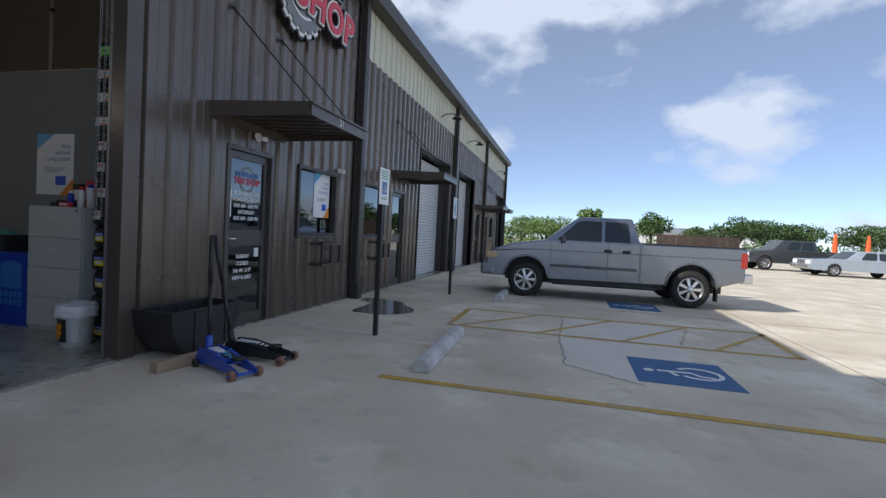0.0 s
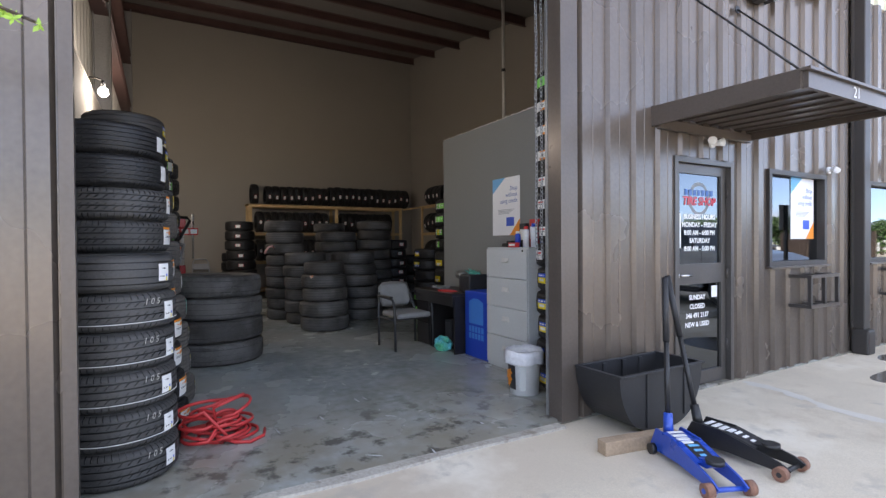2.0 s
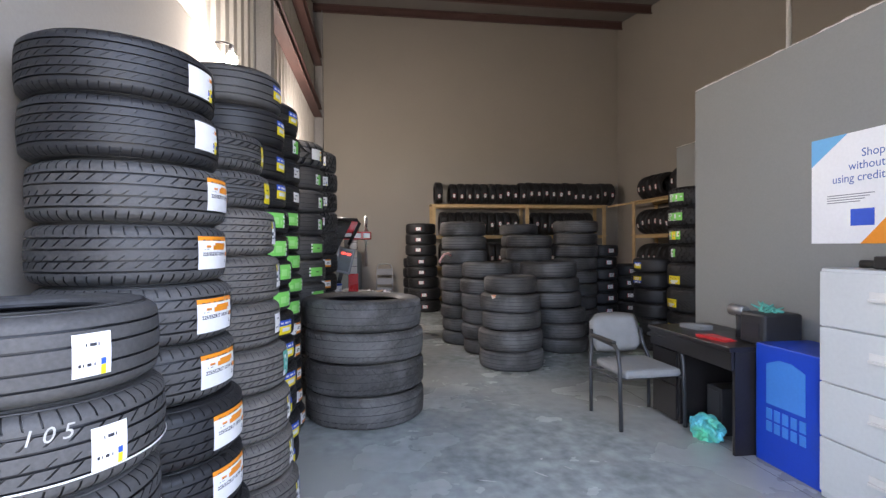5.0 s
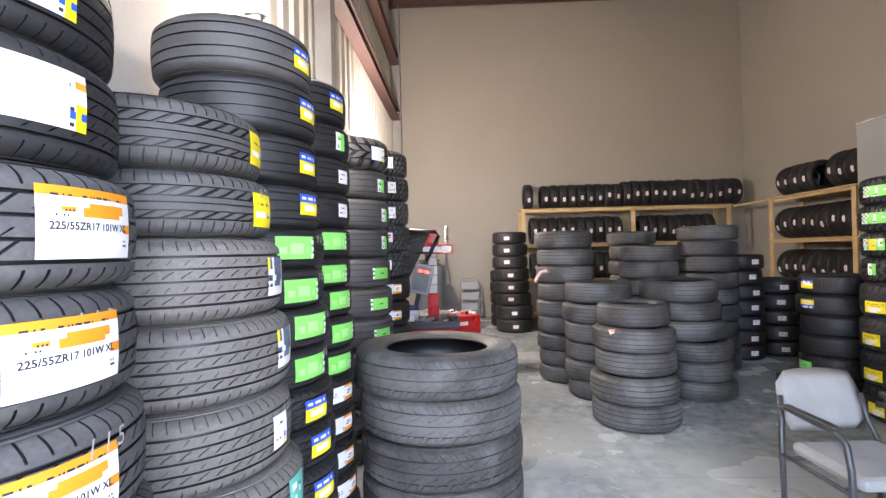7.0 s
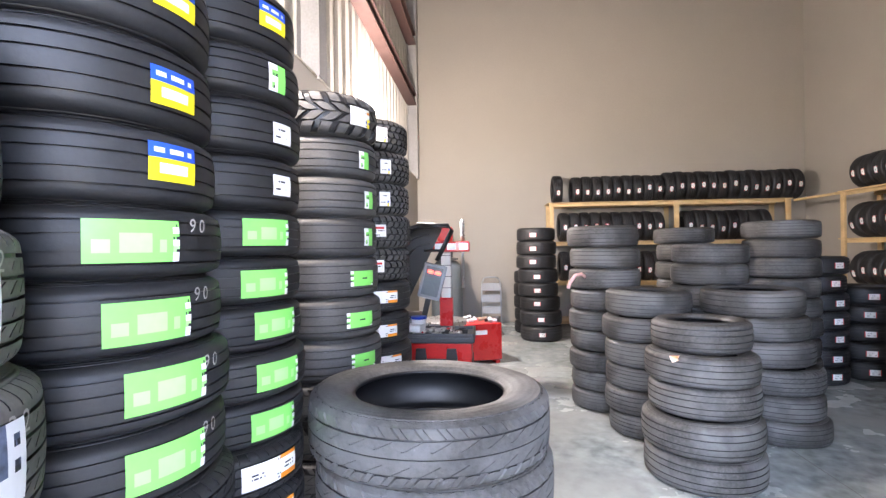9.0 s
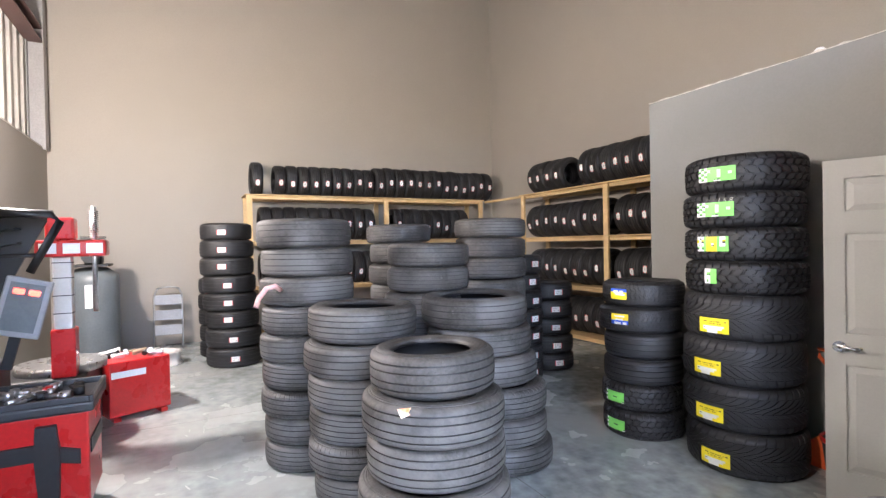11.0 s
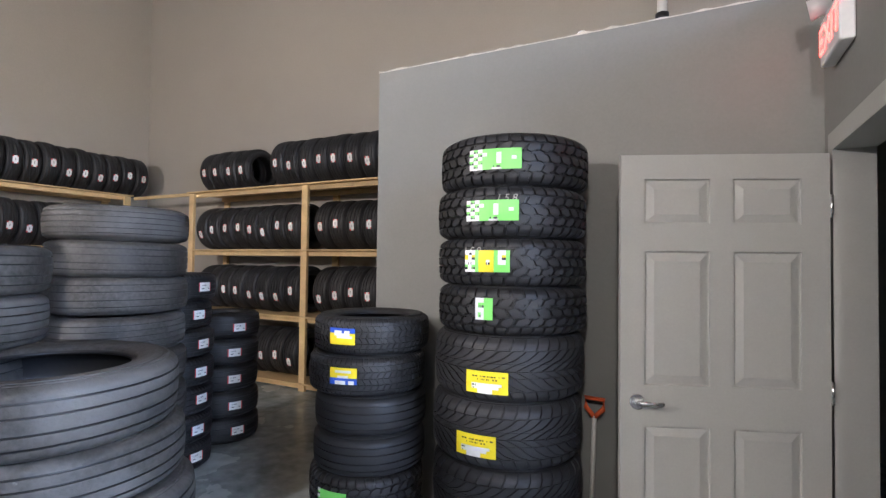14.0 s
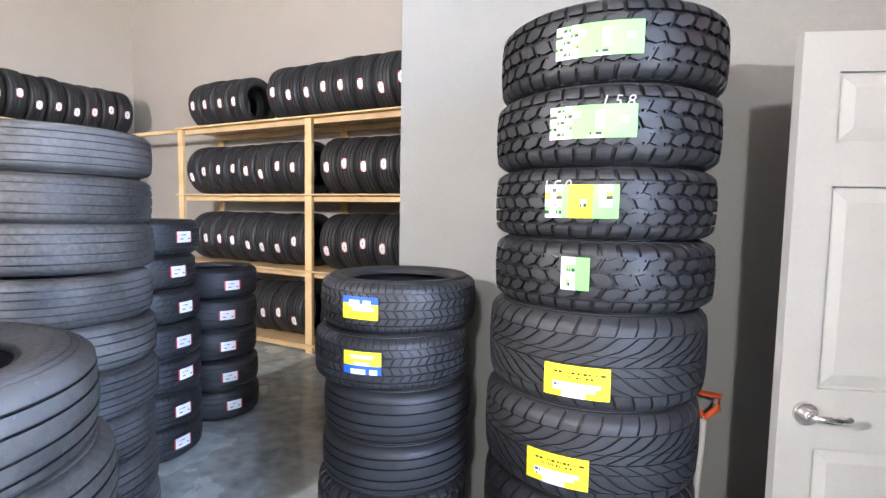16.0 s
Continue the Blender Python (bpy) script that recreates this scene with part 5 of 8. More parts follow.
# the illuminated shop sign
def shop_sign():
    ob = thing("shop_sign", "raised gear and red lettered shop sign with black backing", "sign", pose(FX + 0.03, 5.52, 4.29))
    def gear(r0, r1, n):
        pts = []
        for k in range(n):
            a = 2 * math.pi * k / n
            for da, rr in ((0.0, r0), (0.25, r0), (0.35, r1), (0.8, r1), (0.9, r0)):
                pts.append((rr * math.cos(a + da * 2 * math.pi / n), rr * math.sin(a + da * 2 * math.pi / n)))
        return pts
    bm = nb()
    plate(bm, [(1.09 * u, 0.12 + 1.09 * v) for u, v in gear(0.56, 0.61, 18)], 0.0, 0.09, axis="x")
    part("backing", bm, BLACK_PLASTIC, ob)
    bm = nb()
    plate(bm, [(u, 0.12 + v) for u, v in gear(0.58, 0.63, 18)], 0.09, 0.105, axis="x")
    part("gear_rim", bm, SIGN_WHITE, ob, "white gear outline")
    bm = nb()
    plate(bm, [(u, 0.12 + v) for u, v in gear(0.53, 0.575, 18)], 0.105, 0.125, axis="x")
    part("gear", bm, SIGN_GREY, ob, "grey gear disc")
    bm = nb()
    plate(bm, [(0.40 * math.cos(a), 0.12 + 0.40 * math.sin(a)) for a in (2 * math.pi * k / 40 for k in range(40))], 0.125, 0.13, axis="x")
    part("hub_ring", bm, SIGN_WHITE, ob)
    bm = nb()
    plate(bm, [(0.365 * math.cos(a), 0.12 + 0.365 * math.sin(a)) for a in (2 * math.pi * k / 40 for k in range(40))], 0.13, 0.135, axis="x")
    part("hub", bm, SIGN_GREY, ob)
    for words, y, wide in (("TIRE", -1.13, 1.42), ("SHOP", 0.63, 1.80)):
        for name, material, x, deep, fat, lab in (("letter_backing", BLACK_PLASTIC, 0.075, 0.068, 0.07, ""), ("letter_outline", SIGN_WHITE, 0.152, 0.007, 0.045, "white outline"), ("letters", SIGN_RED, 0.169, 0.008, 0.018, "red sign letters")):
            me = text_mesh(words, 0.62, material, deep, shear=0.12, spacing=1.12, fat=fat)
            xs = [v.co.x for v in me.vertices]
            k = (wide + 2 * fat - 0.09) / (max(xs) - min(xs))
            mid = (max(xs) + min(xs)) / 2
            for v in me.vertices:
                v.co.x = (v.co.x - mid) * k
            part(name, me, None, ob, lab, on_front(x, y, 0.05))
    for k in range(7):
        bm = nb()
        plate(bm, [(-1.0 + 0.31 * k, 0.43), (-0.69 + 0.31 * k, 0.43), (-0.63 + 0.31 * k, 0.77), (-0.94 + 0.31 * k, 0.77)], 0.0, 0.09, axis="x")
        part("name_backing", bm, BLACK_PLASTIC, ob)
        bm = nb()
        plate(bm, [(-0.97 + 0.31 * k, 0.445), (-0.71 + 0.31 * k, 0.445), (-0.655 + 0.31 * k, 0.755), (-0.915 + 0.31 * k, 0.755)], 0.0905, 0.10, axis="x")
        part("name_outline", bm, SIGN_WHITE, ob)
        bm = nb()
        plate(bm, [(-0.95 + 0.31 * k, 0.46), (-0.72 + 0.31 * k, 0.46), (-0.67 + 0.31 * k, 0.74), (-0.90 + 0.31 * k, 0.74)], 0.10, 0.15, axis="x")
        part("name_block", bm, SIGN_BLUE, ob, "blue block shape of a shop name")
    return ob


shop_sign()


def flood_lamp(y, z):
    ob = thing("flood_lamp", "small two-headed white flood lamp above the door", "lamp", pose(FX + 0.03, y, z) @ Matrix.Scale(0.72, 4))
    bm = nb()
    cyl(bm, (0, 0, 0), (0.035, 0, 0), 0.055)
    part("base", bm, SIGN_WHITE, ob)
    for s in (-1, 1):
        bm = nb()
        cyl(bm, (0.04, 0.03 * s, 0), (0.10, 0.12 * s, 0.02), 0.028, 0.055, seg=14)
        part("lamp_head", bm, SIGN_WHITE, ob)


flood_lamp(4.80, 2.27)


def wall_camera(y, z):
    ob = thing("security_camera", "small white bullet security camera on the siding", "camera", pose(FX + 0.03, y, z))
    bm = nb()
    cyl(bm, (0, 0, 0), (0.02, 0, 0), 0.04)
    cyl(bm, (0.02, 0, 0), (0.06, 0, 0.0), 0.014)
    part("bracket", bm, SIGN_WHITE, ob)
    bm = nb()
    cyl(bm, (0.05, 0.04, 0.015), (0.13, -0.09, -0.02), 0.032)
    part("body", bm, SIGN_WHITE, ob)


wall_camera(7.04, 2.17)
for y, z in ((13.4, 4.55), (17.2, 4.5), (24.8, 4.4)):
    ob = thing("gooseneck_lamp", "dark gooseneck wall lamp high on the siding", "lamp", pose(FX + 0.03, y, z), group="gooseneck lamps")
    bm = nb()
    tube(bm, [(0, 0, 0), (0.12, 0, 0.08), (0.32, 0, 0.1), (0.45, 0, 0.05)], 0.015)
    part("arm", bm, BLACK_STEEL, ob)
    bm = nb()
    revolve(bm, [(0.03, 0.06), (0.05, 0.03), (0.15, -0.05), (0.145, -0.05), (0.04, 0.02)], 16, centre=(0.47, 0, 0.0))
    part("shade", bm, BLACK_STEEL, ob)


# ---- on the lot ----
def disc_strip(bm, pts, w, z0=-0.0195, z1=-0.0165):
    """A painted band of width w along a line of points."""
    n = len(pts)
    L, Rr = [], []
    for i in range(n):
        a, b = Vector(pts[max(i - 1, 0)]), Vector(pts[min(i + 1, n - 1)])
        d = (b - a).normalized()
        s = Vector((-d.y, d.x)) * w / 2
        L.append(bm.verts.new((pts[i][0] + s.x, pts[i][1] + s.y, z1)))
        Rr.append(bm.verts.new((pts[i][0] - s.x, pts[i][1] - s.y, z1)))
    for i in range(n - 1):
        bm.faces.new((L[i], L[i + 1], Rr[i + 1], Rr[i]))


def painted_line(pts, w=0.10):
    bm = nb()
    disc_strip(bm, pts, w)
    structure("painted_line", bm, PAINT_YELLOW, "faded yellow parking line on concrete", "road marking")


painted_line([(-0.42, 3.47), (4.0, 3.47)])
for a, b in (((-0.43, 6.12), (3.9, 6.12)), ((-0.45, 7.70), (3.95, 7.80)), ((-0.43, 6.12), (-0.45, 7.70)), ((3.85, 6.12), (3.95, 7.80))):
    painted_line([a, b], 0.09)
for k in range(4):
    painted_line([(-0.3 + 1.08 * k, 6.15), (0.75 + 1.08 * k, 7.72)], 0.07)
painted_line([(-0.2, 11.9), (4.0, 11.9)])
bm = nb()
for a, b in (((1.05, 6.05), (1.15, 4.6)), ((1.15, 4.6), (1.85, 4.15)), ((1.06, 6.05), (1.1, 7.9)), ((2.55, 6.2), (2.9, 7.6))):
    n = 24
    r = random.Random(int(10 * a[0] + 7 * b[1]))
    pts = [(a[0] + (b[0] - a[0]) * i / n + r.uniform(-0.02, 0.02), a[1] + (b[1] - a[1]) * i / n + r.uniform(-0.02, 0.02)) for i in range(n + 1)]
    disc_strip(bm, pts, 0.016, z1=-0.0172)
structure("crack", bm, mat("weathered_crack", (0.30, 0.265, 0.215), 0.9), "wandering cracks in the concrete", "crack")
bm = nb()
plate(bm, [(1.12, 4.62), (1.8, 4.2), (1.8, 5.2), (2.5, 5.35), (2.5, 6.0), (1.08, 6.02)], -0.0199, -0.0182)
plate(bm, [(1.12, 6.2), (2.5, 6.22), (2.85, 7.6), (1.15, 7.65)], -0.0199, -0.0182)
structure("pavement_patch", bm, CONCRETE_SMOOTH, "smoother pale repaired concrete slab", "pavement")


def wheelchair_mark(x0, y0, x1, y1, turn):
    """The blue accessible-parking panel with its white symbol."""
    ob = tagged(new("parking_symbol"), "worn blue accessible parking panel with white wheelchair symbol", "road marking", kind="structure")
    bm = nb()
    plate(bm, [(x0, y0), (x1, y0), (x1, y1), (x0, y1)], -0.0195, -0.0160)
    part("panel", bm, PAINT_BLUE, ob)
    cx, cy, s = (x0 + x1) / 2, (y0 + y1) / 2, (x1 - x0)
    c, d = math.cos(turn), math.sin(turn)
    def at(u, v):
        return (cx + s * (c * u - d * v), cy + s * (d * u + c * v))
    bm = nb()
    disc_strip(bm, [at(0.18 + 0.22 * math.cos(a), -0.02 + 0.22 * math.sin(a)) for a in (radians(-150 + 12 * k) for k in range(25))], 0.055 * s, z1=-0.0145)
    part("wheel_stroke", bm, PAINT_WHITE, ob)
    bm = nb()
    disc_strip(bm, [at(-0.24, 0.02), at(0.10, 0.0), at(0.16, -0.12), at(0.30, -0.16)], 0.06 * s, z1=-0.0143)
    disc_strip(bm, [at(-0.12, 0.02), at(-0.08, -0.16)], 0.05 * s, z1=-0.0144)
    part("body_stroke", bm, PAINT_WHITE, ob)
    bm = nb()
    plate(bm, [at(-0.33 + 0.055 * math.cos(a), 0.02 + 0.055 * math.sin(a)) for a in (2 * math.pi * k / 20 for k in range(20))], -0.0160, -0.0144)
    part("head_dot", bm, PAINT_WHITE, ob)


wheelchair_mark(1.80, 4.30, 2.72, 5.28, 0.12)
wheelchair_mark(1.95, 9.35, 2.87, 10.4, 0.12)


def parking_stop(x, y, turn):
    bm = nb()
    L = 1.83
    sec = [(-0.085, 0), (0.085, 0), (0.078, 0.05), (0.045, 0.115), (-0.045, 0.115), (-0.078, 0.05)]
    plate(bm, sec, -L / 2, L / 2, axis="y")
    bmesh.ops.bevel(bm, geom=list(bm.edges), offset=0.012, segments=2, affect="EDGES")
    thing("parking_stop", "grey-white chipped concrete parking stop on the lot", "parking stop", pose(x, y, -0.02, 0, 0, turn), group="parking stops", bm=bm, material=STOP_PAINT)


parking_stop(-0.14, 4.62, 1.5)
parking_stop(-0.14, 9.75, 0.5)
parking_stop(-0.14, 15.2, 0)


def sign_post(x, y):
    ob = thing("parking_sign", "black post with a white accessible parking sign", "sign", pose(x, y, -0.02), group="parking signs")
    bm = nb()
    box(bm, -0.026, -0.026, 0, 0.026, 0.026, 1.98, bev=0.004)
    part("post", bm, BLACK_STEEL, ob)
    bm = nb()
    box(bm, 0.027, -0.155, 1.56, 0.031, 0.155, 1.985, bev=0.001)
    plate_ob = part("sign_plate", bm, SIGN_WHITE, ob, "white and green reflective sign plate")
    bm = nb()
    box(bm, 0.0315, -0.075, 1.68, 0.0322, 0.075, 1.83)
    part("blue_square", bm, SIGN_BLUE, plate_ob)
    bm = nb()
    tube(bm, [(0.0325, 0.03 * math.cos(a) - 0.005, 1.735 + 0.03 * math.sin(a)) for a in (radians(-200 + 20 * k) for k in range(14))], 0.005, seg=4)
    tube(bm, [(0.0325, -0.005, 1.79), (0.0325, -0.002, 1.755), (0.0325, 0.03, 1.752), (0.0325, 0.045, 1.715)], 0.006, seg=4)
    part("symbol", bm, SIGN_WHITE, plate_ob)
    bm = nb()
    for z in (1.945, 1.915, 1.885, 1.855):
        box(bm, 0.0315, -0.11, z, 0.032, 0.11, z + 0.014)
    for z in (1.62, 1.64):
        box(bm, 0.0315, -0.09, z, 0.032, 0.09, z + 0.008)
    part("print_bar", bm, SIGN_GREEN, plate_ob)


sign_post(-1.07, 5.0)
sign_post(-1.2, 9.4)

# pale lime streak where water runs off
bm = nb()
r = random.Random(3)
pts = [(-2.6 + 2.6 * i / 40 + r.uniform(-0.01, 0.01), 5.27 - 0.40 * i / 40 + 0.05 * math.sin(i * 0.35) + r.uniform(-0.012, 0.012)) for i in range(41)]
for k in range(40):
    w = 0.03 + 0.05 * abs(math.sin(k * 0.7)) + r.uniform(0, 0.03)
    a, b = pts[k], pts[k + 1]
    bm.faces.new([bm.verts.new((x, y, -0.0178)) for x, y in ((a[0], a[1] - w), (b[0], b[1] - w), (b[0], b[1] + w * 0.6), (a[0], a[1] + w * 0.6))])
bmesh.ops.remove_doubles(bm, verts=bm.verts, dist=0.03)
structure("lime_streak", bm, CONCRETE_SMOOTH, "pale lime streak across the concrete", "stain")

# puddle under the downpipe
bm = nb()
pud = [(-2.35, 7.55), (-2.1, 7.35), (-2.05, 6.5), (-1.8, 6.38), (-1.45, 6.42), (-1.2, 6.75), (-1.25, 7.1), (-1.5, 7.45), (-1.7, 7.8), (-2.1, 7.95), (-2.4, 7.9)]
out = []
for i in range(len(pud)):
    a, b, c, d = (Vector(pud[(i + k - 1) % len(pud)]) for k in range(4))
    for k in range(6):
        t = k / 6
        p = 0.5 * ((2 * b) + (c - a) * t + (2 * a - 5 * b + 4 * c - d) * t * t + (3 * b - a - 3 * c + d) * t ** 3)
        out.append((p.x, p.y))
plate(bm, out, -0.0199, -0.0185)
structure("puddle", bm, WATER, "shallow dark puddle on the concrete", "puddle")


def tub():
    """A deep scoop: U-shaped across, flat front and back plates, a turned rim and moulded ribs."""
    ob = thing("trough", "black moulded plastic trough standing against the siding", "trough", pose(-2.62, 3.06, -0.02))
    depth, top = 0.42, 0.43
    def section(t):
        half = [(0.46 - (0.46 - t) * math.cos(radians(q)) ** 0.72, t + (top - t) * (1 - math.sin(radians(q)))) for q in range(0, 86, 5)]
        return half + [(0.92 - y, z) for y, z in reversed(half)]
    bm = nb()
    plate(bm, section(0.0) + list(reversed(section(0.018))), 0.018, depth - 0.018, axis="x")
    part("shell", bm, BLACK_PLASTIC, ob)
    for x in (0.0, depth - 0.018):
        bm = nb()
        plate(bm, section(0.0), x, x + 0.018, axis="x")
        part("end_plate", bm, BLACK_PLASTIC, ob)
    bm = nb()
    for x0, y0, x1, y1 in ((-0.0, -0.015, depth + 0.02, 0.02), (0.0, 0.90, depth + 0.02, 0.935), (0.0, 0.02, 0.025, 0.90), (depth - 0.01, 0.02, depth + 0.02, 0.90)):
        box(bm, x0, y0, top - 0.002, x1, y1, top + 0.016, bev=0.005)
    part("rim", bm, BLACK_PLASTIC, ob)
    for y in (0.28, 0.50, 0.70):
        bm = nb()
        box(bm, depth + 0.001, y - 0.008, 0.04 if y < 0.7 else 0.07, depth + 0.010, y + 0.008, top - 0.003, bev=0.003)
        part("rib", bm, BLACK_PLASTIC, ob)
        bm = nb()
        box(bm, 0.019, y - 0.02, 0.08, 0.034, y + 0.02, top - 0.003, bev=0.004)
        part("inner_rib", bm, BLACK_PLASTIC, ob)


tub()


def trolley_jack(m, paint, label, handle_lean):
    """A floor jack: side plates, wheels, lifting arm and saddle, handle socket and handle. The front points along +x."""
    ob = thing("floor_jack", label, "floor jack", m, group="floor jacks by the trough")
    for s in (-1, 1):
        bm = nb()
        plate(bm, [(-0.30, 0.05), (-0.24, 0.17), (-0.05, 0.17), (0.30, 0.09), (0.36, 0.06), (0.34, 0.03), (0.0, 0.045), (-0.22, 0.03)], s * 0.085 - 0.006, s * 0.085 + 0.006, axis="y")
        part("side_plate", bm, paint, ob)
    bm = nb()
    plate(bm, [(-0.22, 0.15), (-0.02, 0.165), (0.16, 0.125), (0.16, 0.115), (-0.02, 0.15), (-0.22, 0.14)], -0.079, 0.079, axis="y")
    cover = part("cover", bm, paint, ob)
    bm = nb()
    for k in range(4):
        box(bm, -0.18 + 0.05 * k, -0.05, 0.1665 - 0.003 * k, -0.15 + 0.05 * k, 0.05 - 0.012 * k, 0.1675)
    part("decal", bm, SIGN_WHITE, cover, "white printed decal")
    bm = nb()
    plate(bm, [(-0.02, 0.1665), (0.15, 0.1285), (0.15, 0.1265), (-0.02, 0.1645)], -0.05, 0.05, axis="y")
    badge_plate = part("badge_plate", bm, INK, cover, "dark printed badge")
    bm = nb()
    for k in range(3):
        x = 0.01 + 0.045 * k
        z = 0.1665 - 0.0380 / 0.17 * (x + 0.02)
        plate(bm, [(x, z + 0.001), (x + 0.02, z - 0.0035), (x + 0.02, z - 0.0055), (x, z - 0.001)], -0.032 + 0.006 * k, 0.032 - 0.008 * k, axis="y")
    part("badge_mark", bm, POSTER_BLUE if paint is BLUE_ENAMEL else SIGN_WHITE, badge_plate)
    bm = nb()
    plate(bm, [(-0.05, 0.07), (0.20, 0.10), (0.24, 0.13), (0.18, 0.14), (-0.05, 0.12)], -0.045, 0.045, axis="y")
    part("lift_arm", bm, paint, ob)
    bm = nb()
    cyl(bm, (0.21, 0, 0.13), (0.21, 0, 0.155), 0.05, seg=20)
    part("saddle", bm, BLACK_STEEL, ob)
    for s in (-1, 1):
        bm = nb()
        cyl(bm, (0.32, s * 0.10, 0.04), (0.32, s * 0.145, 0.04), 0.04, seg=20)
        part("front_wheel", bm, RUST, ob, "rusty steel roller")
        bm = nb()
        cyl(bm, (-0.25, s * 0.095, 0.035), (-0.25, s * 0.125, 0.035), 0.035, seg=18)
        part("caster", bm, BLACK_STEEL, ob)
    bm = nb()
    cyl(bm, (0.32, -0.15, 0.04), (0.32, 0.15, 0.04), 0.014)
    part("axle", bm, paint, ob)
    lean = Vector(handle_lean)
    bm = nb()
    cyl(bm, (-0.24, 0, 0.10), Vector((-0.24, 0, 0.10)) + lean * 0.16, 0.034, 0.028)
    part("handle_socket", bm, paint, ob)
    bm = nb()
    cyl(bm, Vector((-0.24, 0, 0.10)) + lean * 0.12, Vector((-0.24, 0, 0.10)) + lean * 0.62, 0.017)
    handle = part("handle", bm, BLACK_STEEL, ob)
    bm = nb()
    cyl(bm, Vector((-0.24, 0, 0.10)) + lean * 0.62, Vector((-0.24, 0, 0.10)) + lean * 1.06, 0.021)
    part("grip", bm, BLACK_PLASTIC, handle, "black foam grip")
    return ob


trolley_jack(pose(-1.68, 3.08, -0.02, 0, 0, -22), BLUE_ENAMEL, "blue enamelled floor jack with an upright black handle", (-0.20, 0.10, 0.97))
trolley_jack(pose(-1.66, 3.50, -0.02, 0, 0, 2), BLACK_STEEL, "black floor jack with a long upright handle", (-0.26, 0.05, 0.97))
bm = nb()
box(bm, -0.3, -0.045, 0, 0.3, 0.045, 0.09, bev=0.006)
thing("timber_block", "short weathered timber block lying on the concrete", "timber", pose(-2.06, 3.08, -0.02, 0, 0, 80), bm=bm, material=TIMBER)


# tall glazing of the unit next door
win, wx = window("window_6", -1.55, -0.345, 0.06, 2.80, 0.095)
badge = thing("window_badge", "small round blue security sticker on the glass", "sticker", pose(wx + 0.0055, -0.515, 1.44))
bm = nb()
bmesh.ops.create_circle(bm, cap_ends=True, segments=8, radius=0.043, matrix=Matrix.Rotation(radians(22.5), 4, "X") @ Matrix.Rotation(radians(90), 4, "Y"))
part("disc", bm, BLUE_PAPER, badge)
bm = nb()
for k in (-1, 0, 1):
    box(bm, 0.0008, 0.018 * k - 0.007, -0.009, 0.0016, 0.018 * k + 0.007, 0.011)
box(bm, 0.0008, -0.024, -0.020, 0.0016, 0.024, -0.016)
part("mark", bm, WHITE_PAPER, badge, "plain white marks")


# ---- vehicles, trees and buildings round the lot ----
SILVER = mat("silver_car_paint", (0.215, 0.235, 0.27), 0.24, metal=0.75, var=0.04, scale=2, bump=0, coat=0.6)
GREY_PAINT = mat("dark_grey_car_paint", (0.06, 0.065, 0.07), 0.3, metal=0.3, var=0.05, bump=0, coat=0.5)
PALE_BLUE_PAINT = mat("pale_blue_car_paint", (0.36, 0.42, 0.48), 0.35, metal=0.2, var=0.06, bump=0, coat=0.4)
CAR_GLASS = mat("dark_car_glass", (0.02, 0.03, 0.035), 0.06, var=0.1, bump=0, spec=0.5, coat=0.15)
HEADLIGHT = mat("amber_headlight", (0.55, 0.38, 0.20), 0.15, var=0.2, scale=20, bump=0, coat=0.6)
TAILLIGHT = mat("red_tail_light", (0.38, 0.02, 0.015), 0.2, var=0.1, bump=0, coat=0.6)
TREAD_BLACK = mat("road_tire", (0.018, 0.018, 0.018), 0.75, var=0.2, bump=0.1)
ALLOY = mat("polished_alloy", (0.62, 0.62, 0.63), 0.28, metal=0.9, var=0.05, bump=0)
LEAVES = mat("foliage", (0.055, 0.105, 0.028), 0.65, var=0.45, scale=0.8, fine=4, bump=0, rand=0.15)
LEAVES_PALE = mat("sunlit_shrub_leaves", (0.115, 0.185, 0.05), 0.65, var=0.45, scale=0.8, fine=4, bump=0, rand=0.15)
BARK = mat("bark", (0.10, 0.075, 0.055), 0.9, var=0.3, scale=6, bump=0.5, dist=0.02)
FENCE_WOOD = mat("brown_stained_fence", (0.065, 0.045, 0.036), 0.8, var=0.25, scale=3, bump=0.2, rand=0.15)
FAR_WHITE = mat("white_metal_building", (0.62, 0.63, 0.64), 0.6, var=0.06, scale=0.5, bump=0)
ORANGE_CLOTH = mat("orange_cloth", (0.75, 0.12, 0.03), 0.8, var=0.1, scale=4, bump=0.05)


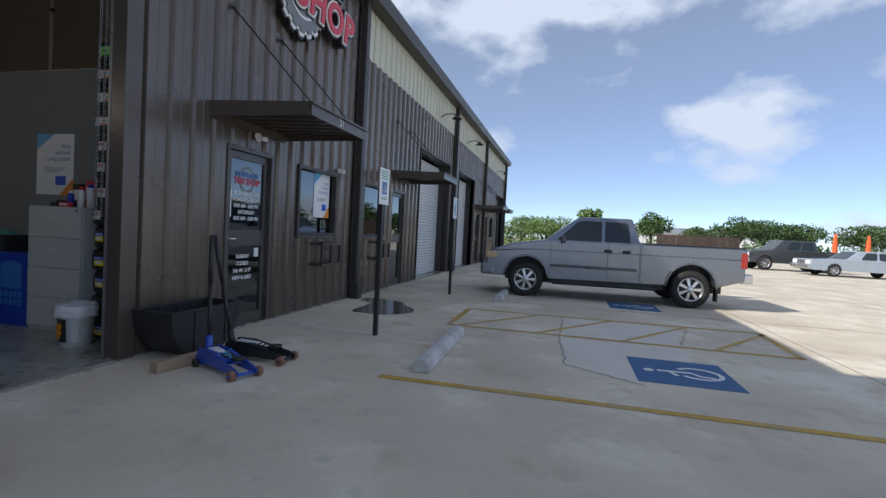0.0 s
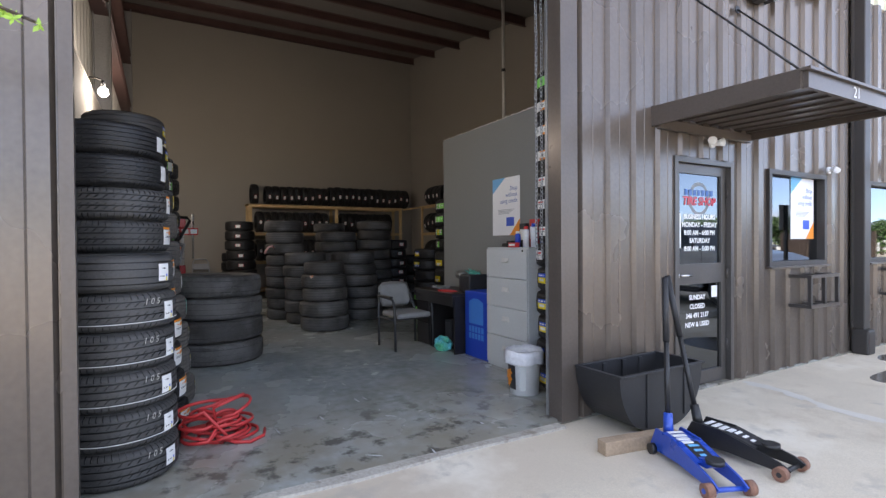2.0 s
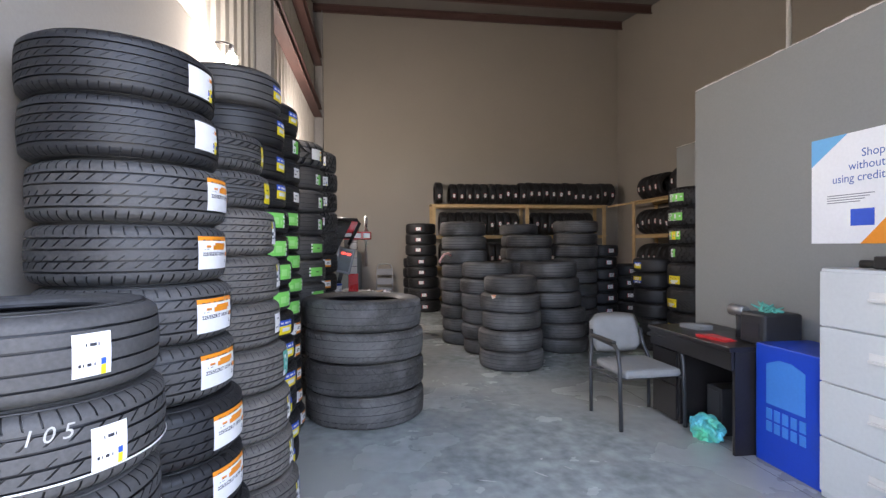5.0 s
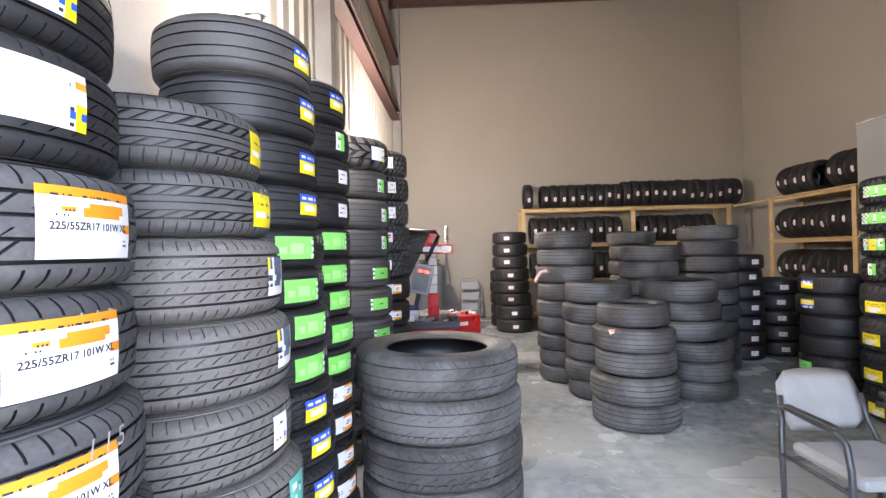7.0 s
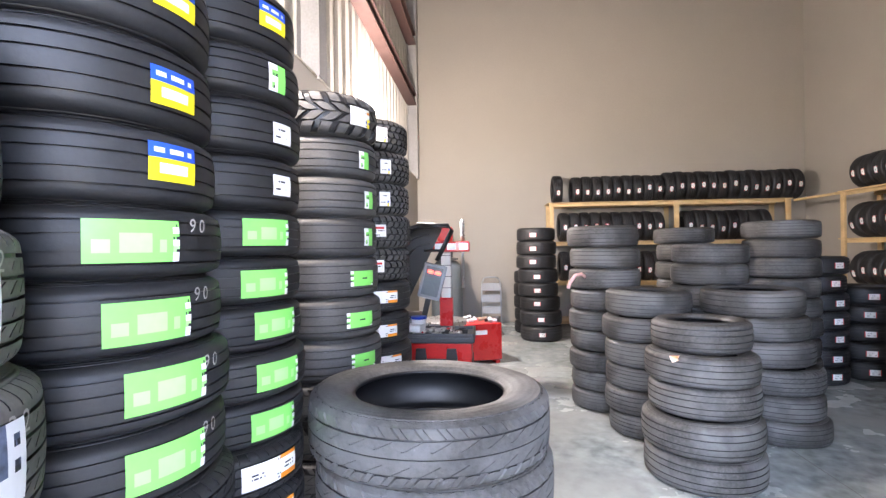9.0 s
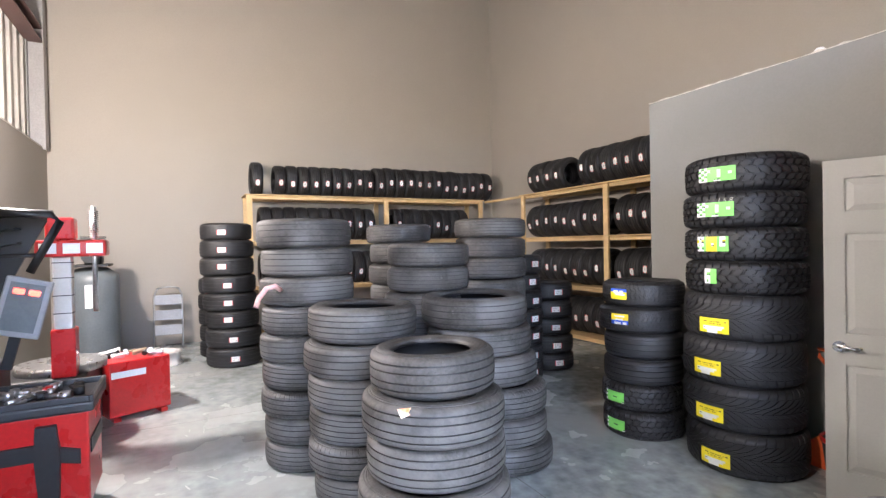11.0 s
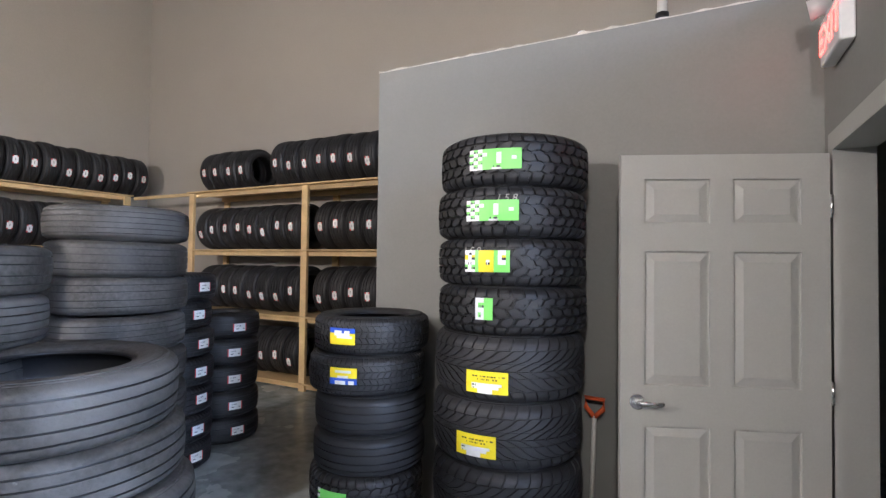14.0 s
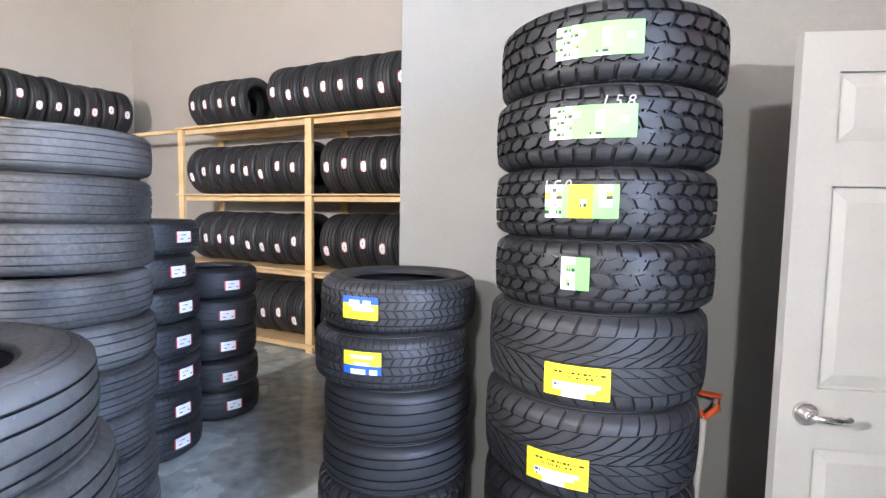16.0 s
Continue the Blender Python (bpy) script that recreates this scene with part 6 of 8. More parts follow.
def wheel(parent, x, y, r, w, side):
    """side: -1 faces the near side, +1 the far side."""
    bm = nb()
    revolve(bm, [(0.62 * r, -w / 2 + 0.02), (0.70 * r, -w / 2), (0.93 * r, -w / 2 + 0.01), (r, -w / 4), (r, w / 4), (0.93 * r, w / 2 - 0.01), (0.70 * r, w / 2), (0.62 * r, w / 2 - 0.02)], 36, closed=True)
    tyre = part("tyre", bm, TREAD_BLACK, parent, "black road tire", Matrix.Translation((x, y, r)) @ pose(0, 0, 0, -90 * side, 0, 0))
    bm = nb()
    revolve(bm, [(0.64 * r, -w / 2 + 0.04), (0.64 * r, w / 2 - 0.02), (0.60 * r, w / 2 - 0.015), (0.56 * r, w / 2 - 0.05), (0.53 * r, w / 2 - 0.10)], 36)
    revolve(bm, [(0.001, w / 2 - 0.13), (0.56 * r, w / 2 - 0.13)], 36, mi=1)
    revolve(bm, [(0.17 * r, w / 2 - 0.12), (0.17 * r, w / 2 - 0.04), (0.13 * r, w / 2 - 0.03), (0.001, w / 2 - 0.03)], 20)
    for k in range(7):
        a = 2 * math.pi * k / 7
        c, s = math.cos(a), math.sin(a)
        vs = []
        for rr, hw, z in ((0.14 * r, 0.06 * r, w / 2 - 0.045), (0.58 * r, 0.085 * r, w / 2 - 0.055)):
            for q in (-1, 1):
                vs.append((rr * c - q * hw * s, rr * s + q * hw * c, z))
        top = [bm.verts.new(v) for v in (vs[0], vs[1], vs[3], vs[2])]
        low = [bm.verts.new((v.co.x, v.co.y, v.co.z - 0.04)) for v in top]
        bm.faces.new(top)
        for i in range(4):
            bm.faces.new((top[i], top[(i + 1) % 4], low[(i + 1) % 4], low[i]))
    part("rim", bm, [ALLOY, BLACK_STEEL], tyre, "polished alloy rim")
    return tyre


def arch(cx, r, z0, n=10, back=False):
    """Points of a wheel arch from its left foot over the top to its right foot."""
    a0 = math.asin(max(-1, min(1, (z0 - r[1]) / r[0])))
    pts = [(cx - r[0] * math.cos(a0 + (math.pi - 2 * a0) * k / n), r[1] + r[0] * math.sin(a0 + (math.pi - 2 * a0) * k / n)) for k in range(n + 1)]
    return pts


def vehicle_body(outline, width, paint, parent, bev=0.035, name="body"):
    bm = nb()
    plate(bm, outline, 0.0, width, axis="y")
    es = [e for e in bm.edges if abs(e.verts[0].co.y - e.verts[1].co.y) < 1e-6 and max(e.verts[0].co.z, e.verts[1].co.z) > 0.5]
    bmesh.ops.bevel(bm, geom=es, offset=bev, segments=3, affect="EDGES", profile=0.6)
    return part(name, bm, paint, parent)


def cabin(parent, paint, base, top, width, inset_low, inset_top, side_panes, z_gap=0.0):
    """A tapered glasshouse. base: x0, x1, z; top: x0, x1, z. side_panes: (u0, u1) along the side."""
    bm = nb()
    lo = [(base[0], inset_low, base[2]), (base[1], inset_low, base[2]), (base[1], width - inset_low, base[2]), (base[0], width - inset_low, base[2])]
    hi = [(top[0], inset_top, top[2]), (top[1], inset_top, top[2]), (top[1], width - inset_top, top[2]), (top[0], width - inset_top, top[2])]
    vl, vh = [bm.verts.new(p) for p in lo], [bm.verts.new(p) for p in hi]
    bm.faces.new(vh)
    bm.faces.new(vl)
    for i in range(4):
        bm.faces.new((vl[i], vl[(i + 1) % 4], vh[(i + 1) % 4], vh[i]))
    bmesh.ops.bevel(bm, geom=[e for e in bm.edges if max(e.verts[0].co.z, e.verts[1].co.z) > base[2] + 0.01], offset=0.06, segments=3, affect="EDGES", profile=0.6)
    part("cabin", bm, paint, parent)
    def at(side, u, w, push):
        a = Vector(lo[0]).lerp(Vector(lo[1]), u).lerp(Vector(hi[0]).lerp(Vector(hi[1]), u), w)
        if side:
            a.y = width - a.y
            a.y += push
        else:
            a.y -= push
        return a
    for side in (0, 1):
        for u0, u1 in side_panes:
            bm = nb()
            ring = [at(side, u0, 0.10, 0.006), at(side, u1, 0.10, 0.006), at(side, u1, 0.86, 0.006), at(side, u0, 0.86, 0.006)]
            back = [at(side, u0, 0.10, -0.01), at(side, u1, 0.10, -0.01), at(side, u1, 0.86, -0.01), at(side, u0, 0.86, -0.01)]
            va, vb = [bm.verts.new(p) for p in ring], [bm.verts.new(p) for p in back]
            bm.faces.new(va)
            for i in range(4):
                bm.faces.new((va[i], va[(i + 1) % 4], vb[(i + 1) % 4], vb[i]))
            bmesh.ops.bevel(bm, geom=[v for v in va], offset=0.04, segments=3, affect="VERTICES")
            part("side_window", bm, CAR_GLASS, parent, "dark tinted side window")
    for end, nm in ((0, "windshield"), (1, "rear_window")):
        bm = nb()
        A, B, C, Dd = (Vector(lo[0]), Vector(lo[3]), Vector(hi[3]), Vector(hi[0])) if end == 0 else (Vector(lo[1]), Vector(lo[2]), Vector(hi[2]), Vector(hi[1]))
        nrm = (B - A).cross(Dd - A).normalized() * (0.006 if end == 1 else 0.006)
        if (nrm.x > 0) == (end == 0):
            nrm = -nrm
        def q(u, w):
            return A.lerp(B, u).lerp(Dd.lerp(C, u), w) + nrm
        bm.faces.new([bm.verts.new(p) for p in (q(0.07, 0.08), q(0.93, 0.08), q(0.92, 0.9), q(0.08, 0.9))])
        part(nm, bm, CAR_GLASS, parent)


def pickup(m):
    ob = thing("pickup_truck", "silver extended-cab pickup truck parked nose to the shop", "truck", m)
    W = 1.88
    fa, ra = arch(0.87, (0.45, 0.40), 0.42), arch(4.14, (0.47, 0.40), 0.44)
    outline = [(0.10, 0.42), (0.02, 0.50), (0.0, 0.62), (0.04, 0.86), (0.14, 0.98), (0.55, 1.12), (1.32, 1.24), (3.16, 1.24), (5.10, 1.25), (5.14, 1.18), (5.12, 0.60)] + list(reversed(ra)) + list(reversed(fa))
    vehicle_body(outline, W, SILVER, ob)
    for x in (0.42, 3.66):
        bm = nb()
        box(bm, x, 0.30, 0.34, x + 0.95, W - 0.30, 0.90)
        part("wheel_well", bm, BLACK_PLASTIC, ob, "black wheel well")
    cabin(ob, SILVER, (1.22, 3.17, 1.20), (1.93, 2.99, 1.745), W, 0.03, 0.15, [])
    def on_side(x, z, far, push):
        y = 0.03 + 0.12 * (z - 1.20) / 0.545 - push
        return Vector((x, W - y if far else y, z))
    panes = ([(1.49, 1.225), (2.36, 1.225), (2.36, 1.645), (2.02, 1.655), (1.90, 1.62)], [(2.47, 1.225), (2.97, 1.225), (2.94, 1.29), (2.90, 1.60), (2.85, 1.645), (2.47, 1.645)])
    for far in (0, 1):
        for outline in panes:
            mx, mz = sum(p[0] for p in outline) / len(outline), sum(p[1] for p in outline) / len(outline)
            for name, grow, push, material, lab in (("window_frame", 1.07, 0.004, BLACK_PLASTIC, "black rubber window surround"), ("side_window", 0.98, 0.009, CAR_GLASS, "dark tinted side window")):
                bm = nb()
                ring = [on_side(mx + (x - mx) * grow, mz + (z - mz) * grow, far, push) for x, z in outline]
                core = [on_side(mx + (x - mx) * grow, mz + (z - mz) * grow, far, push - 0.014) for x, z in outline]
                va, vb = [bm.verts.new(p) for p in ring], [bm.verts.new(p) for p in core]
                bm.faces.new(va)
                for i in range(len(va)):
                    bm.faces.new((va[i], va[(i + 1) % len(va)], vb[(i + 1) % len(va)], vb[i]))
                part(name, bm, material, ob, lab)
        for cx, rr, n in ((0.87, 0.455, 14), (4.14, 0.475, 14)):
            bm = nb()
            y = W + 0.004 if far else -0.004
            tube(bm, [(cx - rr * math.cos(math.pi * k / n), y, 0.42 + rr * math.sin(math.pi * k / n)) for k in range(n + 1)], 0.022, seg=8)
            part("arch_lip", bm, SILVER, ob, "flared wheel arch lip")
        bm = nb()
        y = W - 0.012 if far else -0.008
        tube(bm, [(0.20, y + 0.01, 0.955), (0.9, y + 0.008, 1.01), (1.4, y + 0.010, 1.015), (3.1, y + 0.010, 1.02), (5.05, y + 0.010, 1.02)], 0.012, seg=6)
        part("body_crease", bm, SILVER, ob)
        bm = nb()
        box(bm, 1.34, W - 0.10 if far else 0.02, 0.36, 3.60, W - 0.02 if far else 0.10, 0.47, bev=0.01)
        part("rocker_panel", bm, BLACK_PLASTIC, ob)
    bm = nb()
    for y in (-0.004, W - 0.055):
        box(bm, 3.22, y, 1.235, 5.10, y + 0.06, 1.265, bev=0.006)
    box(bm, 3.2, 0.057, 1.238, 3.25, W - 0.057, 1.262)
    part("bed_rail", bm, BLACK_PLASTIC, ob, "black plastic bed rail cap")
    bm = nb()
    box(bm, 3.26, 0.07, 1.249, 5.04, W - 0.07, 1.2535)
    part("bed_cover", bm, BLACK_PLASTIC, ob, "dark bed liner")
    for s, y in ((0, -0.008), (1, W - 0.004)):
        bm = nb()
        box(bm, 1.36, y, 0.665, 3.10, y + 0.012, 0.725)
        part("side_molding", bm, GREY_PAINT, ob, "grey side molding")
        for x in (2.44, 2.80):
            bm = nb()
            box(bm, x, y - 0.012, 1.03, x + 0.16, y + 0.012, 1.085, bev=0.01)
            part("door_handle", bm, BLACK_PLASTIC, ob)
        bm = nb()
        for x in (1.36, 2.52, 3.14, 3.17):
            box(bm, x, y + 0.0025, 0.47, x + 0.007, y + 0.009, 1.22)
        part("door_seam", bm, BLACK_STEEL, ob)
    bm = nb()
    box(bm, 3.36, -0.006, 0.80, 3.52, 0.0, 0.93, bev=0.002)
    part("fuel_door", bm, SILVER, ob)
    for y in (-0.16, W + 0.02):
        bm = nb()
        box(bm, 1.55, y, 1.17, 1.66, y + 0.14, 1.33, bev=0.03)
        part("mirror", bm, GREY_PAINT, ob)
    for y in (0.03, W - 0.40):
        bm = nb()
        box(bm, 0.0, y - 0.04, 0.78, 0.26, y + 0.41, 0.93, bev=0.04)
        part("headlight", bm, HEADLIGHT, ob, "amber-cornered headlight")
    bm = nb()
    box(bm, 0.0, 0.48, 0.68, 0.08, W - 0.48, 0.92, bev=0.02)
    part("grille", bm, GREY_PAINT, ob)
    bm = nb()
    box(bm, -0.10, -0.01, 0.42, 0.20, W + 0.01, 0.66, bev=0.05)
    part("front_bumper", bm, SILVER, ob)
    for y in (-0.006, W - 0.13):
        bm = nb()
        box(bm, 5.03, y, 0.86, 5.15, y + 0.137, 1.16, bev=0.012)
        part("tail_light", bm, TAILLIGHT, ob)
    bm = nb()
    box(bm, 5.06, 0.02, 0.56, 5.28, W - 0.02, 0.75, bev=0.03)
    part("rear_bumper", bm, ALLOY, ob, "chrome step bumper")
    for y in (0.10, W - 0.10):
        s = -1 if y < 1 else 1
        wheel(ob, 0.87, y, 0.37, 0.24, s)
        wheel(ob, 4.14, y, 0.38, 0.26, s)
    for y in (0.02, W - 0.26):
        bm = nb()
        box(bm, 4.64, y, 0.16, 4.655, y + 0.24, 0.55)
        part("mud_flap", bm, BLACK_PLASTIC, ob)
    for y in (-0.02, W - 0.04):
        bm = nb()
        tube(bm, [(1.35, y + 0.05, 0.40), (1.45, y, 0.34), (3.45, y, 0.34), (3.55, y + 0.05, 0.40)], 0.035)
        part("side_step", bm, BLACK_STEEL, ob)
    bm = nb()
    box(bm, 0.5, 0.3, 0.30, 4.8, W - 0.3, 0.48)
    part("chassis", bm, BLACK_STEEL, ob)


pickup(pose(-0.60, 10.08, -0.02, 0, 0, 3.0))


def suv(m):
    ob = thing("large_suv", "dark grey full-size truck parked across the lot", "truck", m)
    W = 1.95
    fa, ra = arch(0.95, (0.46, 0.42), 0.45), arch(4.2, (0.46, 0.42), 0.45)
    vehicle_body([(0.05, 0.45), (0.0, 0.6), (0.03, 1.02), (0.15, 1.12), (1.4, 1.25), (5.3, 1.27), (5.36, 0.6)] + list(reversed(ra)) + list(reversed(fa)), W, GREY_PAINT, ob)
    cabin(ob, GREY_PAINT, (1.35, 3.9, 1.22), (2.0, 3.75, 1.85), W, 0.05, 0.2, [(0.28, 0.56), (0.62, 0.92)])
    bm = nb()
    box(bm, -0.08, 0, 0.48, 0.1, W, 0.72, bev=0.04)
    part("front_bumper", bm, ALLOY, ob, "chrome front bumper")
    bm = nb()
    box(bm, -0.015, 0.5, 0.76, 0.03, W - 0.5, 1.02, bev=0.02)
    part("grille", bm, BLACK_PLASTIC, ob)
    for y in (0.06, W - 0.44):
        bm = nb()
        box(bm, -0.015, y, 0.8, 0.12, y + 0.38, 1.02, bev=0.03)
        part("headlight", bm, SIGN_WHITE, ob, "clear headlight")
    for y in (0.1, W - 0.1):
        s = -1 if y < 1 else 1
        wheel(ob, 0.95, y, 0.42, 0.26, s)
        wheel(ob, 4.2, y, 0.42, 0.26, s)


def sedan(m):
    ob = thing("old_sedan", "pale blue boxy vintage sedan parked across the lot", "car", m)
    W = 1.9
    fa, ra = arch(1.15, (0.36, 0.33), 0.32), arch(4.2, (0.36, 0.33), 0.32)
    vehicle_body([(0.1, 0.32), (0.0, 0.45), (0.0, 0.80), (0.08, 0.86), (1.7, 0.93), (4.3, 0.94), (5.6, 0.86), (5.65, 0.45), (5.5, 0.34)] + list(reversed(ra)) + list(reversed(fa)), W, PALE_BLUE_PAINT, ob)
    cabin(ob, PALE_BLUE_PAINT, (1.7, 4.25, 0.90), (2.35, 3.85, 1.40), W, 0.06, 0.22, [(0.25, 0.55), (0.60, 0.85)])
    for x in (-0.12, 5.6):
        bm = nb()
        box(bm, x, 0, 0.38, x + 0.16, W, 0.58, bev=0.03)
        part("bumper", bm, ALLOY, ob, "chrome bumper")
    bm = nb()
    box(bm, -0.02, 0.55, 0.58, 0.03, W - 0.55, 0.82, bev=0.01)
    part("grille", bm, ALLOY, ob, "chrome grille")
    for y in (0.08, W - 0.5):
        bm = nb()
        box(bm, -0.02, y, 0.62, 0.03, y + 0.42, 0.8, bev=0.01)
        part("headlight", bm, SIGN_WHITE, ob)
    for y in (0.1, W - 0.1):
        s = -1 if y < 1 else 1
        wheel(ob, 1.15, y, 0.33, 0.2, s)
        wheel(ob, 4.2, y, 0.33, 0.2, s)


suv(pose(11.8, 33.2, -0.02, 0, 0, 6))
sedan(pose(13.6, 29.6, -0.02, 0, 0, 4))


def leaf_cloud(bm, centre, radii, n, size, r, gap=0.25):
    c = Vector(centre)
    for _ in range(n):
        v = Vector((r.gauss(0, 1), r.gauss(0, 1), r.gauss(0, 1))).normalized()
        k = 0.55 + 0.5 * noise.noise(v * 2.3 + c * 0.37)
        p = c + Vector((v.x * radii[0], v.y * radii[1], v.z * radii[2])) * (k + 0.35 * r.random())
        a = Vector((r.gauss(0, 1), r.gauss(0, 1), r.gauss(0, 1))).normalized() * size * r.uniform(0.6, 1.3)
        b = a.cross(Vector((r.gauss(0, 1), r.gauss(0, 1), r.gauss(0, 1)))).normalized() * size * 0.6
        bm.faces.new([bm.verts.new(p + q) for q in (-a, b * 0.8, a, -b)])


def tree(x, y, h, spread, seed, leaves=LEAVES, name="tree", label="leafy green tree beyond the lot"):
    r = random.Random(seed)
    ob = thing(name, label, name, pose(x, y, -0.02), group="trees beyond the lot")
    bm = nb()
    cyl(bm, (0, 0, 0), (0.1, 0.05, h * 0.5), 0.05 * h, 0.025 * h, seg=10)
    tips = []
    for k in range(7):
        a = 2 * math.pi * k / 7 + r.uniform(-0.3, 0.3)
        tip = (0.1 + spread * 0.55 * math.cos(a), 0.05 + spread * 0.55 * math.sin(a), h * r.uniform(0.55, 0.85))
        tube(bm, [(0.05, 0.03, h * r.uniform(0.25, 0.45)), (0.05 + tip[0] * 0.5, tip[1] * 0.5, h * 0.55), tip], 0.018 * h, seg=6)
        tips.append(tip)
    part("trunk", bm, BARK, ob)
    bm = nb()
    low = [(spread * 0.6 * math.cos(k), spread * 0.6 * math.sin(k), h * r.uniform(0.12, 0.35)) for k in range(6)] if name == "shrub" else []
    for tip in tips + low + [(0, 0, h * 0.82), (0.1, 0.1, h * 0.6)]:
        leaf_cloud(bm, tip, (spread * r.uniform(0.35, 0.55), spread * r.uniform(0.35, 0.55), h * r.uniform(0.14, 0.24)), 300, 0.033 * h, r)
    part("crown", bm, leaves, ob, "uneven leafy crown")


for k, (x, y, h, s) in enumerate(((10.5, 62, 4.9, 2.2), (18.5, 58, 4.6, 3.0), (22.0, 61, 4.5, 3.0), (25.0, 62, 3.9, 2.5), (30.0, 58, 4.4, 3.4), (34.5, 60, 4.6, 3.0), (40, 60, 4.8, 3.2), (15.0, 60, 3.4, 2.0), (27.5, 66, 4.2, 2.6), (47, 58, 4.6, 3.0), (55, 55, 4.8, 3.4))):
    tree(x, y, h, s, 100 + k)
tree(3.2, 55, 4.6, 1.4, 150, LEAVES_PALE, label="thin sparse young tree beyond the lot")
for k, (x, y, h, s) in enumerate(((-0.6, 38, 2.9, 2.0), (1.2, 40, 2.5, 1.7), (-2.8, 42, 3.0, 2.2), (2.6, 47, 2.2, 1.8))):
    tree(x, y, h, s, 170 + k, LEAVES_PALE, "shrub", "tall pale green shrub beside the building")
# trees on the far side of the lot, which the windows mirror
for k, (x, y, h, s) in enumerate(((34, -6, 5.5, 4.0), (36, 3, 5.0, 3.6), (38, 11, 5.6, 4.0), (36, 20, 5.0, 3.6), (37, 28, 5.2, 3.8))):
    tree(x, y, h, s, 190 + k)
# the hedge
bm = nb()
r = random.Random(77)
for k in range(60):
    leaf_cloud(bm, (10 + k * 0.75, 55 + 1.5 * math.sin(k), 0.9 + 0.3 * r.random()), (1.2, 1.0, 1.0), 90, 0.18, r)
thing("hedge", "dense dark green hedge along the far edge of the lot", "hedge", kind="stuff", bm=bm, material=LEAVES)

# screen fence
ob = thing("screen_fence", "tall dark brown stained board fence across the lot", "fence", pose(7.0, 36.0, -0.02, 0, 0, 3))
for k in range(26):
    bm = nb()
    box(bm, 0.2 * k, -0.012 + 0.006 * (k % 2), 0.05, 0.2 * k + 0.19, 0.012 + 0.006 * (k % 2), 1.9)
    part("board", bm, FENCE_WOOD, ob)
for k in range(4):
    bm = nb()
    box(bm, 1.7 * k, 0.02, 0, 1.7 * k + 0.1, 0.12, 1.95)
    part("post", bm, FENCE_WOOD, ob)
# far storage building
ob = thing("storage_building", "long low white metal building in the distance", "building", pose(4, 85, -0.02))
bm = nb()
box(bm, 0, 0, 0, 26, 10, 3.0)
part("wall", bm, FAR_WHITE, ob)
bm = nb()
plate(bm, [(-0.4, 3.0), (10.4, 3.0), (5, 4.0)], -0.4, 26.4, axis="x")
part("roof", bm, ROOF_METAL, ob)
for k in range(6):
    bm = nb()
    box(bm, 1.5 + 4.2 * k, -0.06, 0, 4.5 + 4.2 * k, -0.004, 2.4)
    part("door", bm, SHUTTER, ob)
for x, y in ((19.3, 40.0), (21.8, 41.0)):
    ob = thing("closed_umbrella", "tall closed orange umbrella beyond the parked cars", "umbrella", pose(x, y, -0.02), group="orange umbrellas")
    bm = nb()
    cyl(bm, (0, 0, 0), (0, 0, 2.6), 0.03, seg=8)
    part("pole", bm, GREY_STEEL, ob)
    bm = nb()
    revolve(bm, [(0.14, 0.9), (0.17, 1.0), (0.15, 1.9), (0.09, 2.5), (0.02, 2.62)], 10)
    part("canopy", bm, ORANGE_CLOTH, ob)


# young tree beside the bay, whose twig reaches over the opening
LEAVES_BRIGHT = mat("bright_lobed_leaves", (0.30, 0.48, 0.06), 0.5, var=0.3, scale=4, fine=30, bump=0.05, rand=0.15)


def lobed_leaf(bm, p, along, normal, size):
    """A flat five-lobed leaf on a short stalk."""
    a = along.normalized()
    b = normal.cross(a).normalized()
    rim = []
    for k in range(20):
        q = 2 * math.pi * k / 20
        rr = size * (0.62 + 0.38 * math.cos(5 * q)) * (1.0 if k else 1.1)
        rim.append(bm.verts.new(p + a * (rr * math.cos(q) + size * 0.8) + b * rr * math.sin(q) + normal * size * 0.18 * math.sin(3 * q)))
    c = bm.verts.new(p + a * size * 0.8)
    for k in range(20):
        bm.faces.new((c, rim[k], rim[(k + 1) % 20]))
    s = [bm.verts.new(p + b * d * 0.002 + a * e) for d, e in ((-1, -size * 0.5), (1, -size * 0.5), (1, size * 0.4), (-1, size * 0.4))]
    bm.faces.new(s)


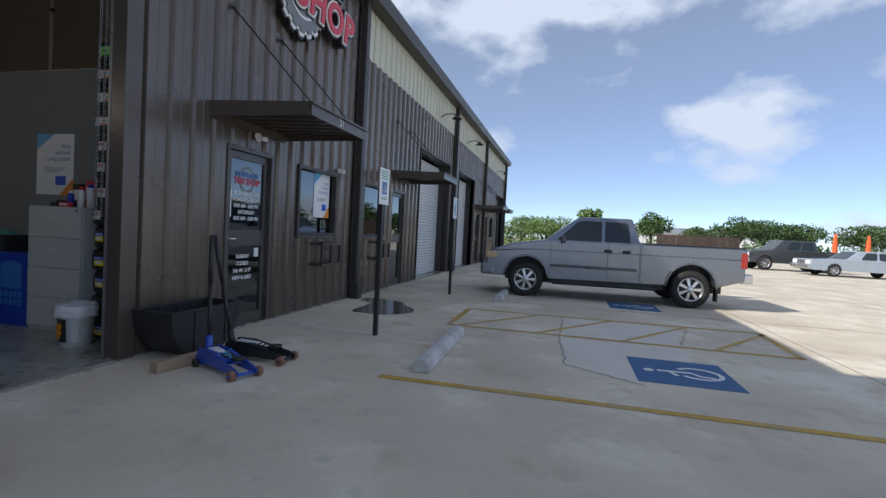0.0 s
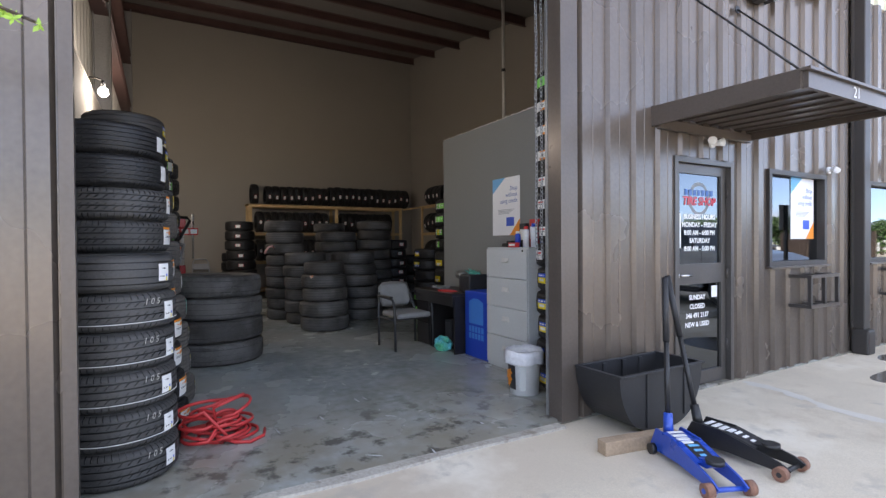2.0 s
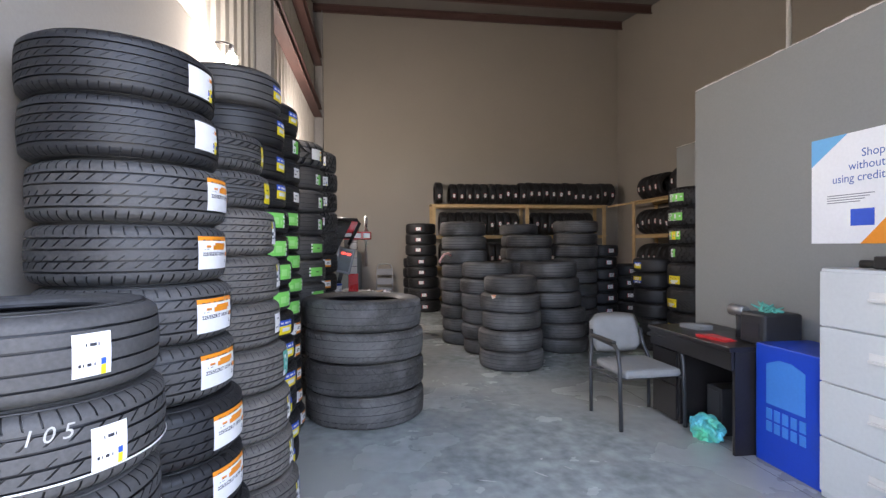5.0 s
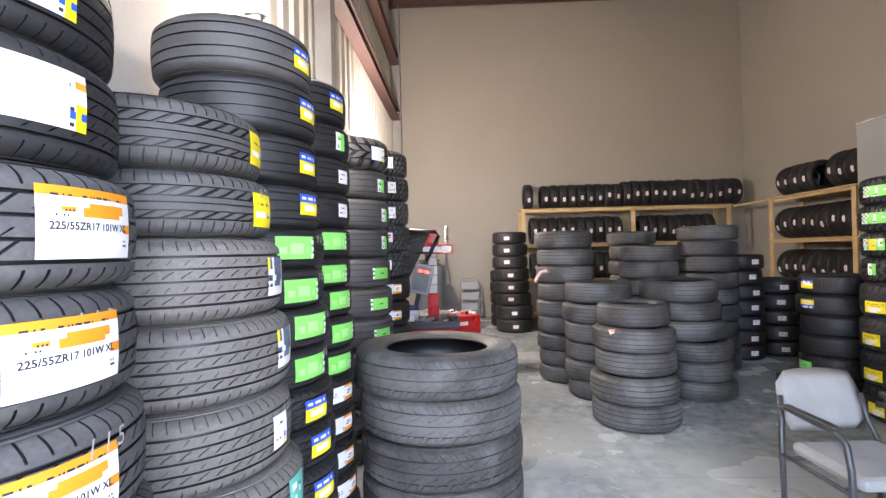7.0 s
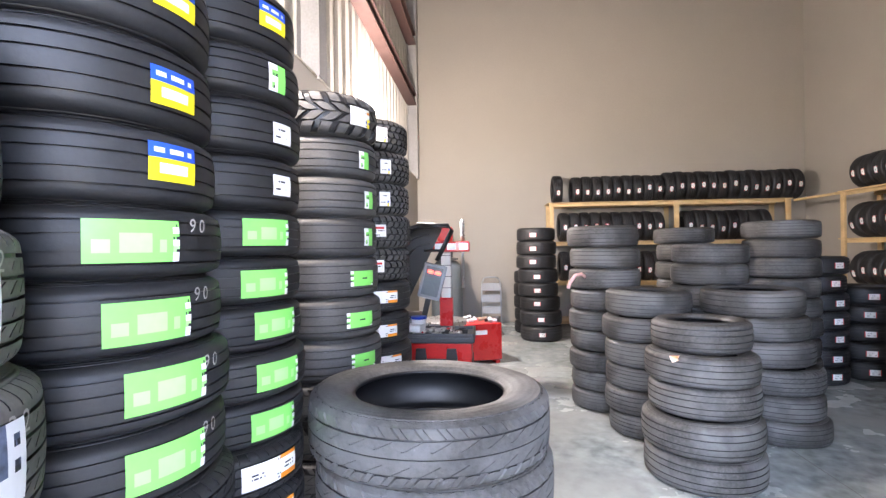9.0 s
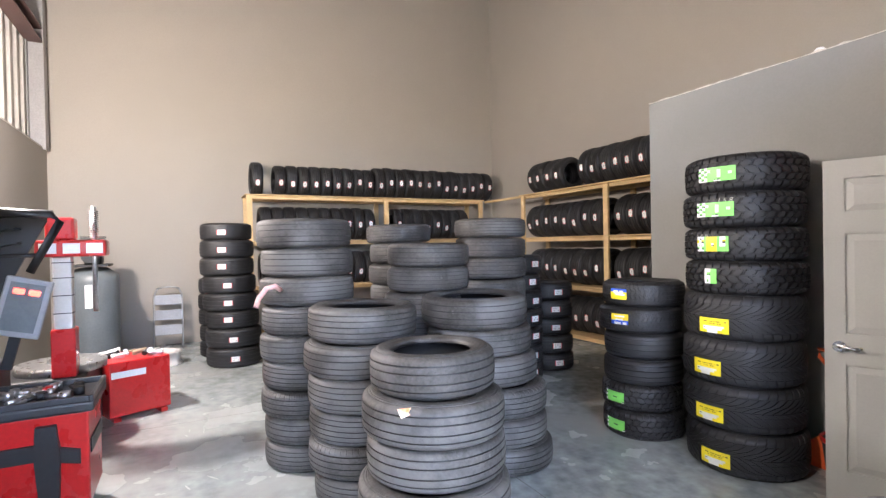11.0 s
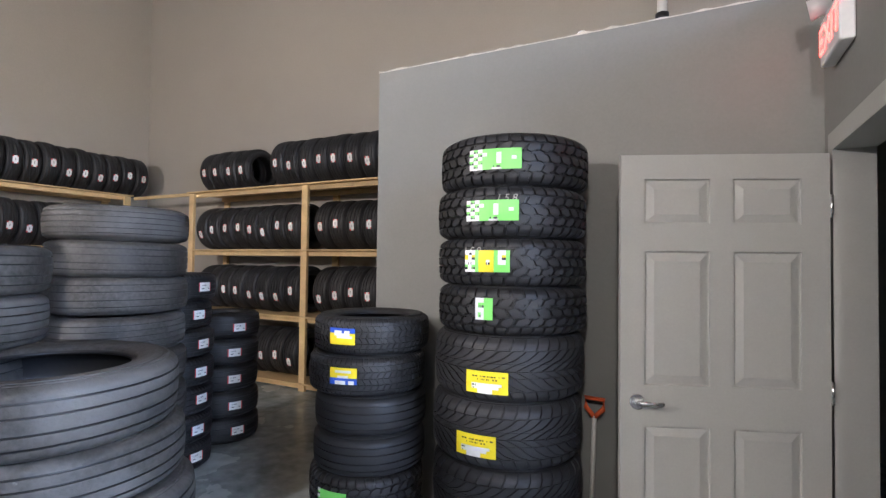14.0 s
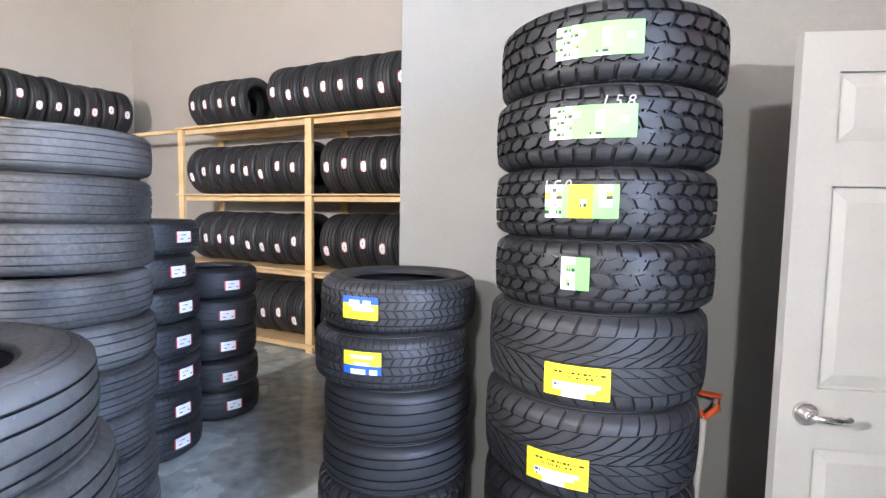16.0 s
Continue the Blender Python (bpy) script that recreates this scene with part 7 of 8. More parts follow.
def bay_tree():
    r = random.Random(515)
    ob = thing("young_tree", "young tree with bright green lobed leaves beside the wall", "tree", pose(-1.75, -1.75, -0.02))
    bm = nb()
    tube(bm, [(0, 0, 0), (0.03, 0.02, 0.9), (0.0, 0.05, 1.7), (0.02, 0.02, 2.4), (0.0, 0.0, 3.1)], 0.035, seg=8)
    limbs = []
    for k in range(8):
        a = 2 * math.pi * k / 8
        tip = Vector((0.55 * math.cos(a), 0.55 * math.sin(a), r.uniform(2.3, 3.2)))
        tube(bm, [(0, 0.03, tip.z - 0.7), (tip.x * 0.5, tip.y * 0.5, tip.z - 0.25), tuple(tip)], 0.011, seg=6)
        limbs.append(tip)
    twig = [Vector((0.0, 0.05, 2.1)), Vector((-0.22, 0.75, 2.35)), Vector((-0.36, 1.25, 2.33)), Vector((-0.40, 1.67, 2.20))]
    tube(bm, [tuple(v) for v in twig], 0.006, seg=6)
    part("trunk", bm, BARK, ob)
    bm = nb()
    for tip in limbs:
        for _ in range(42):
            p = tip * r.uniform(0.55, 1.0) + Vector((r.gauss(0, 0.14), r.gauss(0, 0.14), r.gauss(0, 0.16) + 0.3))
            lobed_leaf(bm, p, Vector((r.gauss(0, 1), r.gauss(0, 1), -0.4)), Vector((r.gauss(0, 0.5), r.gauss(0, 0.5), 1)).normalized(), r.uniform(0.022, 0.036))
    for k in range(16):
        f = k / 15
        p = twig[1].lerp(twig[2], f * 2) if f < 0.5 else twig[2].lerp(twig[3], f * 2 - 1)
        lobed_leaf(bm, p, Vector((r.uniform(-0.3, 1.0), r.uniform(-0.2, 1.0), r.uniform(-1.0, -0.3))), Vector((1, -0.4, 0.4)).normalized() + Vector((r.gauss(0, 0.3), r.gauss(0, 0.3), r.gauss(0, 0.3))), r.uniform(0.026, 0.04))
    part("crown", bm, LEAVES_BRIGHT, ob, "sparse crown of lobed leaves")


bay_tree()


# ---- inside the shop ----
FABRIC = mat("grey_chair_fabric", (0.25, 0.25, 0.246), 0.9, var=0.12, scale=12, fine=220, bump=0.35, dist=0.002)
CHAIR_FRAME = mat("dark_grey_tube", (0.05, 0.052, 0.056), 0.4, metal=0.3, var=0.1, bump=0.02)
DESK = mat("black_woodgrain", (0.018, 0.016, 0.016), 0.35, var=0.3, scale=6, fine=60, bump=0.05)
PUTTY = mat("putty_enamel", (0.54, 0.55, 0.535), 0.4, var=0.05, scale=2, bump=0.02)
BAG_WHITE = mat("thin_white_plastic", (0.72, 0.72, 0.74), 0.35, var=0.12, scale=14, bump=0.3, dist=0.01)
BAG_TURQUOISE = mat("turquoise_plastic_bag", (0.10, 0.50, 0.58), 0.3, var=0.4, scale=14, bump=0.4, dist=0.01, stain=(0.10, 0.55, 0.30), stain_at=0.52)
BLUE_CARD = mat("blue_printed_box", (0.008, 0.055, 0.45), 0.4, var=0.06, bump=0)
BLUE_PRINT = mat("pale_blue_print", (0.05, 0.22, 0.62), 0.4, var=0.05, bump=0)
PAIL = mat("white_pail_plastic", (0.80, 0.80, 0.80), 0.4, var=0.06, scale=5, bump=0.03)
HOSE_RED = mat("red_rubber_hose", (0.50, 0.035, 0.035), 0.5, var=0.15, scale=8, bump=0.05)
GALV = mat("galvanised_steel", (0.38, 0.39, 0.40), 0.4, metal=0.8, var=0.15, scale=12, bump=0.05)
TANK_GREY = mat("grey_tank_enamel", (0.12, 0.14, 0.15), 0.4, var=0.12, scale=4, bump=0.04)
TOOL_STEEL = mat("tool_steel", (0.5, 0.5, 0.5), 0.3, metal=0.9, var=0.2, scale=20, bump=0.05)
MACHINE_BLACK = mat("machine_black", (0.009, 0.0095, 0.0105), 0.5, var=0.2, scale=5, bump=0.05)
MACHINE_GREY = mat("machine_grey", (0.28, 0.29, 0.30), 0.5, var=0.1, scale=5, bump=0.03)
BULB_GLOW = mat("lit_bulb", (0.9, 0.9, 0.85), 0.5, var=0, bump=0, emit=(1.0, 0.93, 0.82), emit_strength=14.0)
EXIT_GLOW = mat("lit_exit_letters", (0.8, 0.05, 0.05), 0.5, var=0, bump=0, emit=(1.0, 0.08, 0.06), emit_strength=0.22)
DISPLAY_GLOW = mat("red_led_display", (0.3, 0.02, 0.02), 0.5, var=0, bump=0, emit=(1.0, 0.05, 0.03), emit_strength=0.3)
PVC = mat("white_conduit", (0.62, 0.60, 0.56), 0.5, var=0.06, bump=0)
RAG = mat("pink_tape", (0.72, 0.42, 0.40), 0.8, var=0.3, scale=30, bump=0.2)
SCUFF = mat("pale_floor_scuff", (0.44, 0.45, 0.45), 0.6, var=0.3, scale=12, fine=40, bump=0.1, world_space=True)


def six_panel_door():
    m = pose(-6.27, 5.199, 0.012, 0, 0, -159.3)
    ob = tagged(new("door_5"), "grey-painted six-panel door standing open", "door", kind="structure")
    ob.matrix_basis = m
    w, h = 0.87, 2.03
    bm = nb()
    box(bm, 0, -0.010, 0, w, 0.010, h)
    cols, rows = ((0.115, 0.395), (0.49, 0.77)), ((0.20, 0.83), (1.01, 1.60), (1.72, 1.92))
    for y0, y1 in ((0.010, 0.020), (-0.020, -0.010)):
        box(bm, 0, y0, 0, cols[0][0], y1, h)
        box(bm, cols[0][1], y0, 0, cols[1][0], y1, h)
        box(bm, cols[1][1], y0, 0, w, y1, h)
        for c0, c1 in cols:
            zs = [0.0] + [z for r in rows for z in r] + [h]
            for z0, z1 in zip(zs[0::2], zs[1::2]):
                box(bm, c0, y0, z0, c1, y1, z1)
    part("leaf", bm, LEAF_PAINT, ob)
    for c0, c1 in cols:
        for r0, r1 in rows:
            bm = nb()
            g = 0.022
            for s in (-1, 1):
                lo = [bm.verts.new((x, s * 0.0105, z)) for x, z in ((c0 + g * 0.4, r0 + g * 0.4), (c1 - g * 0.4, r0 + g * 0.4), (c1 - g * 0.4, r1 - g * 0.4), (c0 + g * 0.4, r1 - g * 0.4))]
                hi = [bm.verts.new((x, s * 0.0185, z)) for x, z in ((c0 + 2 * g, r0 + 2 * g), (c1 - 2 * g, r0 + 2 * g), (c1 - 2 * g, r1 - 2 * g), (c0 + 2 * g, r1 - 2 * g))]
                bm.faces.new(hi)
                for i in range(4):
                    bm.faces.new((lo[i], lo[(i + 1) % 4], hi[(i + 1) % 4], hi[i]))
            part("panel", bm, LEAF_PAINT, ob)
    for s in (-1, 1):
        bm = nb()
        cyl(bm, (w - 0.07, s * 0.02, 0.935), (w - 0.07, s * 0.035, 0.935), 0.033, seg=24)
        cyl(bm, (w - 0.07, s * 0.035, 0.935), (w - 0.07, s * 0.065, 0.935), 0.012)
        tube(bm, [(w - 0.07, s * 0.062, 0.935), (w - 0.10, s * 0.068, 0.938), (w - 0.14, s * 0.066, 0.932), (w - 0.175, s * 0.060, 0.936)], 0.009)
        part("door_handle", bm, CHROME, ob, "polished lever handle")
    for z in (0.25, 1.0, 1.8):
        bm = nb()
        cyl(bm, (-0.006, 0.02, z - 0.05), (-0.006, 0.02, z + 0.05), 0.008, seg=10)
        part("hinge", bm, CHROME, ob)
    bm = nb()
    for y0, y1, z0, z1 in ((DOOR_Y0 - 0.08, DOOR_Y0 - 0.0, 0, 2.06), (DOOR_Y1, DOOR_Y1 + 0.08, 0, 2.06), (DOOR_Y0 - 0.08, DOOR_Y1 + 0.08, 2.06, 2.14)):
        box(bm, OFF_X1 - 0.015, y0, z0, OFF_X1 - 0.001, y1, z1)
        box(bm, OFF_X1 + 0.121, y0, z0, OFF_X1 + 0.135, y1, z1)
    for y0, y1, z0, z1 in ((DOOR_Y0 - 0.028, DOOR_Y0, 0, 2.06), (DOOR_Y1, DOOR_Y1 + 0.028, 0, 2.06), (DOOR_Y0, DOOR_Y1, 2.06, 2.088)):
        box(bm, OFF_X1 - 0.001, y0, z0, OFF_X1 + 0.121, y1, z1)
    structure("door_casing", bm, LEAF_PAINT, "grey-painted door casing", "trim")


six_panel_door()

# exit sign over the doorway
ob = thing("exit_sign", "white exit sign with lit red letters and two lamp heads", "sign", pose(OFF_X1, 5.04, 2.42))
bm = nb()
box(bm, -0.055, -0.16, 0, -0.002, 0.16, 0.2, bev=0.008)
part("housing", bm, SIGN_WHITE, ob)
words_on("EXIT", 0.17, EXIT_GLOW, ob, Matrix.Translation((-0.058, 0, 0.10)) @ Matrix(((0, 0, -1, 0), (-1, 0, 0, 0), (0, 1, 0, 0), (0, 0, 0, 1))), name="letters", label="lit red letters")
for s in (-1, 1):
    bm = nb()
    cyl(bm, (-0.03, s * 0.10, 0.2), (-0.03, s * 0.12, 0.24), 0.014)
    cyl(bm, (-0.02, s * 0.12, 0.27), (-0.10, s * 0.14, 0.255), 0.035, 0.045)
    part("lamp_head", bm, SIGN_WHITE, ob)

ob = thing("conduit", "white conduit rising from the partition to the roof", "conduit", pose(-6.95, 5.60, OFF_Z - 0.1))
bm = nb()
cyl(bm, (0, 0, 0), (0, 0, 3.1), 0.027)
part("pipe", bm, PVC, ob)
for z in (0.16, 0.55, 1.6):
    bm = nb()
    cyl(bm, (0, 0, z), (0, 0, z + 0.05), 0.036)
    part("collar", bm, BLACK_PLASTIC, ob)
bm = nb()
revolve(bm, [(0.001, 0.075), (0.04, 0.065), (0.06, 0.04), (0.065, 0.0), (0.001, 0.0)], 20)
thing("dome_fitting", "small white dome on top of the partition", "fixture", pose(-7.38, 5.50, OFF_Z + 0.008) @ Matrix.Scale(0.6, 4), bm=bm, material=SIGN_WHITE)

# mop pail and long-handled scoop behind the door
ob = thing("mop_pail", "grey plastic pail with a red rim on the floor", "pail", pose(-7.10, 5.20, 0))
bm = nb()
revolve(bm, [(0.001, 0.005), (0.11, 0.0), (0.14, 0.29), (0.135, 0.29), (0.106, 0.012), (0.001, 0.012)], 28)
part("body", bm, CHAIR_FRAME, ob)
bm = nb()
revolve(bm, [(0.137, 0.275), (0.147, 0.275), (0.149, 0.305), (0.137, 0.305)], 28, closed=True)
part("rim", bm, RED_JACK, ob, "red plastic rim")
ob = thing("scoop", "long-handled scoop with an orange grip leaning in a corner", "shovel", pose(-7.29, 5.34, 0, 3, 2, 0))
bm = nb()
cyl(bm, (0, 0, 0.2), (0, 0, 0.74), 0.013)
part("shaft", bm, PVC, ob)
bm = nb()
tube(bm, [(0, 0, 0.73), (-0.045, 0, 0.78), (-0.05, 0, 0.83), (0.05, 0, 0.83), (0.045, 0, 0.78), (0, 0, 0.73)], 0.013)
part("grip", bm, ORANGE_CLOTH, ob, "orange D-shaped grip")
bm = nb()
plate(bm, [(-0.11, 0.0), (0.11, 0.0), (0.12, 0.16), (0.03, 0.24), (-0.03, 0.24), (-0.12, 0.16)], -0.006, 0.006, axis="y")
part("blade", bm, ORANGE_CLOTH, ob)


# wall bulbs
for p in BULBS:
    ob = thing("wall_lamp", "bare lit bulb on a bracket at the wall top", "lamp", Matrix.Translation(p), group="bare wall bulbs")
    bm = nb()
    r = [(0.001, -0.075)] + [(0.05 * math.sin(radians(a)), -0.025 - 0.05 * math.cos(radians(a))) for a in range(15, 150, 15)] + [(0.02, 0.03), (0.001, 0.03)]
    revolve(bm, r, 20)
    part("bulb", bm, BULB_GLOW, ob, "glowing bulb").visible_shadow = False
    bm = nb()
    cyl(bm, (0, 0, 0.031), (0, 0, 0.10), 0.022)
    tube(bm, [(0, 0, 0.10), (0, -0.05, 0.12), (0, -0.128, 0.12)], 0.01)
    part("socket", bm, BLACK_PLASTIC, ob)

# hoist chain of the bay door
ob = thing("door_chain", "long galvanised hoist chain hanging beside the bay opening", "chain", pose(-2.88, 2.90, 0))
for dy, z0 in ((0.0, 1.25), (0.055, 1.25)):
    bm = nb()
    z, k = z0, 0
    while z < 5.0:
        pts = [(0.011 * math.cos(a), 0.020 * math.sin(a)) for a in (2 * math.pi * q / 8 for q in range(9))]
        tube(bm, [((u if k % 2 else 0.0) + 0.004 * math.sin(z * 7), dy + (0.0 if k % 2 else u), z + v) for u, v in pts], 0.0032, seg=5)
        z += 0.033
        k += 1
    part("chain_strand", bm, GALV, ob)
ob = tagged(new("door_track"), "galvanised vertical guide of the bay door", "door track", kind="structure")
bm = nb()
plate(bm, [(FX - 0.132, 2.945), (FX - 0.160, 2.945), (FX - 0.160, 2.96), (FX - 0.142, 2.96), (FX - 0.142, 3.05), (FX - 0.132, 3.05)], 0.0, 4.3)
plate(bm, [(FX - 0.132, -0.065), (FX - 0.160, -0.065), (FX - 0.160, -0.08), (FX - 0.142, -0.08), (FX - 0.142, -0.15), (FX - 0.132, -0.15)], 0.0, 4.3)
part("guide", bm, GALV, ob)
ob = thing("roller_coil", "rolled-up steel bay door above the opening", "shutter", pose(FX - 0.45, -0.1, 4.55))
bm = nb()
cyl(bm, (0, 0, 0), (0, 3.05, 0), 0.24, seg=40)
part("coil", bm, SHUTTER, ob)
for y in (-0.03, 3.06):
    bm = nb()
    box(bm, -0.26, y - 0.01, -0.28, 0.245, y + 0.01, 0.28)
    part("bracket", bm, GALV, ob)


# waiting chair
def guest_chair(m):
    """Faces +x. Two bent tube sides, upholstered seat and back."""
    ob = thing("armchair", "grey fabric guest chair with dark tube frame and arms", "chair", m)
    bm = nb()
    box(bm, -0.24, -0.245, 0.40, 0.26, 0.245, 0.47, bev=0.033)
    part("seat", bm, FABRIC, ob)
    bm = nb()
    n = 9
    front, rear = [], []
    for j in range(7):
        for i in range(n):
            u, v = i / (n - 1) * 2 - 1, j / 6 * 2 - 1
            y, z = 0.245 * u * (1 - 0.12 * v * v), 0.665 + 0.17 * v * (1 - 0.12 * u * u)
            f = (1 - abs(u) ** 6) * (1 - abs(v) ** 6)
            x = -0.27 - 0.06 * (v + 1) - 0.03 * (1 - u * u)
            front.append(bm.verts.new((x + 0.035 * f, y, z)))
            rear.append(bm.verts.new((x - 0.025 * f, y, z)))
    for j in range(6):
        for i in range(n - 1):
            q = [j * n + i, j * n + i + 1, (j + 1) * n + i + 1, (j + 1) * n + i]
            for s in (front, rear):
                bm.faces.new([s[k] for k in q]).smooth = True
    bmesh.ops.remove_doubles(bm, verts=bm.verts, dist=0.0005)
    part("backrest", bm, FABRIC, ob)
    for s in (-1, 1):
        y = s * 0.275
        bm = nb()
        tube(bm, [(0.25, y, 0.0), (0.225, y, 0.50), (0.20, y, 0.61), (0.16, y, 0.645), (-0.20, y, 0.66), (-0.26, y, 0.655)], 0.0165)
        leg = part("front_leg", bm, CHAIR_FRAME, ob)
        bm = nb()
        box(bm, -0.22, y - 0.022, 0.655, 0.15, y + 0.022, 0.683, bev=0.012)
        part("armrest", bm, BLACK_PLASTIC, leg)
        bm = nb()
        tube(bm, [(-0.25, y, 0.0), (-0.26, y, 0.45), (-0.30, y * 0.9, 0.56), (-0.33, y * 0.85, 0.70)], 0.0165)
        part("rear_leg", bm, CHAIR_FRAME, ob)
        bm = nb()
        tube(bm, [(0.235, y, 0.385), (-0.255, y, 0.385)], 0.012)
        part("side_rail", bm, CHAIR_FRAME, ob)
    for x in (0.17, -0.2):
        bm = nb()
        tube(bm, [(x, -0.275, 0.385), (x, 0.275, 0.385)], 0.011)
        part("cross_bar", bm, CHAIR_FRAME, ob)


guest_chair(pose(-5.80, 3.125, 0, 0, 0, 2))

# desk with its clutter
ob = thing("desk", "small black woodgrain desk against the office wall", "desk", pose(-6.02, 3.36, 0))
bm = nb()
box(bm, 0, 0, 0.71, 1.02, 0.585, 0.745, bev=0.004)
part("desktop", bm, DESK, ob)
bm = nb()
box(bm, 0.01, 0.02, 0.585, 1.01, 0.04, 0.709)
part("apron", bm, DESK, ob)
for x in (0.0, 0.36, 0.985):
    bm = nb()
    box(bm, x + 0.005, 0.045, 0, x + 0.03, 0.57, 0.709)
    part("side_panel", bm, DESK, ob)
for z in (0.02, 0.30):
    bm = nb()
    box(bm, 0.032, 0.03, z, 0.362, 0.044, z + 0.27)
    part("drawer_front", bm, DESK, ob)
ob = thing("computer_tower", "small black computer tower on the floor under the desk", "computer", pose(-5.50, 3.55, 0))
bm = nb()
box(bm, 0, 0, 0, 0.17, 0.36, 0.36, bev=0.006)
part("case", bm, BLACK_PLASTIC, ob)
bm = nb()
box(bm, 0.02, -0.005, 0.05, 0.15, -0.001, 0.33)
part("front_panel", bm, CHAIR_FRAME, ob)
ob = thing("printer", "black box printer on the desk", "printer", pose(-5.08, 3.62, 0.746))
bm = nb()
box(bm, -0.13, -0.02, 0, 0.10, 0.28, 0.22, bev=0.02)
part("body", bm, BLACK_PLASTIC, ob)
bm = nb()
box(bm, -0.09, -0.026, 0.05, 0.06, -0.021, 0.15, bev=0.002)
part("front_panel", bm, INK, ob)
bm = nb()
rr = random.Random(9)
for k in range(14):
    cyl(bm, (rr.uniform(-0.08, 0.06), rr.uniform(0.05, 0.2), 0.001), (rr.uniform(-0.1, 0.08), rr.uniform(0.03, 0.22), rr.uniform(0.03, 0.07)), 0.012, 0.004, seg=6)
thing("net_bag", "crumpled pale green net lying on the printer", "bag", pose(-5.08, 3.62, 0.966), bm=bm, material=TEAL_PAPER)
bm = nb()
for k in range(5):
    plate(bm, [(0.0, 0.0), (0.26 - 0.02 * k, 0.03), (0.24, 0.15 - 0.01 * k), (0.02, 0.13)], 0.004 * k, 0.004 * k + 0.003)
thing("red_folder", "red papers lying on the desk edge", "papers", pose(-5.42, 3.40, 0.746, 0, 0, 5), bm=bm, material=RED_PAPER)
bm = nb()
for k in range(6):
    plate(bm, [(0.0, 0.0), (0.2, 0.015 * k), (0.22, 0.13), (0.03, 0.15 - 0.01 * k)], 0.006 * k, 0.006 * k + 0.004)
thing("work_gloves", "grey cloth gloves lying on the desk", "gloves", pose(-5.85, 3.55, 0.746, 0, 0, 12), bm=bm, material=FABRIC)
ob = thing("impact_wrench", "grey impact wrench standing on the desk", "tool", pose(-5.36, 3.72, 0.746))
bm = nb()
cyl(bm, (-0.08, 0, 0.2), (0.07, 0, 0.2), 0.045, 0.035)
part("motor", bm, GALV, ob)
bm = nb()
cyl(bm, (0.0, 0, 0.18), (0.02, 0, 0.0), 0.025, 0.035)
part("grip", bm, BLACK_PLASTIC, ob)

# blue box, bottle, bag
ob = thing("blue_box", "tall royal blue printed carton on the floor", "box", pose(-4.985, 3.54, 0))
bm = nb()
box(bm, 0.004, 0.0, 0, 0.505, 0.40, 0.785, bev=0.006)
part("carton", bm, BLUE_CARD, ob)
bm = nb()
plate(bm, [(0.10, 0.40), (0.40, 0.40), (0.40, 0.66), (0.30, 0.70), (0.20, 0.70), (0.10, 0.66)], -0.004, -0.001, axis="y")
part("print_shape", bm, BLUE_PRINT, ob, "pale blue printed emblem")
bm = nb()
for k in range(5):
    box(bm, 0.10 + 0.065 * k, -0.005, 0.30, 0.145 + 0.065 * k, -0.001, 0.37)
    box(bm, 0.10 + 0.065 * k, -0.005, 0.22, 0.145 + 0.065 * k, -0.001, 0.285)
part("print_bar", bm, BLUE_PRINT, ob, "pale blue block letters as bars")
ob = thing("spray_bottle", "white plastic bottle standing beside the blue box", "bottle", pose(-5.06, 3.58, 0))
bm = nb()
revolve(bm, [(0.001, 0.0), (0.045, 0.0), (0.048, 0.05), (0.048, 0.30), (0.02, 0.36), (0.018, 0.39), (0.001, 0.39)], 18)
part("body", bm, PAIL, ob)
bm = nb()
cyl(bm, (0, 0, 0.39), (0, 0, 0.43), 0.02)
part("cap", bm, RED_PAPER, ob)
bm = nb()
bmesh.ops.create_icosphere(bm, subdivisions=4, radius=1.0)
for v in bm.verts:
    k = 1.0 + 0.35 * noise.noise(v.co * 2.6) + 0.12 * noise.noise(v.co * 7)
    v.co = Vector((v.co.x * 0.135 * k, v.co.y * 0.10 * k, max(0.0, 0.075 + v.co.z * 0.095 * k)))
thing("plastic_bag", "crumpled turquoise plastic bag on the floor", "bag", pose(-5.32, 3.42, 0), bm=bm, material=BAG_TURQUOISE)

# filing cabinet
ob = thing("filing_cabinet", "putty-coloured four-drawer steel filing cabinet against the office wall", "cabinet", pose(-4.46, 3.50, 0))
bm = nb()
box(bm, 0, 0.02, 0.0, 0.72, 0.455, 1.31, bev=0.004)
part("body", bm, PUTTY, ob)
for k in range(4):
    z = 0.04 + 0.315 * k
    bm = nb()
    box(bm, 0.008, 0.0, z, 0.712, 0.0195, z + 0.307, bev=0.004)
    d = part("drawer", bm, PUTTY, ob)
    bm = nb()
    box(bm, 0.30, -0.006, z + 0.165, 0.42, -0.001, z + 0.215, bev=0.002)
    box(bm, 0.305, -0.022, z + 0.165, 0.415, -0.006, z + 0.18, bev=0.003)
    part("handle", bm, PVC, d, "recessed pale pull")
bm = nb()
cyl(bm, (0.65, -0.004, 1.275), (0.65, 0.0, 1.275), 0.012)
part("lock", bm, CHROME, ob)
rr = random.Random(4)
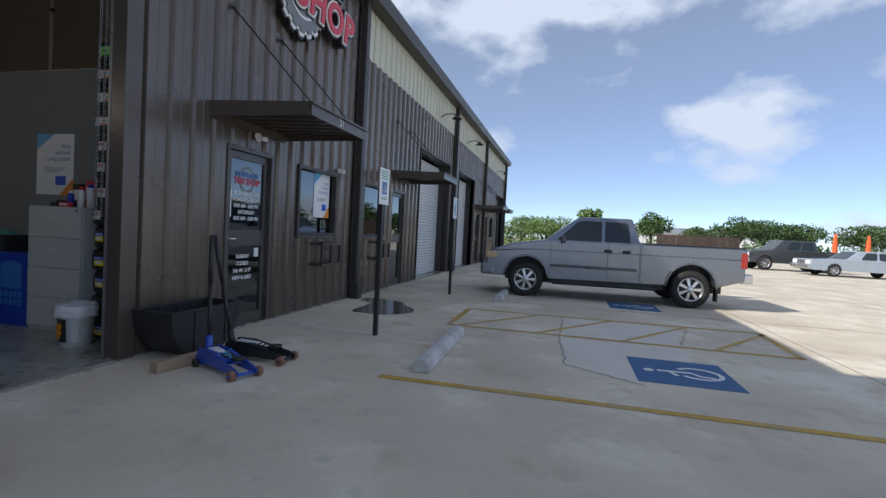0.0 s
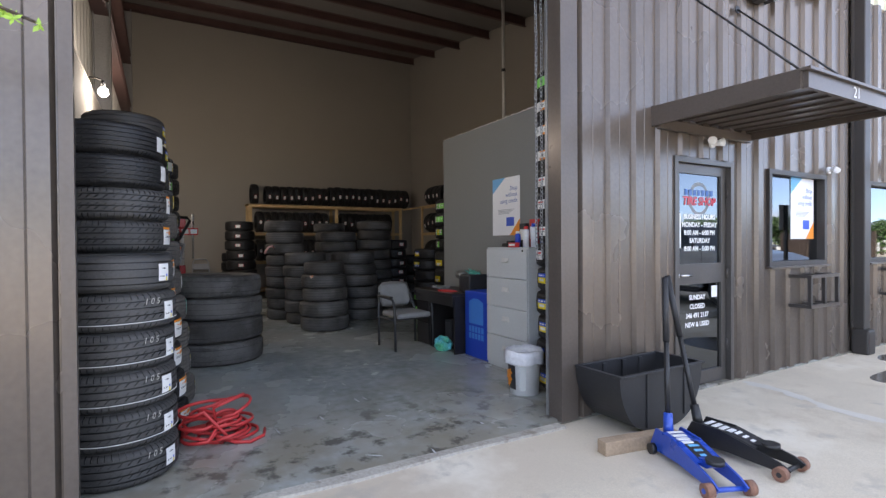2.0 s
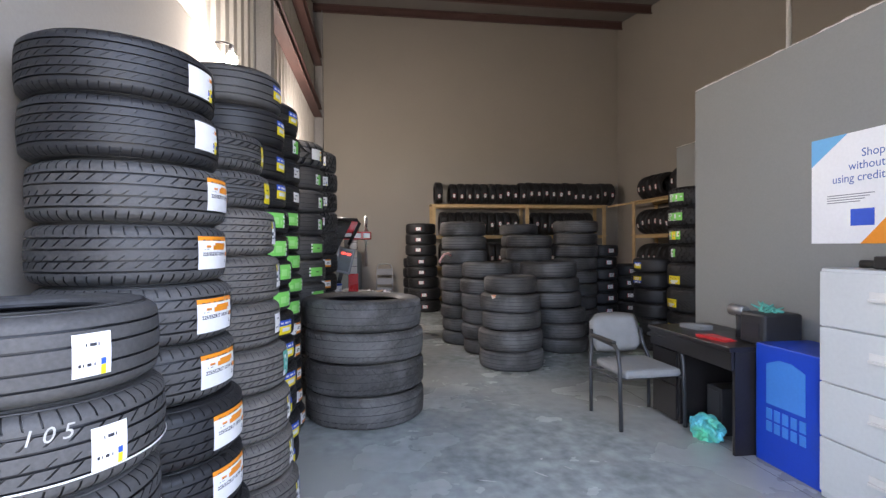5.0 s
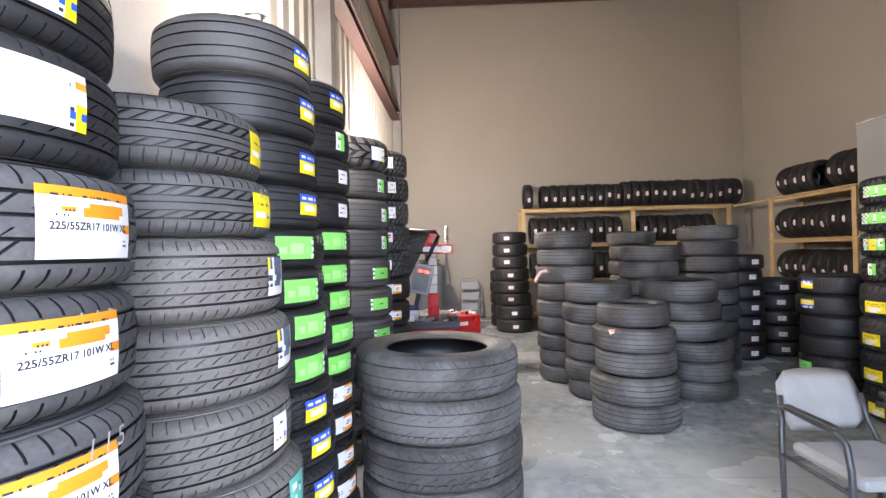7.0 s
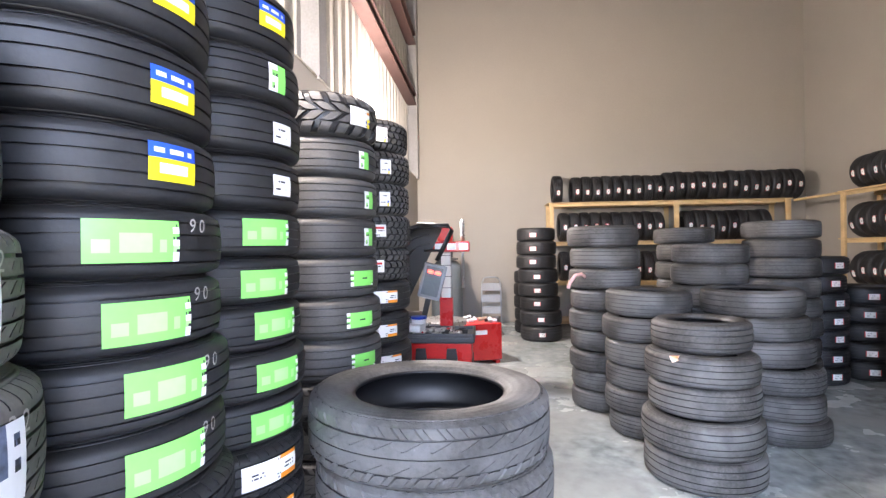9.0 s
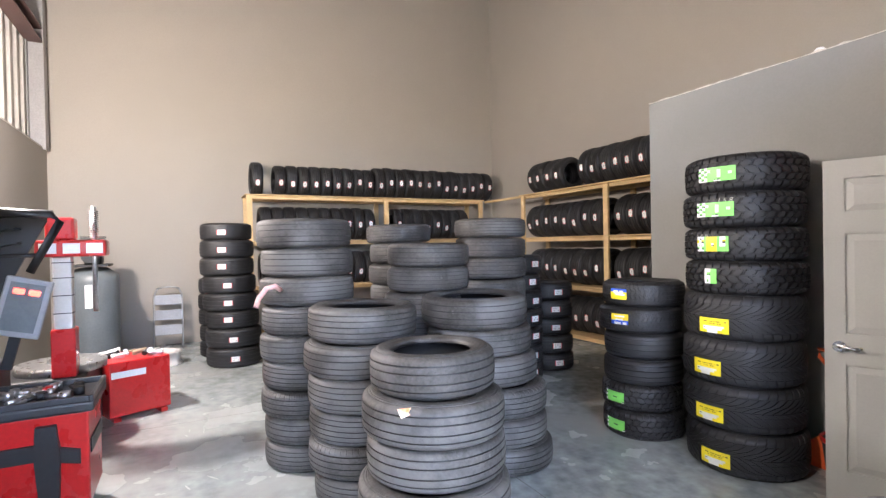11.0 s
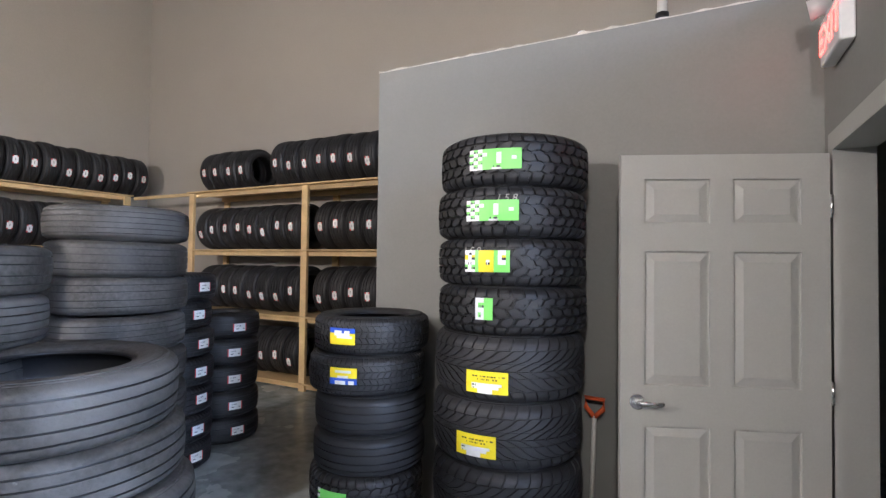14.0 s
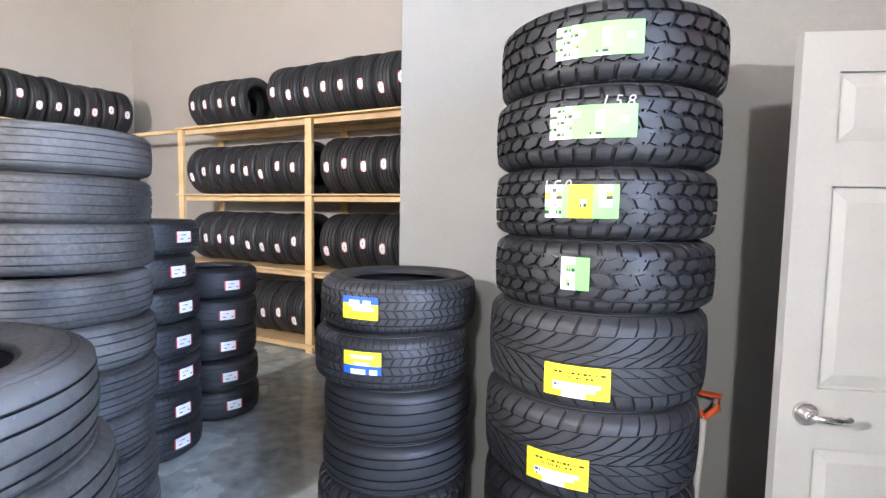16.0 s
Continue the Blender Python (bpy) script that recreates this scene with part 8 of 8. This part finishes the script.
for k, (x, y, w, h, material, label) in enumerate(((-4.22, 3.66, 0.26, 0.05, MACHINE_BLACK, "black tool lying on the filing cabinet"),)):
    bm = nb()
    cyl(bm, (-w / 2, 0, h / 2), (w / 4, 0.03, h / 2), 0.022)
    cyl(bm, (0.02, -0.02, h / 2), (w / 2, 0.05, h / 2), 0.018)
    box(bm, -0.04, -0.03, 0.0, 0.05, 0.05, h + 0.02, bev=0.01)
    thing("air_tool", label, "tool", pose(x, y, 1.311), bm=bm, material=material)
for x, y, r0, h, material, cap in ((-3.95, 3.66, 0.034, 0.22, PAIL, RED_PAPER), (-4.04, 3.62, 0.03, 0.17, BLUE_CARD, SIGN_WHITE), (-3.87, 3.70, 0.036, 0.25, PAIL, BLUE_CARD)):
    ob = thing("spray_can", "labelled spray can standing on the filing cabinet", "can", pose(x, y, 1.311), group="cans on the cabinet")
    bm = nb()
    revolve(bm, [(0.001, 0), (r0, 0), (r0, h * 0.8), (r0 * 0.6, h * 0.86), (0.001, h * 0.86)], 18)
    part("can", bm, material, ob)
    bm = nb()
    cyl(bm, (0, 0, h * 0.861), (0, 0, h), r0 * 0.7)
    part("cap", bm, cap, ob)
for x, y, w, d, h, material, label in ((-4.13, 3.78, 0.12, 0.05, 0.26, INK, "dark boxed part"), (-3.98, 3.80, 0.13, 0.05, 0.30, RED_PAPER, "red blister-packed part"), (-3.85, 3.84, 0.10, 0.06, 0.28, BLUE_CARD, "blue boxed part"), (-4.03, 3.56, 0.16, 0.05, 0.05, RED_PAPER, "small red carton")):
    bm = nb()
    box(bm, -w / 2, -d / 2, 0, w / 2, d / 2, h, bev=0.004)
    box(bm, -w * 0.4, -d / 2 - 0.001, h * 0.3, w * 0.4, -d / 2, h * 0.75, mi=1)
    thing("parts_box", label + " standing on the filing cabinet", "box", pose(x, y, 1.311, 0, 0, rr.uniform(-12, 12)), group="boxes on the cabinet", bm=bm, material=[material, SIGN_WHITE])
credit_poster("poster", Matrix.Translation((-4.70, OFF_Y1 - 0.006, 1.80)) @ pose(0, 0, 0, 90, 0, 0), 0.545, 0.70)

# lined white pail by the opening
ob = thing("waste_pail", "white plastic pail lined with a thin white bag", "pail", pose(-3.38, 3.17, 0))
bm = nb()
revolve(bm, [(0.001, 0.006), (0.128, 0.0), (0.150, 0.355), (0.157, 0.36), (0.157, 0.375), (0.146, 0.375), (0.124, 0.015), (0.001, 0.015)], 36)
part("pail", bm, PAIL, ob)
for a0, a1, material, lab in ((226, 288, INK, "dark printed label"), (304, 328, PUTTY, "pale printed label")):
    bm = nb()
    n = 8
    lo = [bm.verts.new((0.1345 * math.cos(radians(a0 + (a1 - a0) * k / n)), 0.1345 * math.sin(radians(a0 + (a1 - a0) * k / n)), 0.05)) for k in range(n + 1)]
    hi = [bm.verts.new((0.1485 * math.cos(radians(a0 + (a1 - a0) * k / n)), 0.1485 * math.sin(radians(a0 + (a1 - a0) * k / n)), 0.265)) for k in range(n + 1)]
    for k in range(n):
        bm.faces.new((lo[k], lo[k + 1], hi[k + 1], hi[k]))
    lb = part("label", bm, material, ob, lab)
    bm = nb()
    for k, (u, z, s) in enumerate(((0.35, 0.17, 0.045), (0.55, 0.14, 0.035), (0.6, 0.2, 0.03), (0.4, 0.1, 0.03))):
        a = radians(a0 + (a1 - a0) * u)
        rr0 = 0.140 + 0.05 * (z - 0.05) * 1.3
        c = Vector((rr0 * math.cos(a), rr0 * math.sin(a), z))
        t = Vector((-math.sin(a), math.cos(a), 0))
        pts = [bm.verts.new(c + t * s * math.cos(q) * (1 + 0.3 * math.cos(5 * q)) + Vector((0, 0, s * math.sin(q) * (1 + 0.3 * math.cos(5 * q))))) for q in (2 * math.pi * i / 20 for i in range(20))]
        bm.faces.new(pts)
    if material == INK:
        part("print_splash", bm, ORANGE_PAPER, lb)
bm = nb()
n = 48
rings = []
for j, (r0, z) in enumerate(((0.125, 0.20), (0.143, 0.34), (0.160, 0.40), (0.176, 0.385), (0.180, 0.34), (0.176, 0.28))):
    rings.append([bm.verts.new(((r0 + 0.008 * j * noise.noise(Vector((math.cos(a) * 3, math.sin(a) * 3, j * 0.4)))) * math.cos(a), (r0 + 0.008 * j * noise.noise(Vector((math.cos(a) * 3, math.sin(a) * 3, j * 0.4)))) * math.sin(a), z + 0.018 * j / 3 * noise.noise(Vector((math.cos(a) * 2.5, math.sin(a) * 2.5, 7))))) for a in (2 * math.pi * k / n for k in range(n))])
for a, b in zip(rings, rings[1:]):
    for k in range(n):
        bm.faces.new((a[k], a[(k + 1) % n], b[(k + 1) % n], b[k])).smooth = True
part("liner_bag", bm, BAG_WHITE, ob, "thin white bag folded over the rim")

# red air hose
bm = nb()
rr = random.Random(21)
pts = []
turns = 11
for k in range(turns * 22):
    a = 2 * math.pi * k / 22
    j = k // 22
    w = noise.noise(Vector((k * 0.021, 3.1, 0)))
    rad = 0.20 + 0.09 * math.sin(j * 2.1 + 0.5) + 0.07 * w
    cx, cy = 0.07 * math.sin(j * 1.7), 0.08 * math.cos(j * 2.3)
    z = 0.014 + 0.026 * (j % 8) + 0.05 * max(0.0, math.sin(a + j)) * (j % 4) / 1.6
    pts.append((cx + rad * math.cos(a) * (0.9 + 0.2 * math.sin(j)), cy + rad * math.sin(a) * 1.1, z))
pts += [(0.28, 0.10, 0.014), (0.34, 0.22, 0.014), (0.24, 0.36, 0.014), (0.06, 0.40, 0.014)]
tube(bm, pts, 0.0125, seg=8)
thing("air_hose", "tangled coil of red rubber air hose on the floor", "hose", pose(-3.66, 0.66, 0) @ Matrix.Diagonal((0.74, 0.74, 1.0, 1)), bm=bm, material=HOSE_RED)

# ---- work corner ----
# wheel balancer with its raised black hood
ob = thing("wheel_balancer", "black wheel balancer with a raised hollow hood", "balancer", pose(-9.75, 0.36, 0))
bm = nb()
box(bm, -0.25, -0.50, 0.0, 0.25, 0.02, 0.86, bev=0.03)
part("cabinet", bm, MACHINE_BLACK, ob)
HOOD_Y, HOOD_Z, HOOD_R = 0.10, 1.37, 0.50
def hood_arc(r, a0, a1, n=22):
    return [(HOOD_Y + r * math.cos(radians(a0 + (a1 - a0) * k / n)), HOOD_Z + r * math.sin(radians(a0 + (a1 - a0) * k / n))) for k in range(n + 1)]
bm = nb()
plate(bm, hood_arc(HOOD_R, 72, 236) + list(reversed(hood_arc(HOOD_R - 0.03, 72, 236))), -0.22, 0.16, axis="x")
hood = part("hood", bm, MACHINE_BLACK, ob, "curved black plastic wheel hood")
bm = nb()
plate(bm, hood_arc(HOOD_R - 0.03, 72, 236), -0.25, -0.222, axis="x")
part("back_plate", bm, MACHINE_BLACK, hood)
for k, (r0, depth) in enumerate(((HOOD_R - 0.12, -0.06), (HOOD_R - 0.22, -0.13))):
    bm = nb()
    plate(bm, hood_arc(r0 + 0.012, 90, 226) + list(reversed(hood_arc(r0, 90, 226))), -0.221, depth, axis="x")
    part("moulded_step", bm, MACHINE_BLACK, hood)
for k in range(7):
    a = radians(176 + 9 * k)
    bm = nb()
    c = Vector((0.163, HOOD_Y + (HOOD_R - 0.05) * math.cos(a), HOOD_Z + (HOOD_R - 0.05) * math.sin(a)))
    t, n = Vector((0, -math.sin(a), math.cos(a))) * 0.028, Vector((0, math.cos(a), math.sin(a))) * 0.035
    bm.faces.new([bm.verts.new(c + p) for p in (-t - n, t - n, t + n, -t + n)])
    part("scale_mark", bm, MACHINE_GREY, hood, "grey printed scale field")
bm = nb()
tube(bm, [(0.14, HOOD_Y - 0.10, HOOD_Z + 0.49), (0.16, HOOD_Y + 0.25, HOOD_Z + 0.47), (0.16, HOOD_Y + 0.29, HOOD_Z + 0.42), (0.13, HOOD_Y + 0.12, HOOD_Z + 0.09)], 0.026, seg=8)
tube(bm, [(0.14, HOOD_Y - 0.02, HOOD_Z + 0.20), (0.14, HOOD_Y + 0.17, HOOD_Z + 0.20)], 0.014, seg=8)
part("hood_arm", bm, MACHINE_BLACK, ob, "bent black hood arm")
bm = nb()
cyl(bm, (0.25, -0.15, 0.80), (0.42, -0.15, 0.80), 0.03)
cyl(bm, (0.25, -0.15, 0.80), (0.29, -0.15, 0.80), 0.10)
part("shaft", bm, TOOL_STEEL, ob)
turn = Matrix.Translation((0.02, HOOD_Y + 0.05, 1.22)) @ Matrix.Rotation(radians(-14), 4, "X")
bm = nb()
box(bm, -0.04, -0.13, -0.20, 0.0, 0.13, 0.20, bev=0.012)
panel = part("control_panel", bm, MACHINE_GREY, ob, "grey framed control panel", turn)
bm = nb()
box(bm, 0.001, -0.095, -0.16, 0.006, 0.095, 0.165)
part("panel_face", bm, TANK_GREY, panel)
bm = nb()
for y in (-0.07, 0.015):
    box(bm, 0.007, y, 0.09, 0.010, y + 0.06, 0.125)
part("display", bm, DISPLAY_GLOW, panel, "red lit digits")
bm = nb()
box(bm, -0.05, -0.03, -0.42, -0.02, 0.03, -0.18)
part("panel_stalk", bm, MACHINE_BLACK, panel)
bm = nb()
cyl(bm, (0, 0, 0), (0, 0, 1.97), 0.055, seg=20)
thing("film_roll", "tall white roll standing behind the wheel balancer", "roll", pose(-10.12, 0.0, 0.0), bm=bm, material=PVC)

# tool cart
CART = (-9.20, 0.63)
ob = thing("tool_cart", "red and black rolling tool cart heaped with tools", "tool cart", pose(*CART, 0))
bm = nb()
box(bm, -0.24, -0.34, 0.12, 0.22, 0.34, 0.67, bev=0.012)
part("body", bm, RED_JACK, ob)
bm = nb()
box(bm, -0.27, -0.37, 0.67, 0.25, 0.37, 0.73, bev=0.015)
for x0, y0, x1, y1 in ((-0.27, -0.37, 0.25, -0.345), (-0.27, 0.345, 0.25, 0.37), (-0.27, -0.345, -0.245, 0.345), (0.225, -0.345, 0.25, 0.345)):
    box(bm, x0, y0, 0.728, x1, y1, 0.765, bev=0.006)
part("tray", bm, CHAIR_FRAME, ob, "dark grey tray top")
for y in (-0.20, 0.10):
    bm = nb()
    plate(bm, [(y, 0.62), (y + 0.09, 0.62), (y + 0.11, 0.46), (y + 0.10, 0.20), (y + 0.01, 0.20), (y - 0.01, 0.46)], 0.222, 0.262, axis="x")
    part("latch", bm, BLACK_PLASTIC, ob, "black moulded latch strap")
bm = nb()
plate(bm, [(-0.30, 0.46), (-0.10, 0.52), (0.10, 0.52), (0.30, 0.46), (0.30, 0.38), (0.10, 0.43), (-0.10, 0.43), (-0.30, 0.38)], 0.2225, 0.245, axis="x")
part("carry_bar", bm, BLACK_PLASTIC, ob, "black bowed carry bar")
bm = nb()
box(bm, -0.20, 0.341, 0.42, 0.20, 0.349, 0.50)
part("side_strip", bm, MACHINE_BLACK, ob)
for x in (-0.19, 0.17):
    for y in (-0.28, 0.28):
        bm = nb()
        cyl(bm, (x, y - 0.02, 0.06), (x, y + 0.02, 0.06), 0.06)
        part("caster", bm, BLACK_PLASTIC, ob)
rr = random.Random(31)
for k in range(16):
    bm = nb()
    x, y, a, L = rr.uniform(-0.16, 0.12), rr.uniform(-0.22, 0.24), rr.uniform(0, 3.14), rr.uniform(0.08, 0.22)
    d = Vector((math.cos(a), math.sin(a), 0)) * L / 2
    cyl(bm, -d + Vector((0, 0, 0.02)), d + Vector((0, 0, 0.02)), rr.uniform(0.008, 0.018), seg=8)
    cyl(bm, d + Vector((0, 0, 0.0)), d + Vector((0, 0, 0.045)), rr.uniform(0.015, 0.03), seg=10)
    thing("hand_tool", "steel hand tool lying on the tool cart", "tool", pose(CART[0] + x, CART[1] + y, 0.731), group="tools on the cart", bm=bm, material=rr.choice([TOOL_STEEL, MACHINE_BLACK, TOOL_STEEL, RED_JACK]))
ob = thing("product_tub", "white and blue tub of paste on the tool cart", "tub", pose(CART[0] + 0.02, CART[1] - 0.20, 0.731))
bm = nb()
cyl(bm, (0, 0, 0), (0, 0, 0.15), 0.065, 0.075, seg=24)
part("tub", bm, PAIL, ob)
bm = nb()
cyl(bm, (0, 0, 0.151), (0, 0, 0.175), 0.08, seg=24)
part("lid", bm, BLUE_CARD, ob)
bm = nb()
box(bm, -0.11, -0.07, 0, 0.11, 0.07, 0.07, bev=0.01)
thing("parts_tray", "white cardboard tray on the tool cart", "box", pose(CART[0] + 0.10, CART[1] - 0.26, 0.766, 0, 0, 80), bm=bm, material=SIGN_WHITE)

# tire changer
ob = thing("tire_changer", "red tire changer with a chromed column", "tire changer", pose(-10.75, 0.52, 0))
bm = nb()
box(bm, -0.40, -0.38, 0.03, 0.46, 0.24, 0.60, bev=0.02)
part("cabinet", bm, MACHINE_BLACK, ob)
bm = nb()
cyl(bm, (0.05, 0.02, 0.60), (0.05, 0.02, 0.66), 0.32, seg=36)
cyl(bm, (0.05, 0.02, 0.66), (0.05, 0.02, 0.70), 0.10, seg=24)
part("turntable", bm, TOOL_STEEL, ob)
bm = nb()
box(bm, 0.28, 0.02, 0.60, 0.44, 0.18, 0.98, bev=0.01)
part("column_foot", bm, RED_JACK, ob)
bm = nb()
box(bm, 0.30, 0.04, 0.98, 0.42, 0.16, 1.55, bev=0.01)
column = part("column", bm, PVC, ob, "white-wrapped column")
for z in (1.10, 1.24, 1.38, 1.50):
    bm = nb()
    box(bm, 0.297, 0.037, z, 0.423, 0.163, z + 0.007)
    part("column_line", bm, INK, column)
bm = nb()
box(bm, 0.25, -0.06, 1.55, 0.47, 0.40, 1.68, bev=0.015)
box(bm, 0.28, 0.0, 1.68, 0.44, 0.19, 1.86, bev=0.02)
arm = part("arm", bm, RED_JACK, ob)
for y in (-0.03, 0.12, 0.27):
    bm = nb()
    box(bm, 0.471, y, 1.575, 0.478, y + 0.11, 1.655)
    part("label", bm, SIGN_WHITE, arm)
bm = nb()
cyl(bm, (0.36, 0.31, 1.95), (0.36, 0.31, 1.10), 0.018)
for k in range(14):
    cyl(bm, (0.36, 0.31, 1.70 + 0.016 * k), (0.36, 0.31, 1.708 + 0.016 * k), 0.032, seg=12)
part("spindle", bm, TOOL_STEEL, ob)

# low red press cabinet with parts on top
ob = thing("steel_toolbox", "low bright red steel box with parts heaped on top", "toolbox", pose(-11.28, 0.98, 0, 0, 0, 22))
bm = nb()
box(bm, -0.28, -0.26, 0.04, 0.26, 0.27, 0.55, bev=0.012)
part("body", bm, RED_JACK, ob)
bm = nb()
box(bm, 0.261, -0.24, 0.40, 0.264, 0.05, 0.46)
part("name_strip", bm, SIGN_WHITE, ob)
for y in (-0.2, 0.2):
    bm = nb()
    box(bm, -0.25, y - 0.03, 0, 0.28, y + 0.03, 0.039)
    part("runner", bm, RED_JACK, ob)
for k in range(14):
    bm = nb()
    x, y = rr.uniform(-0.22, 0.2), rr.uniform(-0.22, 0.22)
    if k % 3 == 0:
        revolve(bm, [(0.025, 0.0), (0.06, 0.0), (0.06, 0.035), (0.025, 0.035)], 16, closed=True)
    else:
        a = rr.uniform(0, 3.1)
        d = Vector((math.cos(a), math.sin(a), 0.2)) * rr.uniform(0.06, 0.13)
        cyl(bm, Vector((0, 0, 0.035)) - d * 0.3, Vector((0, 0, 0.035)) + d, rr.uniform(0.01, 0.03), seg=10)
    c, s = math.cos(radians(22)), math.sin(radians(22))
    thing("loose_part", "loose metal part lying on the red box", "part", pose(-11.28 + c * x - s * y, 0.98 + s * x + c * y, 0.551), group="parts on the red box", bm=bm, material=rr.choice([TOOL_STEEL, MACHINE_BLACK, PAIL, TIMBER]))

# compressor
ob = thing("air_compressor", "upright grey air compressor tank with a pump on top", "compressor", pose(-13.55, 0.38, 0))
bm = nb()
revolve(bm, [(0.001, 0.10), (0.18, 0.12), (0.29, 0.22), (0.30, 0.30), (0.30, 1.18), (0.29, 1.26), (0.18, 1.36), (0.001, 1.38)], 36)
part("tank", bm, TANK_GREY, ob)
for k in range(3):
    a = 2 * math.pi * k / 3
    bm = nb()
    box(bm, 0.22 * math.cos(a) - 0.03, 0.22 * math.sin(a) - 0.03, 0, 0.22 * math.cos(a) + 0.03, 0.22 * math.sin(a) + 0.03, 0.22)
    part("foot", bm, TANK_GREY, ob)
bm = nb()
box(bm, -0.28, -0.2, 1.38, 0.28, 0.2, 1.41)
box(bm, -0.22, -0.1, 1.41, 0.0, 0.1, 1.62, bev=0.02)
for k in range(7):
    box(bm, -0.25, -0.13, 1.62 + 0.025 * k, 0.03, 0.13, 1.632 + 0.025 * k)
cyl(bm, (0.08, 0.0, 1.52), (0.27, 0.0, 1.52), 0.09)
part("pump", bm, MACHINE_BLACK, ob)
bm = nb()
box(bm, 0.29, -0.05, 0.85, 0.306, 0.03, 1.15)
part("label", bm, SIGN_WHITE, ob)
# step ladder folded against the wall
ob = thing("step_ladder", "folded grey three-step ladder leaning on the wall", "ladder", pose(-14.55, 1.22, 0, 0, -9, 0))
for y in (-0.2, 0.2):
    bm = nb()
    tube(bm, [(0.06, y, 0.0), (0.02, y, 0.85)] + [(0.0, y * (1 - 0.06 * k), 0.85 + 0.03 * k) for k in range(1, 5)], 0.014)
    part("rail", bm, GALV, ob)
bm = nb()
tube(bm, [(0.0, 0.152, 0.965), (0.0, 0.08, 0.99), (0.0, -0.08, 0.99), (0.0, -0.152, 0.965)], 0.014)
part("top_rail", bm, GALV, ob)
for z in (0.22, 0.46, 0.70):
    bm = nb()
    box(bm, 0.02, -0.19, z, 0.06, 0.19, z + 0.16, bev=0.006)
    part("step", bm, MACHINE_GREY, ob)
bm = nb()
revolve(bm, [(0.16, 0.0), (0.22, 0.0), (0.22, 0.02), (0.19, 0.04), (0.19, 0.15), (0.22, 0.17), (0.22, 0.19), (0.16, 0.19), (0.15, 0.10)], 36, closed=True)
thing("bare_wheel", "bare pale steel wheel rim on the floor", "wheel rim", pose(-13.35, 1.20, 0), bm=bm, material=PVC)
# rags tied to used tires
bm = nb()
tube(bm, [(0, 0, 0), (0.03, -0.04, 0.03), (0.06, -0.10, 0.02), (0.05, -0.15, -0.05), (0.07, -0.17, -0.10)], 0.018, seg=6)
thing("tape_tail", "pink and white tape hanging from a used tire", "tape", pose(-9.02, 2.06, 1.30), bm=bm, material=RAG)
bm = nb()
plate(bm, [(0.0, 0.0), (0.065, 0.010), (0.052, -0.012), (0.060, -0.022), (0.018, -0.042)], 0.0, 0.003, axis="y")
thing("torn_tag", "torn orange tag between two used tires", "tag", pose(-7.52, 2.30, 0.87, 0, 0, 50), bm=bm, material=mat("torn_orange_tag", (0.72, 0.20, 0.04), 0.6, var=0.2, scale=30, stain=(0.75, 0.70, 0.62), stain_at=0.5))

# saw cuts and scuffs in the shop floor
bm = nb()
box(bm, -14.9, 3.445, -0.003, FX - 0.1, 3.449, 0.0006)
box(bm, -10.62, LEFT, -0.003, -10.616, RIGHT, 0.0007)
box(bm, -6.6, LEFT, -0.003, -6.597, RIGHT, 0.0005)
structure("floor_joint", bm, JOINT, "fine saw-cut joints in the shop floor", "joint")
bm = nb()
rr = random.Random(55)
for cx, cy, w, n in ((-6.75, 2.05, 0.22, 16), (-6.6, 1.8, 0.12, 8), (-7.2, 1.65, 0.10, 6), (-4.6, 1.6, 0.4, 14), (-10.3, 1.6, 0.2, 8), (-3.6, 1.7, 0.5, 14), (-9.4, 1.5, 0.15, 6)):
    for _ in range(n):
        x, y, a, L, t = cx + rr.gauss(0, w), cy + rr.gauss(0, w * 0.6), rr.gauss(0.4, 0.5), rr.uniform(0.02, 0.14), rr.uniform(0.004, 0.018)
        c, s = math.cos(a), math.sin(a)
        pts = [(x + c * u * L - s * v * t, y + s * u * L + c * v * t) for u, v in ((-0.1, -0.5), (0.3, -0.4), (0.5, 0.1), (0.25, 0.5), (-0.2, 0.4), (-0.5, 0))]
        bm.faces.new([bm.verts.new((px, py, 0.0016)) for px, py in pts])
bmesh.ops.recalc_face_normals(bm, faces=bm.faces)
for f in bm.faces:
    if f.normal.z < 0:
        f.normal_flip()
tagged(new("floor_scuffs", mesh_of("floor_scuffs", bm, SCUFF, fix=False)), "pale scrape marks on the shop floor", "scuff", kind="structure")
